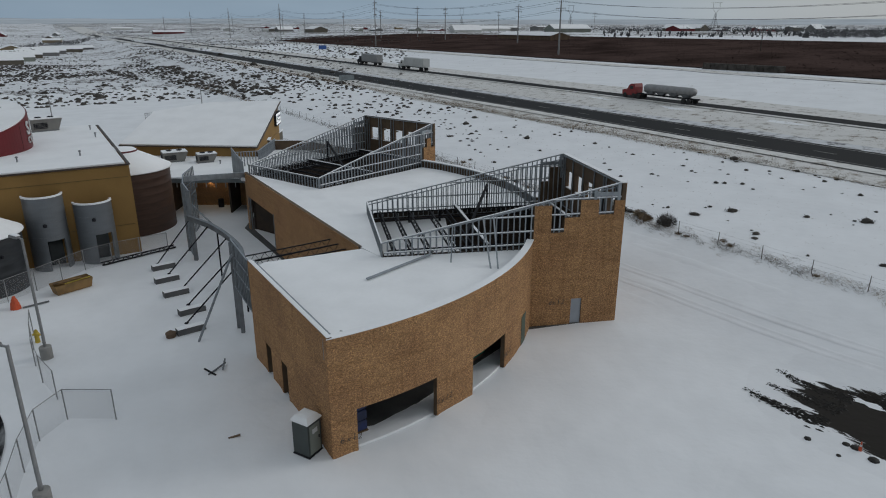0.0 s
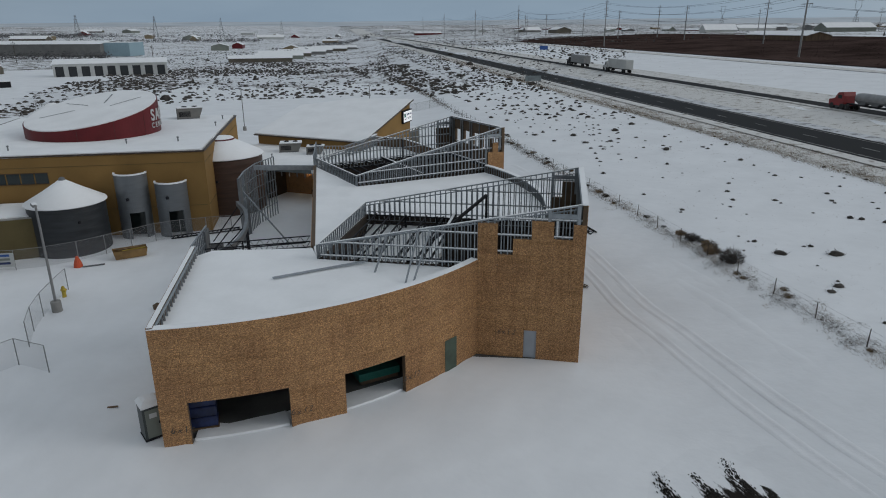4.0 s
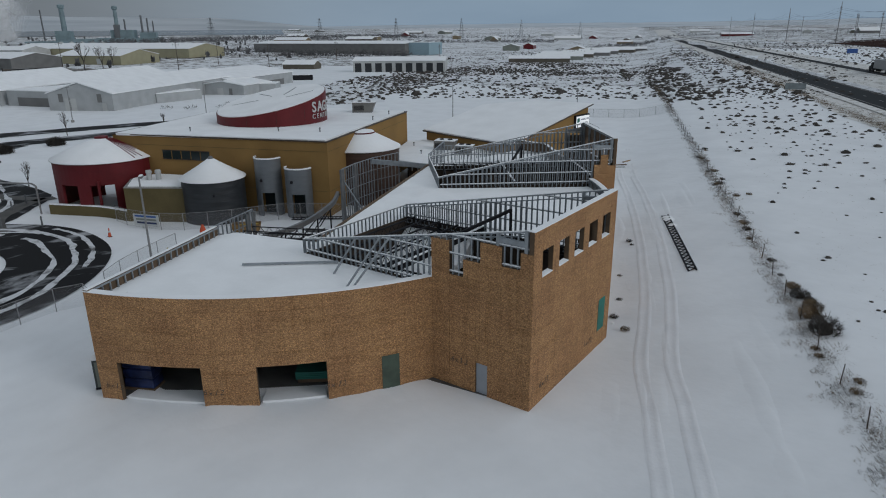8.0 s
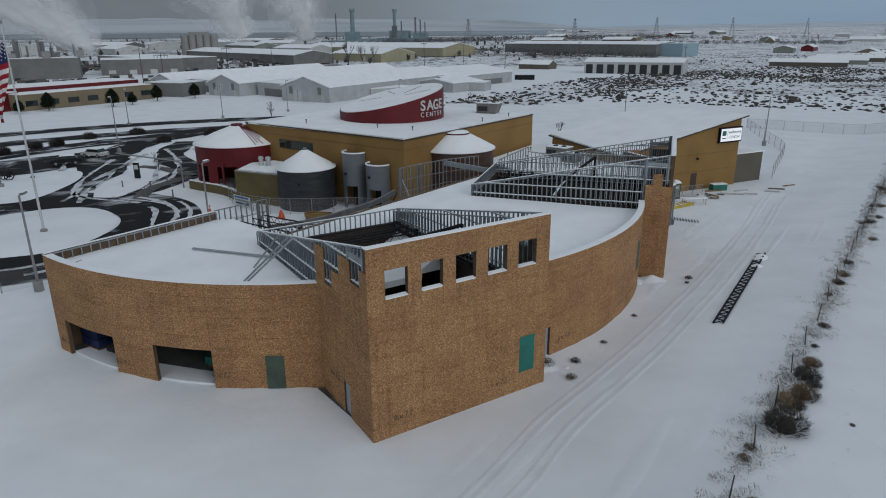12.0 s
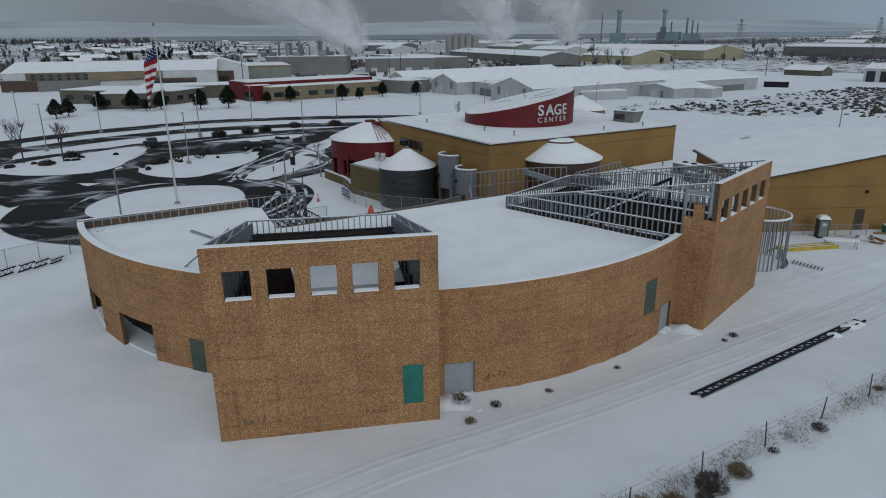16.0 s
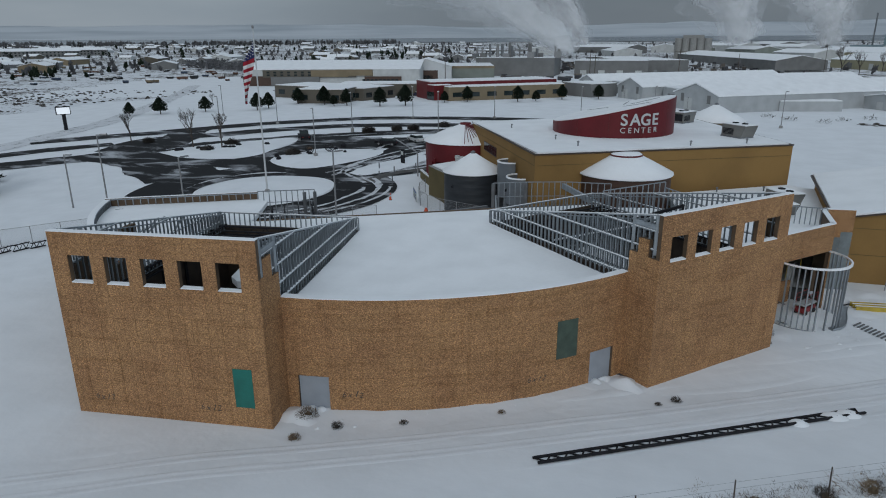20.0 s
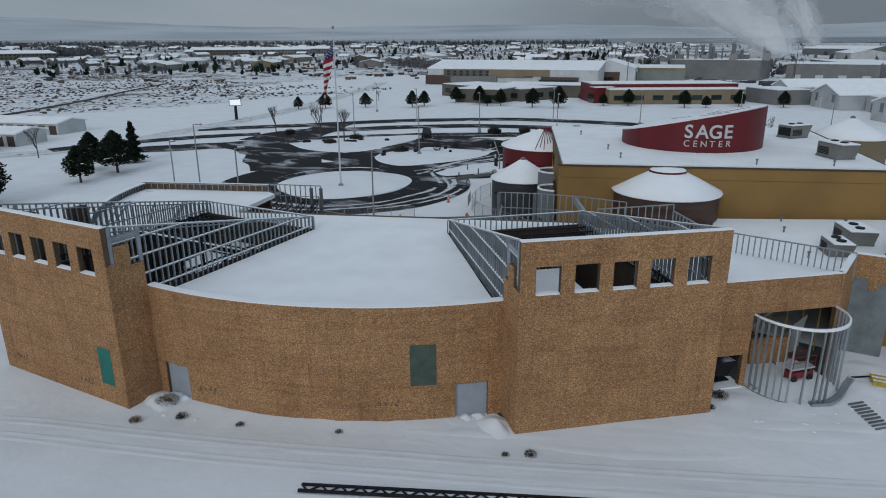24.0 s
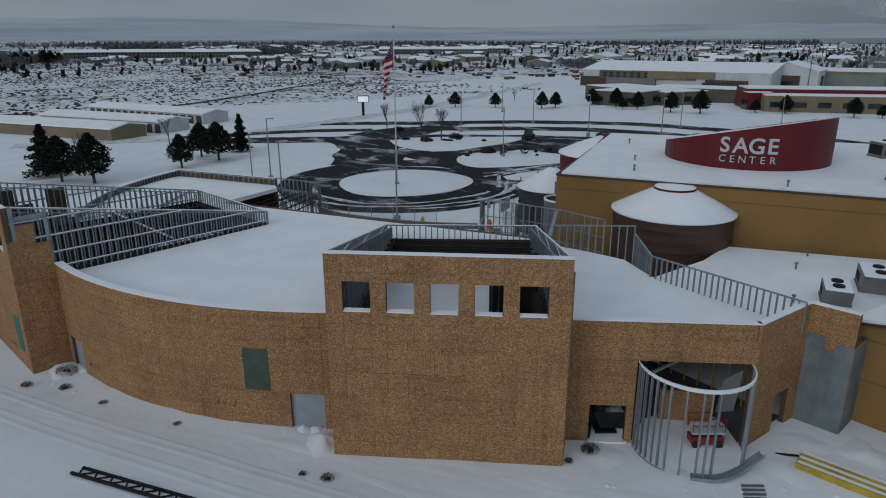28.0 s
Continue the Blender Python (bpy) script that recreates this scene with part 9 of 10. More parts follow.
for x, y, L, t in APTS:
    apartment_block((x, y), t, L, 20, 6.6, "long grey apartment block with a hipped snowy roof")
twig_band("far_woods", [(-134.8, -848.2), (-173.4, -841.3), (-219.7, -830.9)], 50, 17, 700, WOODS, "dark belt of bare trees behind the apartment blocks", 31)
twig_band("far_woods", [(60, -560), (-30, -610), (-110, -640)], 60, 7, 300, WOODS, "scrubby bare trees before the apartment blocks", 32)
twig_band("far_woods", [(-288.8, -784.3), (-324.2, -771.3), (-356.7, -757.9)], 40, 14, 260, WOODS, "dark clump of bare trees behind the apartment blocks", 33)
for k, (x, y, L, t, m) in enumerate(((-330, -395, 40, 40, TAN), (-365, -430, 30, 40, GREY_WALL), (-420, -470, 36, 20, TAN), (-300, -470, 34, 30, PALE), (-250, -420, 26, 35, GREYGREEN), (-470, -420, 40, 30, TAUPE), (-530, -380, 44, 20, PALE), (-390, -330, 30, 40, GREY_WALL), (-440, -300, 34, 40, PALE))):
    gable("yard_shed", "metal yard building with a snowy roof", (x, y), t, L, 18, 4.5, 6.5, m, group="yard sheds")
yard_cols = [material("yard_" + n, c, var=0.15) for n, c in (("rust", (0.12, 0.06, 0.04)), ("white", (0.4, 0.4, 0.4)), ("blue", (0.05, 0.07, 0.11)), ("tan", (0.17, 0.13, 0.08)), ("black", (0.03, 0.03, 0.03)))]
for k in range(120):
    a = radians(rt.uniform(216, 256))
    r = rt.uniform(400, 640)
    x, y = r * math.cos(a) + 10, r * math.sin(a) + 90
    z = land(x, y)
    t = thing("parked_trailer", "small parked trailer or junk vehicle dusted with snow", "trailer", (x, y, z), rt.uniform(0, 180), "yard vehicles")
    L, H = rt.uniform(2.5, 7), rt.uniform(1.0, 2.2)
    s = Solid()
    s.box(-L / 2, -1.1, 0.4, L / 2, 1.1, H, 0.1)
    s.make("body", yard_cols[k % 5], t)
    s = Solid()
    s.box(-L / 2 + 0.1, -1.0, H, L / 2 - 0.1, 1.0, H + 0.12)
    s.make("snow_cap", SNOW_ROOF, t)
    for x2 in (-L * 0.3, L * 0.3):
        s = Solid()
        s.tube((x2, -1.1, 0.4), (x2, 1.1, 0.4), 0.4, n=10)
        s.make("axle", RUBBER, t)


# woods, river and hills
twig_band("far_woods", [(-440, -330), (-400, -250), (-420, -200)], 60, 8, 700, WOODS, "belt of bare grey brushwood behind the school", 1)
twig_band("far_woods", [(-900, -1100), (-600, -1300), (-300, -1400), (-50, -1420)], 60, 14, 900, WOODS, "belt of bare woods beyond the town", 2)
twig_band("far_woods", [(-560, 300), (-700, 600), (-640, 900)], 50, 7, 700, WOODS, "belt of bare brushwood beyond the warehouses", 3)
twig_band("far_woods", [(-1000, 450), (-900, 800), (-800, 1300), (-500, 1900)], 120, 6, 700, WOODS, "belt of bare woods on the plain", 4)
twig_band("far_woods", [(50, -420), (-40, -640), (-10, -900)], 40, 10, 500, WOODS, "belt of bare trees by the far houses", 5)
twig_band("far_woods", [(230, 440), (420, 380), (680, 280)], 110, 4.5, 3600, WOODS, "dark belt of bare woods beyond the highway", 6)
twig_band("far_woods", [(200, 900), (420, 760), (800, 600)], 220, 7, 800, WOODS, "belt of bare trees on the far rise", 7)
twig_band("far_woods", [(-600, 1500), (-300, 1500), (100, 1300), (300, 1100)], 160, 4, 300, WOODS, "belt of bare trees on the plain", 8)
twig_band("far_woods", [(-1000, 330), (-1080, 560), (-980, 900)], 160, 9, 1000, WOODS, "dark belt of bare trees behind the warehouses", 10)
twig_band("far_woods", [(-330, 520), (-420, 700), (-520, 1000)], 40, 6, 400, WOODS, "dark farm trees on the plain", 9)


def far_ring(name, r0, r1, a0, a1, z0, height, mat, label, category, bumps=0.0, seed=0):
    v, f = [], []
    n, m = 120, 8
    for i in range(n + 1):
        a = radians(lerp(a0, a1, i / n))
        for k in range(m + 1):
            t = k / m
            r = lerp(r0, r1, t)
            edge = smooth01(i / n, 0.0, 0.08) * (1 - smooth01(i / n, 0.92, 1.0))
            z = land(-8 + r * math.cos(a), 58 + r * math.sin(a)) + z0 + height * smooth01(t, 0, 1) * edge * (0.8 + 1.5 * bumps * math.exp(-((math.degrees(a) - 259) / 15) ** 2) * (a1 > 280) + bumps * 0.7 * (noise.noise((i * 0.09, t * 1.5, seed)) + 0.5 * noise.noise((i * 0.3, t * 4, seed))))
            v.append((-8 + r * math.cos(a), 58 + r * math.sin(a), z))
    for i in range(n):
        for k in range(m):
            f.append((i * (m + 1) + k, (i + 1) * (m + 1) + k, (i + 1) * (m + 1) + k + 1, i * (m + 1) + k + 1))
    return tagged(raw(name, v, f, mat, None, "", True), label, category, kind="structure")


far_ring("river", 1750, 3000, 150, 262, 0.8, 0.0, WATER, "wide grey river beyond the town", "river")
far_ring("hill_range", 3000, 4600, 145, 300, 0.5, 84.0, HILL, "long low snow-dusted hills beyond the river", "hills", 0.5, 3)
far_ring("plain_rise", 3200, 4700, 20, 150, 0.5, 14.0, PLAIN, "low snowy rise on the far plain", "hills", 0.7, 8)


# steam from the plants: each plume is three lumpy skins, one within another, thin outside and dense inside
def steam_material(name, thin, dense):
    m = bpy.data.materials.new(name)
    m.use_nodes = True
    n, l = m.node_tree.nodes, m.node_tree.links
    b = n["Principled BSDF"]
    b.inputs["Base Color"].default_value = (0.74, 0.75, 0.76, 1)
    b.inputs["Roughness"].default_value, b.inputs["Specular IOR Level"].default_value = 1.0, 0.0
    tx, geo, mr = n.new("ShaderNodeTexNoise"), n.new("ShaderNodeNewGeometry"), n.new("ShaderNodeMapRange")
    tx.inputs["Scale"].default_value, tx.inputs["Detail"].default_value = 0.03, 1.5
    l.new(geo.outputs["Position"], tx.inputs["Vector"])
    mr.inputs["From Min"].default_value, mr.inputs["From Max"].default_value = 0.34, 0.66
    mr.inputs["To Min"].default_value, mr.inputs["To Max"].default_value = thin, dense
    l.new(tx.outputs["Fac"], mr.inputs["Value"])
    tr, mx = n.new("ShaderNodeBsdfTransparent"), n.new("ShaderNodeMixShader")
    l.new(mr.outputs["Result"], mx.inputs["Fac"])
    l.new(tr.outputs["BSDF"], mx.inputs[1])
    l.new(b.outputs["BSDF"], mx.inputs[2])
    l.new(mx.outputs["Shader"], n["Material Output"].inputs["Surface"])
    return m


STEAM = [steam_material("steam_veil", 0.03, 0.15), steam_material("steam_body", 0.12, 0.36), steam_material("steam_core", 0.22, 0.66)]


def plume(at, drift, height, r0, r1, seed, z0=12.0):
    p = thing("steam_plume", "soft white steam drifting from a plant stack", "steam", (*at, land(*at)))
    n, m = 40, 32
    for k, (grow, mat, what) in enumerate(((1.35, STEAM[0], "thin outer veil of steam"), (1.0, STEAM[1], "billowing steam"), (0.66, STEAM[2], "dense core of steam"))):
        v, f = [], []
        for i in range(n + 1):
            t = i / n
            c = Vector((drift[0] * t ** 1.3, drift[1] * t ** 1.3, z0 + height * t))
            r = grow * lerp(r0, r1, t ** 0.75) * (0.25 if i in (0, n) else 1.0)
            for q in range(m):
                a = 2 * math.pi * q / m
                w = Vector((math.cos(a), math.sin(a), 0.35 * math.sin(a)))
                g = c * (1.5 / r1) + w * 0.8
                lump = 1 + 0.45 * noise.noise(g + Vector((seed, k, 0))) + 0.28 * noise.noise(g * 2.3 + Vector((0, seed, k))) + 0.16 * noise.noise(g * 5.0 + Vector((k, 0, seed)))
                v.append(c + w * r * lump)
        for i in range(n):
            for q in range(m):
                h = (q + 1) % m
                f.append((i * m + q, i * m + h, (i + 1) * m + h, (i + 1) * m + q))
        ob = raw("puff", v, f, mat, p, what, True)
        ob.visible_shadow = False


plume((-415.0, -12.0), (12, -115), 72, 4, 36, 1)
plume((-830.0, 110.0), (15, -70), 110, 12, 42, 2)
plume((-1090.0, 240.0), (0, -50), 130, 12, 48, 3, 4.0)
plume((-760.0, -60.0), (10, -60), 80, 4, 20, 4)


# garden trees and hedges between the houses
def garden_trees(name, n, a0, a1, r0, r1, h0, h1, mat, label, seed):
    rnd = random.Random(seed)
    v, f = [], []
    for _ in range(n):
        a, r = radians(rnd.uniform(a0, a1)), r0 + (r1 - r0) * rnd.random() ** 1.2
        x, y = -8 + r * math.cos(a), 58 + r * math.sin(a)
        if noise.noise((x * 0.006, y * 0.006, seed)) < rnd.uniform(-0.4, 0.2):
            continue
        h = rnd.uniform(h0, h1)
        z = land(x, y)
        for _ in range(9):
            q, w, b = rnd.uniform(0, 6.28), h * rnd.uniform(0.15, 0.35), h * rnd.uniform(0.0, 0.6)
            k = len(v)
            v += [(x + w * math.cos(q), y + w * math.sin(q), z + b), (x - w * math.cos(q), y - w * math.sin(q), z + b * 0.7), (x + rnd.uniform(-w, w), y + rnd.uniform(-w, w), z + b + h * rnd.uniform(0.2, 0.5))]
            f.append((k, k + 1, k + 2))
    return tagged(raw(name, v, f, mat), label, "woods", kind="stuff")


garden_trees("garden_trees", 1700, 200, 270, 480, 1650, 2.0, 8.0, WOODS, "bare dark trees and hedges between the town houses", 21)
garden_trees("garden_evergreens", 500, 200, 272, 440, 1500, 4.0, 9.0, NEEDLE, "dark evergreens between the town houses", 22)
garden_trees("shore_woods", 1500, 205, 268, 1560, 1740, 5.0, 13.0, WOODS, "dark line of trees along the river shore", 23)
garden_trees("plain_brush", 3600, 60, 150, 420, 2600, 0.5, 1.8, WOODS, "dark brush and trees scattered over the plain", 24)
garden_trees("plain_brush", 1800, 20, 75, 420, 1500, 1.2, 4.5, WOODS, "dark brush and trees on the rise beyond the highway", 25)
garden_trees("plant_brush", 900, 150, 205, 420, 1500, 2.0, 8.0, WOODS, "bare dark trees between the plants", 26)

for k, (x, y, h) in enumerate(((-27.0, -640.0, 14), (-33.0, -600.0, 15), (-46.0, -598.0, 17), (-52.0, -606.0, 16), (-10.0, -560.0, 13), (-62.0, -640.0, 13))):
    copy_thing(tree_src[2], pose(x, y, land(x, y), 0, 0, 60 * k) @ Matrix.Diagonal((*[h / 8.0] * 3, 1)))

# ---- the wire fence, sagebrush and highway ----
rf = random.Random(5)
FENCE_N = (0.849, 0.528)
def fence_at(t):
    """A point t metres along the wire fence."""
    x, y = 49.3 * FENCE_N[0] - t * FENCE_N[1], 49.3 * FENCE_N[1] + t * FENCE_N[0]
    return x, y


wire_fence = thing("wire_fence", "old wire fence on thin dark wooden posts", "fence")
for k in range(-14, 62):
    t = k * 4.2
    x, y = fence_at(t)
    z = land(x, y)
    s = Solid()
    lean = rf.uniform(-0.08, 0.08)
    s.tube((x, y, z - 0.2), (x + lean, y + lean, z + 1.2), 0.036, 0.028, 5)
    s.make("post", POLE_WOOD, wire_fence)
for h in (0.5, 0.85, 1.15):
    s = Solid()
    for k in range(-14, 61):
        a, b = fence_at(k * 4.2), fence_at((k + 1) * 4.2)
        s.tube((*a, land(*a) + h), (*b, land(*b) + h), 0.005, 0.005, 3, False)
    s.make("wire", STEEL_GREY, wire_fence)
for k in range(64):
    t = rf.uniform(-50, 110)
    if noise.noise((t * 0.12, 2.0, 0)) < -0.05 and k % 3:
        continue
    x, y = fence_at(t)
    side = rf.uniform(-0.3, 1.3)
    x, y = x + side, y + 0.6 * side + rf.uniform(-0.4, 0.4)
    r = rf.uniform(0.2, 0.45) if k % 13 or t < 36 else rf.uniform(0.45, 0.65)
    if t < 36:
        r *= 0.75
    shrub((x, y), r, r * rf.uniform(0.8, 1.2), 400 + k, rf.choice(("brown sagebrush tangled at the wire fence", "dry tumbleweed caught in the wire fence")), GRASS if t < 36 else rf.choice((SAGE, SAGE, GRASS)), 70)
for k, (x, y, r, h, mat, what) in enumerate(((21.5, 60.4, 0.85, 1.35, SAGE, "large dark sagebrush at the wire fence"), (20.0, 62.3, 0.6, 0.9, GRASS, "round brown tumbleweed at the wire fence"), (19.8, 63.5, 0.6, 0.85, GRASS, "round brown tumbleweed at the wire fence"), (18.4, 65.3, 0.6, 0.8, SAGE, "low brown brush at the wire fence"), (19.2, 64.8, 0.35, 0.4, SAGE, "low brown brush at the wire fence"), (17.4, 66.8, 0.45, 0.5, GRASS, "thin dry brush at the wire fence"))):
    shrub((x, y), r, h, 350 + k, what, mat, 150)
for k, (x, y, r) in enumerate(((8.6, 55.3, 0.55), (8.9, 57.3, 0.3), (7.4, 60.4, 0.22), (4.6, 64.9, 0.2), (0.2, 73.6, 0.28), (1.0, 72.7, 0.18), (10.7, 55.9, 0.3), (-11.2, 78.9, 0.42), (-9.75, 78.9, 0.2), (3.8, 92.0, 0.3))):
    shrub((x, y), r, r * 1.1, 300 + k, "dry brown tumbleweed resting on the snow", GRASS if k % 3 == 0 else SAGE, 80, "tumbleweed")


def brush(name, n, where, label, rmin, rmax, blades, mat, seed, mound=True, thick=0.2):
    rnd = random.Random(seed)
    v, f = [], []
    made = 0
    while made < n:
        x, y = where(rnd)
        if noise.noise((x * 0.018, y * 0.018, seed)) + 0.35 * noise.noise((x * 0.07, y * 0.07, seed)) < rnd.uniform(-0.5, 0.35):
            continue
        r = rnd.uniform(rmin, rmax)
        if mat is SAGE and mound:
            mound_geometry(v, f, (x, y, land(x, y)), r, r * rnd.uniform(0.4, 0.8), rnd, blades)
        else:
            shrub_geometry(v, f, (x, y, land(x, y)), r, r * rnd.uniform(0.6, 1.1), rnd, blades, thick)
        made += 1
    return tagged(raw(name, v, f, mat), label, "sagebrush", kind="stuff")


fence_line = lambda r: (lambda q, o, p: (q[0] + o, q[1] + p))(fence_at(r.uniform(-60, 250)), r.gauss(0, 0.5), r.gauss(0, 0.5))
along = lambda s0, s1, t0, t1: (lambda r: line_at(r.uniform(s0, s1), r.uniform(t0, t1)))
box_of = lambda x0, x1, y0, y1: (lambda r: (r.uniform(x0, x1), r.uniform(y0, y1)))
brush("dry_grass", 1500, fence_line, "scruffy brown grass and twigs along the wire fence", 0.15, 0.55, 40, GRASS, 41, thick=0.06)
brush("sagebrush", 520, fence_line, "dark brush tangled along the wire fence", 0.15, 0.45, 60, SAGE, 42, False, 0.07)
brush("sagebrush", 300, along(51, 79, -60, 140), "scattered dark sagebrush poking through snow", 0.1, 0.34, 26, SAGE, 1)
brush("sagebrush", 44, along(51, 79, -60, 140), "larger dark sagebrush mounds standing in the snow", 0.32, 0.6, 60, SAGE, 51)
brush("sagebrush", 700, lambda r: (lambda q, o, p: (q[0] + o, q[1] + p))(fence_at(r.uniform(-5, 150)), r.gauss(0, 0.3), r.gauss(0, 0.3)), "low dark scrub under the wire fence", 0.12, 0.34, 34, SAGE, 52, False, 0.08)
brush("sagebrush", 1300, lambda r: (lambda q, o, p: (q[0] + o, q[1] + p))(fence_at(r.uniform(20, 260)), r.gauss(0, 0.4), r.gauss(0, 0.4)), "continuous dark scrub under the wire fence", 0.15, 0.45, 22, SAGE, 64, False, 0.1)
brush("sagebrush", 320, along(77.4, 80.2, -60, 170), "dark brown scrub beside the highway", 0.3, 0.6, 34, SAGE, 53, False, 0.08)
brush("sagebrush", 1000, along(50, 79, 120, 600), "scattered dark sagebrush poking through snow", 0.2, 0.6, 4, SAGE, 2)
brush("dry_grass", 2400, along(51, 79, -60, 160), "thin dry grass tufts poking through the snow", 0.06, 0.2, 10, GRASS, 17, thick=0.12)
brush("dry_grass", 2600, along(77.4, 79.4, -80, 260), "band of tall pale dry grass beside the highway", 0.35, 0.8, 16, GRASS, 43, thick=0.06)
brush("dry_grass", 4200, along(77, 83, -80, 400), "pale dry grass tufts along the verge", 0.25, 0.65, 16, GRASS, 3)
brush("dry_grass", 1500, along(98, 108, -80, 300), "pale dry grass and brush on the median", 0.2, 0.5, 9, GRASS, 4)
brush("dry_grass", 500, along(121, 160, -80, 400), "sparse dry grass beyond the highway", 0.2, 0.45, 8, GRASS, 14)
def north_field(r):
    a, d = radians(r.uniform(92, 142)), 150 + 520 * r.random() ** 1.3
    return -8 + d * math.cos(a), 58 + d * math.sin(a)
brush("sagebrush", 4200, north_field, "wide rough field of dark sagebrush in snow", 0.25, 0.8, 3, SAGE, 61)
brush("sagebrush", 90, north_field, "larger dark sagebrush clumps in the rough field", 0.9, 1.9, 30, SAGE, 62)
def west_field(r):
    while True:
        x, y = r.uniform(-300, -40), r.uniform(105, 420)
        if inside(WEST_BRUSH, x, y):
            return x, y
brush("sagebrush", 3300, west_field, "dense field of dark sagebrush in snow", 0.3, 0.85, 4, SAGE, 5)
brush("sagebrush", 5200, box_of(-200, 70, -520, -118), "open field of dark sagebrush in snow", 0.25, 0.8, 3, SAGE, 7)
brush("sagebrush", 1200, box_of(-140, 120, -1000, -460), "far field of dark sagebrush in snow", 0.6, 1.2, 2, SAGE, 8)
ditch = spline([(60, -150), (5, -127), (-30, -120), (-75, -160), (-120, -214), (-170, -270)], 6)
tagged(drape("ditch", ditch, 3.0, DIRT, lift=0.12, step=4, edge=1.2, seed=77), "dark open ditch across the snowy field", "ditch", kind="structure")

# bare orchard beyond the highway
def orchard():
    rnd = random.Random(9)
    v, f = [], []
    for _ in range(30000):
        s = rnd.uniform(176, 330)
        t = rnd.uniform(-150, 640)
        lo = 176 + 0.03 * max(0, t)
        if s < lo or (t > 380 and s > 330 - 0.25 * (t - 380)):
            continue
        x, y = line_at(s, t)
        z = land(x, y)
        h = rnd.uniform(0.2, 0.5)
        w = rnd.uniform(0.3, 0.9)
        a = rnd.uniform(0, 3.14)
        k = len(v)
        v += [(x + w * math.cos(a), y + w * math.sin(a), z), (x - w * math.cos(a), y - w * math.sin(a), z), (x + rnd.uniform(-1, 1), y + rnd.uniform(-1, 1), z + h)]
        f.append((k, k + 1, k + 2))
    return tagged(raw("orchard_rows", v, f, ORCHARD), "dense dark reddish bare stems beyond the highway", "orchard", kind="stuff")


strip("orchard_floor", 177, 330, ORCHARD, "dark reddish orchard floor", "orchard", 0.25, -200, 620, 6.0, 31)
orchard()
strip("field_track", 166, 172, SNOW_DIRTY, "trampled brown field track beyond the highway", "track", 0.12, -200, 900, 3.0, 33)

# highway furniture
def monopole(at, h, arms, label):
    p = thing("power_pole", label, "power pole", (*at, land(*at)), math.degrees(math.atan2(NX, -NY)) + 90, "power poles")
    s = Solid()
    s.tube((0, 0, -0.3), (0, 0, h), 0.42 if h > 20 else 0.22, 0.2 if h > 20 else 0.12, 8)
    s.make("mast", POLE_WOOD if h < 20 else POLE_METAL, p)
    for z in arms:
        s = Solid()
        s.beam((0, -3.0, z), (0, 3.0, z), 0.2, 0.2)
        s.make("crossarm", POLE_WOOD, p)
        for y in (-2.8, -1.4, 1.4, 2.8):
            s = Solid()
            s.tube((0, y, z - 0.9), (0, y, z), 0.07, n=6)
            s.make("insulator", STEEL_GREY, p)
    return p


line_poles = [(49.3, 293.3), (-43.5, 436.3), (-140.0, 590.0), (-229.0, 736.0), (-330.0, 900.0), (-430.0, 1060.0), (150.0, 140.0), (240.0, -10.0)]
for k, q in enumerate(line_poles):
    monopole(q, 30.0, (26.0, 22.5, 19.0), "tall steel power pole with three crossarms")
for x, y, h in ((-21.9, 569.8, 24.0), (-205.0, 863.7, 23.5), (125.9, 271.7, 8.5), (-300.0, 980.0, 24.0), (60.0, 760.0, 22.0), (150.0, 690.0, 20.0)):
    monopole((x, y), h, (h - 1.2,) if h < 10 else (h - 1.5, h - 4.5), "wooden power pole with crossarms")
for k in range(6):
    q = line_at(245 + 6 * (k % 2), 330 + 95 * k)
    monopole(q, 22.0, (20.5, 18.0), "tall wooden power pole with crossarms")
wires = thing("power_wires", "thin dark sagging power lines between tall poles", "power lines")
order = [line_poles[i] for i in (7, 6, 0, 1, 2, 3, 4, 5)]
for z in (25.2, 21.7, 18.2):
    for o in (-2.8, 2.8):
        s = Solid()
        for a, b in zip(order, order[1:]):
            A = Vector((a[0] + o * NX, a[1] + o * NY, land(*a) + z))
            B = Vector((b[0] + o * NX, b[1] + o * NY, land(*b) + z))
            prev = A
            for i in range(1, 13):
                t = i / 12
                q = A.lerp(B, t) - Vector((0, 0, 4.5 * 4 * t * (1 - t)))
                s.tube(prev, q, 0.05, 0.05, 3, False)
                prev = q
        s.make("wire", STEEL_DK, wires)


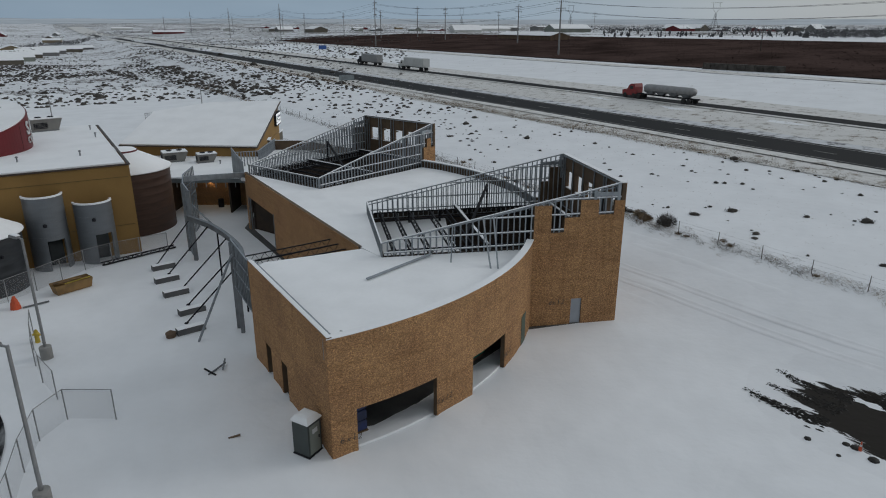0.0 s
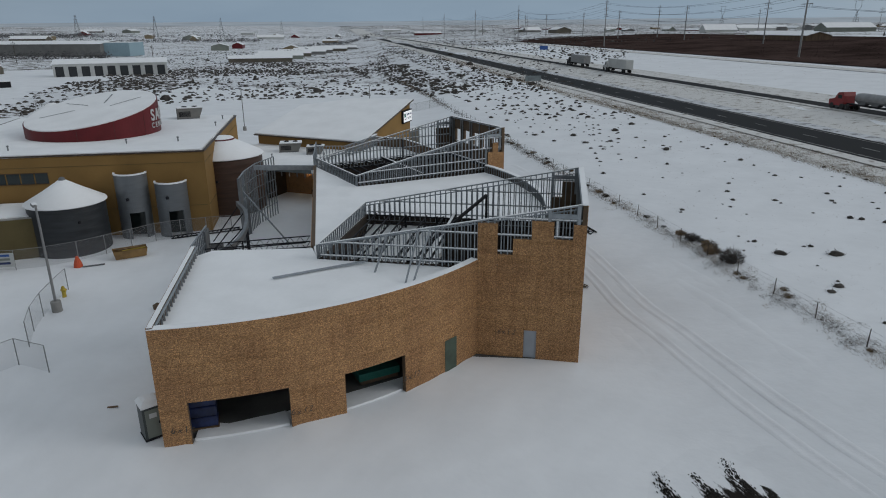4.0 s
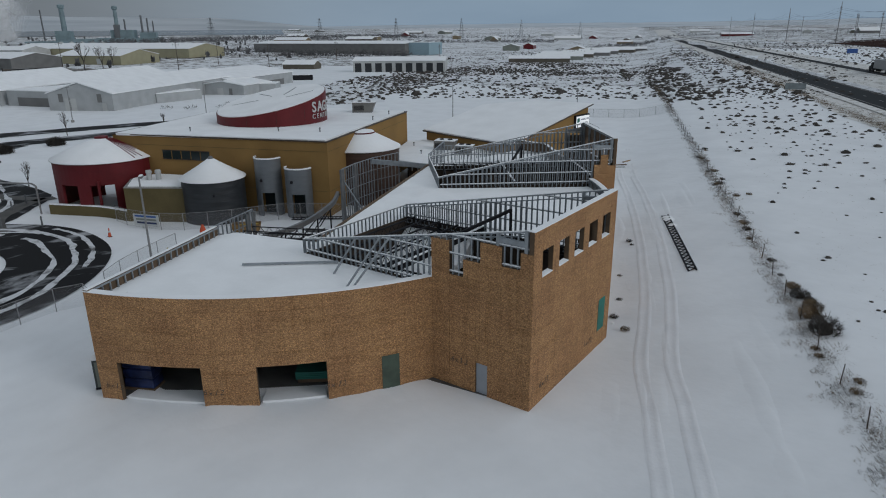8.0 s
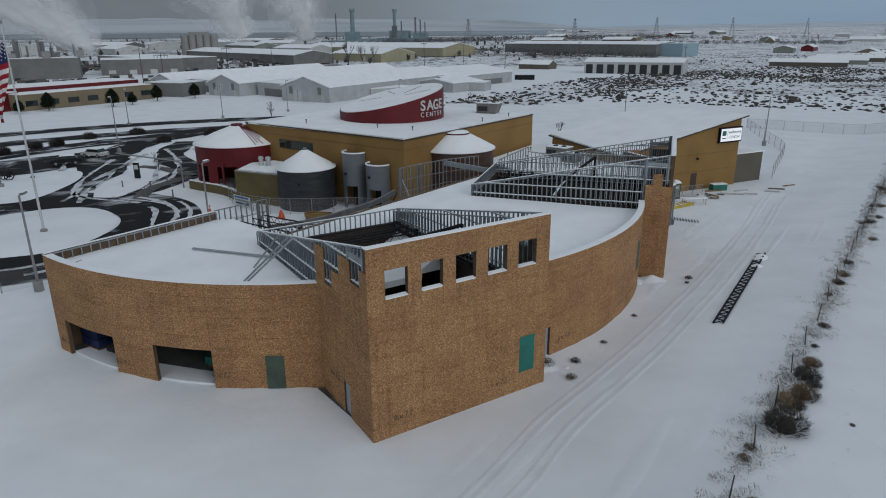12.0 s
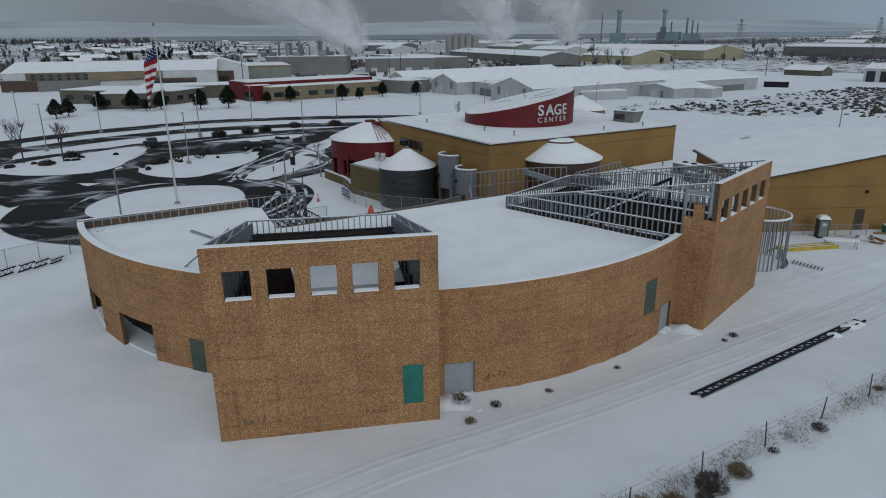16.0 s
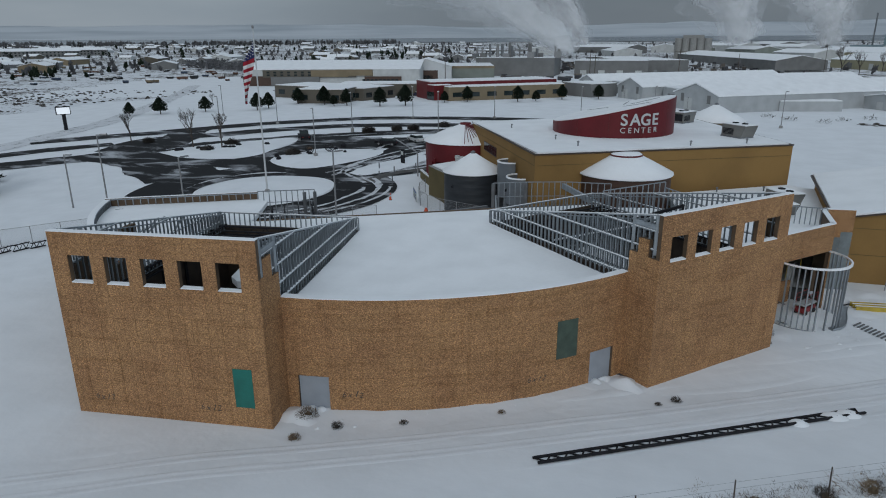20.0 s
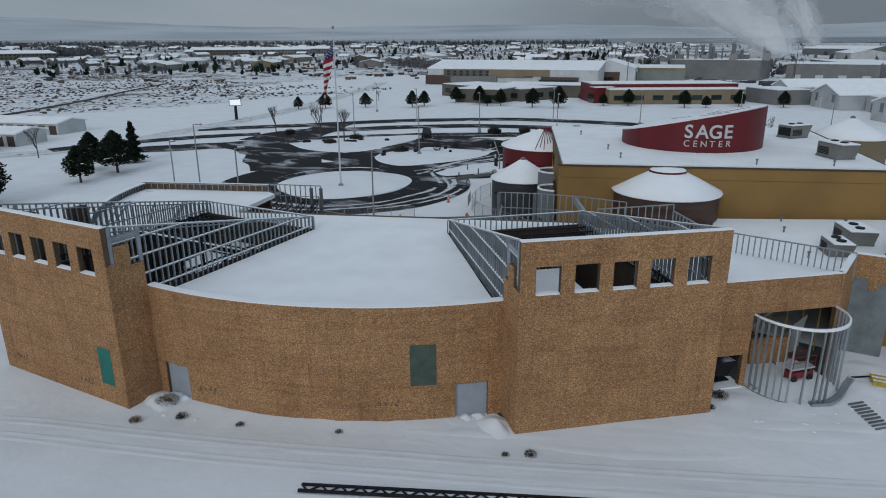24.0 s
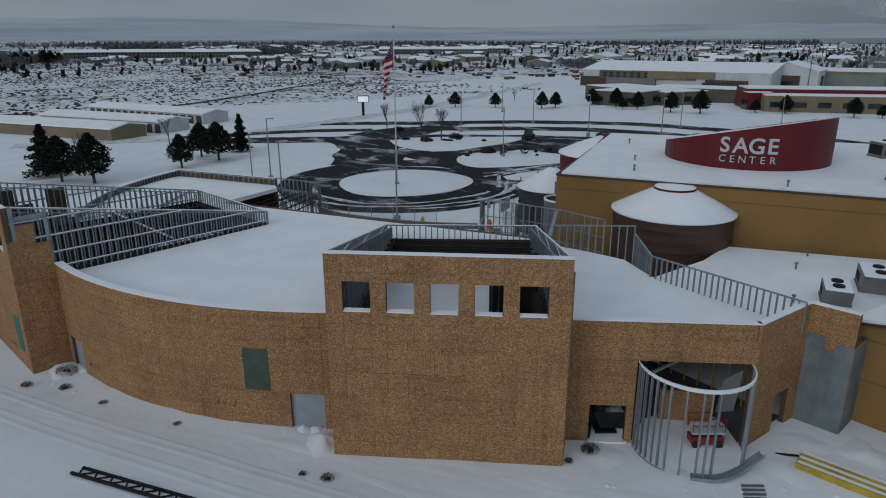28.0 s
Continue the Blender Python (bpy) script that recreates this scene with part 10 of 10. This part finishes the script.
def lattice(at, h, label, lyre=False):
    p = thing("lattice_pylon", label, "pylon", (*at, land(*at)), 30, "pylons")
    s = Solid()
    b = h * 0.11
    legs = [(-b, -b), (b, -b), (b, b), (-b, b)]
    for x, y in legs:
        s.tube((x, y, 0), (x * 0.12, y * 0.12, h * (0.62 if lyre else 1.0)), 0.2, 0.14, 4, False)
    for k in range(8):
        t0, t1 = k / 8, (k + 1) / 8
        hh = h * (0.62 if lyre else 1.0)
        for i in range(4):
            (x0, y0), (x1, y1) = legs[i], legs[(i + 1) % 4]
            f0, f1 = 1 - 0.88 * t0, 1 - 0.88 * t1
            s.tube((x0 * f0, y0 * f0, hh * t0), (x1 * f1, y1 * f1, hh * t1), 0.1, 0.1, 3, False)
    s.make("tower", STEEL_GREY, p)
    s = Solid()
    if lyre:
        for q in (-1, 1):
            s.tube((0, 0, h * 0.62), (0, q * h * 0.16, h * 0.8), 0.2, 0.2, 4, False)
            s.tube((0, q * h * 0.16, h * 0.8), (0, q * h * 0.13, h), 0.2, 0.2, 4, False)
        s.tube((0, -h * 0.24, h), (0, h * 0.24, h), 0.2, 0.2, 4, False)
    else:
        for z, w in ((0.72, 0.17), (0.84, 0.2), (0.96, 0.14)):
            s.tube((0, -h * w, h * z), (0, h * w, h * z), 0.2, 0.2, 4, False)
    s.make("crossarm", STEEL_GREY, p)


for x, y in ((-700, 500), (-720, 640), (-740, 790), (-760, 960), (-790, 1180), (-640, 330)):
    lattice((x, y), 34, "grey lattice pylon on the plain")
for x, y in ((190, 1040), (360, 920), (560, 780), (30, 1180)):
    lattice((x, y), 36, "grey lyre-shaped lattice pylon", True)
for k, (x, y, h) in enumerate(((-470, 145, 17), (-390, 190, 17), (-345, 228, 16), (-300, 330, 14), (-420, 330, 15), (-520, 470, 15), (-300, 20, 16), (-285, -50, 16), (-330, 60, 16), (-250, 30, 14), (-390, 90, 16), (-440, 240, 16), (-480, -60, 18), (-350, -150, 16), (-420, -120, 18), (-520, -160, 18))):
    monopole((x, y), h, (h - 1.0,), "wooden utility pole with a crossarm")

sg = thing("highway_sign", "back of a broad highway sign on two posts", "sign", (-28.0, 194.0, land(-28, 194)), math.degrees(math.atan2(NY, NX)))
for x in (-1.6, 1.6):
    s = Solid()
    s.tube((x, 0, 0), (x, 0, 2.4), 0.08, n=6)
    s.make("post", POLE_METAL, sg)
s = Solid()
s.box(-2.3, -0.05, 2.3, 2.3, 0.05, 3.8)
s.make("panel", SHEATH, sg)
bl = thing("highway_sign", "blue highway service sign on two posts", "sign", (-65.0, 366.0, land(-65, 366)), math.degrees(math.atan2(NY, NX)))
for x in (-1.8, 1.8):
    s = Solid()
    s.tube((x, 0, 0), (x, 0, 2.6), 0.1, n=6)
    s.make("post", POLE_METAL, bl)
s = Solid()
s.box(-2.2, -0.05, 2.6, 2.2, 0.05, 4.6)
s.make("panel", BLUE, bl)
gable("open_shed", "long open pole shed with a snowy roof", (58.0, 455.0), 115, 66, 14, 2.6, 4.4, WOOD)
hay = thing("hay_stack", "long dark row of stacked bales beyond the highway", "bale stack")
a, b = Vector((80.5, 209.8)), Vector((95.0, 188.6))
for k in range(9):
    for j in range(2):
        p = a.lerp(b, (k + 0.5) / 9)
        s = Solid()
        d = (b - a).normalized() * 1.35
        z = land(p.x, p.y) + 0.9 * j
        s.beam((p.x - d.x, p.y - d.y, z + 0.45), (p.x + d.x, p.y + d.y, z + 0.45), 1.5, 0.88)
        s.make("bale", SAGE, hay)


# trucks on the far carriageway
def truck(s_, t_, cab_mat, body, label):
    x, y = line_at(s_, t_)
    tr = thing("semi_truck", label, "truck", (x, y, land(x, y) + 0.22), math.degrees(math.atan2(NX, -NY)), "trucks on the highway")
    s = Solid()
    prof = [(8.0, 0.6), (10.2, 0.6), (10.3, 1.6), (8.9, 1.85), (8.3, 2.75), (7.9, 3.0), (6.9, 3.1), (6.6, 2.4), (6.6, 0.6)]
    s.rings([[(px, y2, pz) for px, pz in prof] for y2 in (-1.2, 1.2)])
    c = s.make("cab", cab_mat, tr)
    s = Solid()
    s.add([(8.88, -1.0, 1.95), (8.88, 1.0, 1.95), (8.38, 1.0, 2.7), (8.38, -1.0, 2.7)], [(0, 1, 2, 3)])
    s.make("windscreen", GLASS, c)
    for y2 in (-1.22, 1.21):
        s = Solid()
        s.box(7.1, y2, 1.9, 8.1, y2 + 0.01, 2.55)
        s.make("side_window", GLASS, c)
    s = Solid()
    s.beam((-9.5, 0, 1.0), (8.0, 0, 1.0), 0.9, 0.25)
    s.make("frame", STEEL_DK, tr)
    if body == "tank":
        s = Solid()
        n = 20
        s.rings([[(px, 1.05 * rr * math.cos(2 * math.pi * i / n), 2.35 + 0.85 * rr * math.sin(2 * math.pi * i / n) - (1 - rr) * 0) for i in range(n)] for px, rr in ((-8.6, 0.3), (-8.2, 0.85), (-7.4, 1.0), (3.4, 1.0), (4.4, 0.85), (4.8, 0.3))])
        s.make("tank", POLE_METAL, tr, "pale metal tank", smooth=True)
        for px in (-6.5, -3.3, 0.0, 3.0):
            s = Solid()
            s.rings([[(px - 1.5, -0.9, 1.9), (px + 1.5, -0.9, 1.9), (px + 1.5, 0.9, 1.9), (px - 1.5, 0.9, 1.9)], [(px - 0.25, -0.25, 0.9), (px + 0.25, -0.25, 0.9), (px + 0.25, 0.25, 0.9), (px - 0.25, 0.25, 0.9)]])
            s.make("hopper", STEEL_GREY, tr)
    else:
        s = Solid()
        s.box(-9.3, -1.28, 1.2, 5.6, 1.28, 4.1, 0.05)
        s.make("trailer", PALE if body == "white" else POLE_METAL, tr, "pale box trailer")
    for px in (9.4, 6.9, 5.7, -6.6, -7.9):
        for y2 in (-1.05, 1.05):
            s = Solid()
            s.tube((px, y2 - 0.2, 0.52), (px, y2 + 0.2, 0.52), 0.52, n=14)
            s.make("wheel", RUBBER, tr)
    return tr


truck(111.5, 98.5, RED_BRIGHT, "tank", "red truck with a pale dry-bulk tank trailer")
truck(114.0, 253.0, STEEL_DK, "grey", "dark truck with a grey box trailer")
truck(114.0, 215.0, PALE, "white", "pale truck with a white box trailer")


# tyre marks and turned soil on the snow
TRACK = snow_material("packed_snow", (0.83, 0.84, 0.86), 0.6, 5.0, 0.35, 0.05)
def tyre_track(pts, label, width=0.42, lift=0.02):
    path = Path2(spline(pts, 8))
    n = int(path.length / 0.8)
    v, f = [], []
    prof = [(-1.3, -0.02), (-0.75, 0.028), (-0.5, 0.006), (0.5, 0.006), (0.75, 0.028), (1.3, -0.02)]
    for i in range(n + 1):
        u = path.length * i / n
        for o, h in prof:
            p = path.at(u, o * width + 0.06 * noise.noise((u * 0.3, 0.0, 4.0)))
            v.append((p.x, p.y, land(p.x, p.y) + lift + h * (1 + 0.6 * noise.noise((u * 0.7, o, 1)))))
    c = len(prof)
    for i in range(n):
        for k in range(c - 1):
            f.append((i * c + k, i * c + k + 1, (i + 1) * c + k + 1, (i + 1) * c + k))
    return tagged(raw("tyre_track", v, f, TRACK, None, "", True), label, "tyre track", kind="structure")


for o in (0.15, 1.95):
    d = Vector((0.83, 0.55)) * o
    tyre_track([(x + d.x, y + d.y) for x, y in ((29.5, 31.0), (26.6, 34.4), (23.6, 38.3), (20.5, 42.6), (17.4, 47.2), (14.0, 52.0), (11.6, 56.4), (8.6, 61.8), (5.0, 67.6), (0.4, 74.8), (-5.6, 83.6), (-12.0, 92.5), (-19.0, 102.0), (-30.0, 119.0))], "pressed tyre track along the building", 0.36)
def soil_streak(pts, width, seed):
    """Ragged islands of soil scraped along a line, thinning towards its tip."""
    path, rnd = Path2(spline(pts, 6)), random.Random(seed)
    v, f = [], []
    for _ in range(int(path.length * 80)):
        u = path.length * rnd.random() ** 0.75
        near = u / path.length
        p = path.at(u, rnd.gauss(0, 0.42 * width * (0.35 + 0.65 * near)))
        d = (path.at(min(u + 0.2, path.length)) - path.at(max(u - 0.2, 0))).normalized()
        r, k, m = rnd.uniform(0.02, 0.13) * (0.4 + near), len(v), 7
        for i in range(m):
            a = 2 * math.pi * i / m
            e = r * rnd.uniform(0.55, 1.2)
            x, y = p.x + e * (1.9 * math.cos(a) * d.x - 0.6 * math.sin(a) * d.y), p.y + e * (1.9 * math.cos(a) * d.y + 0.6 * math.sin(a) * d.x)
            v.append((x, y, land(x, y) + 0.02))
        v.append((p.x, p.y, land(p.x, p.y) + 0.06 + 0.3 * r))
        f += [(k + i, k + (i + 1) % m, k + m) for i in range(m)]
    return tagged(raw("soil_streak", v, f, WET_SOIL), "streak of dark wet soil scraped through the snow", "soil", kind="stuff")


soil_streak([(20.8, 36.2), (21.4, 34.6), (22.3, 33.5), (23.4, 32.6)], 0.7, 1)
soil_streak([(19.3, 34.5), (20.3, 33.3), (21.4, 32.4), (22.2, 31.4)], 0.8, 2)
soil_streak([(17.8, 34.0), (18.5, 32.6), (19.4, 31.5), (20.6, 30.2)], 0.8, 3)
soil_streak([(23.6, 33.6), (24.6, 32.4), (25.4, 31.0)], 0.6, 4)
for k, (x, y, r) in enumerate(((21.2, 27.1, 0.3), (18.9, 28.9, 0.2), (19.7, 27.5, 0.14), (20.6, 28.4, 0.22), (20.9, 28.1, 0.28))):
    s = Solid()
    s.lathe([(r, -0.05), (r * 0.85, r * 0.3), (r * 0.4, r * 0.5), (0.01, r * 0.55)], 7, (x, y))
    tagged(s.make("soil_clod", WET_SOIL), "dark clod of soil on the snow by the cone", "clod", "soil clods")
tagged(blanket("soil_patch", [(17.0, 39.0), (15.5, 33.5), (16.8, 27.0), (22.0, 22.0), (30.0, 19.0), (36.0, 22.0), (37.0, 29.0), (31.0, 36.0), (23.0, 40.5)], SOIL, -0.07, 0.12), "wet dark soil laid bare in streaks amid snow", "soil", kind="structure")


def drift(a, b, width, height, seed):
    """A long low ridge of wind-blown snow."""
    path = Path2(spline([a, ((a[0] + b[0]) / 2 + rf.uniform(-0.6, 0.6), (a[1] + b[1]) / 2 + rf.uniform(-0.6, 0.6)), b], 8))
    n = max(8, int(path.length / 0.7))
    v, f = [], []
    prof = [(-1.0, -0.25), (-0.7, 0.15), (-0.3, 0.7), (0.05, 1.0), (0.3, 0.75), (0.5, 0.2), (0.75, -0.25)]
    for i in range(n + 1):
        u = path.length * i / n
        k = max(0.0, math.sin(math.pi * i / n)) ** 0.6 * (0.8 + 0.6 * noise.noise((u * 0.4, seed, 1.0)))
        for o, z in prof:
            p = path.at(u, o * width * (0.6 + 0.5 * k))
            v.append((p.x, p.y, land(p.x, p.y) + height * (0.65 if z > 0 else 1.0) * z * k - 0.015))
    c = len(prof)
    for i in range(n):
        for k in range(c - 1):
            f.append((i * c + k, i * c + k + 1, (i + 1) * c + k + 1, (i + 1) * c + k))
    return tagged(raw("snow_drift", v, f, SNOW, None, "", True), "long low drift of wind-blown snow", "snow drift", kind="structure")


for k in range(34):
    q = rf.uniform(0, 1)
    base = Vector((16.5, 46.0)).lerp(Vector((-14.0, 92.0)), q)
    side = Vector((0.83, 0.55)) * rf.uniform(-2.6, 9.0)
    run = Vector((-0.55, 0.83)) * rf.uniform(3.0, 9.0)
    p = base + side
    drift(tuple(p - run), tuple(p + run), rf.uniform(0.5, 1.3), rf.uniform(0.05, 0.12), k)
for k in range(22):
    p = Vector((rf.uniform(4, 24), rf.uniform(22, 40)))
    run = Vector((0.6, 0.8)) * rf.uniform(1.5, 4.0)
    if (p - Vector((6, 36))).length > 9:
        drift(tuple(p - run), tuple(p + run), rf.uniform(0.5, 1.2), rf.uniform(0.03, 0.07), 60 + k)
cone((21.0, 27.9), 0.55, "orange traffic cone lying by the bare soil")
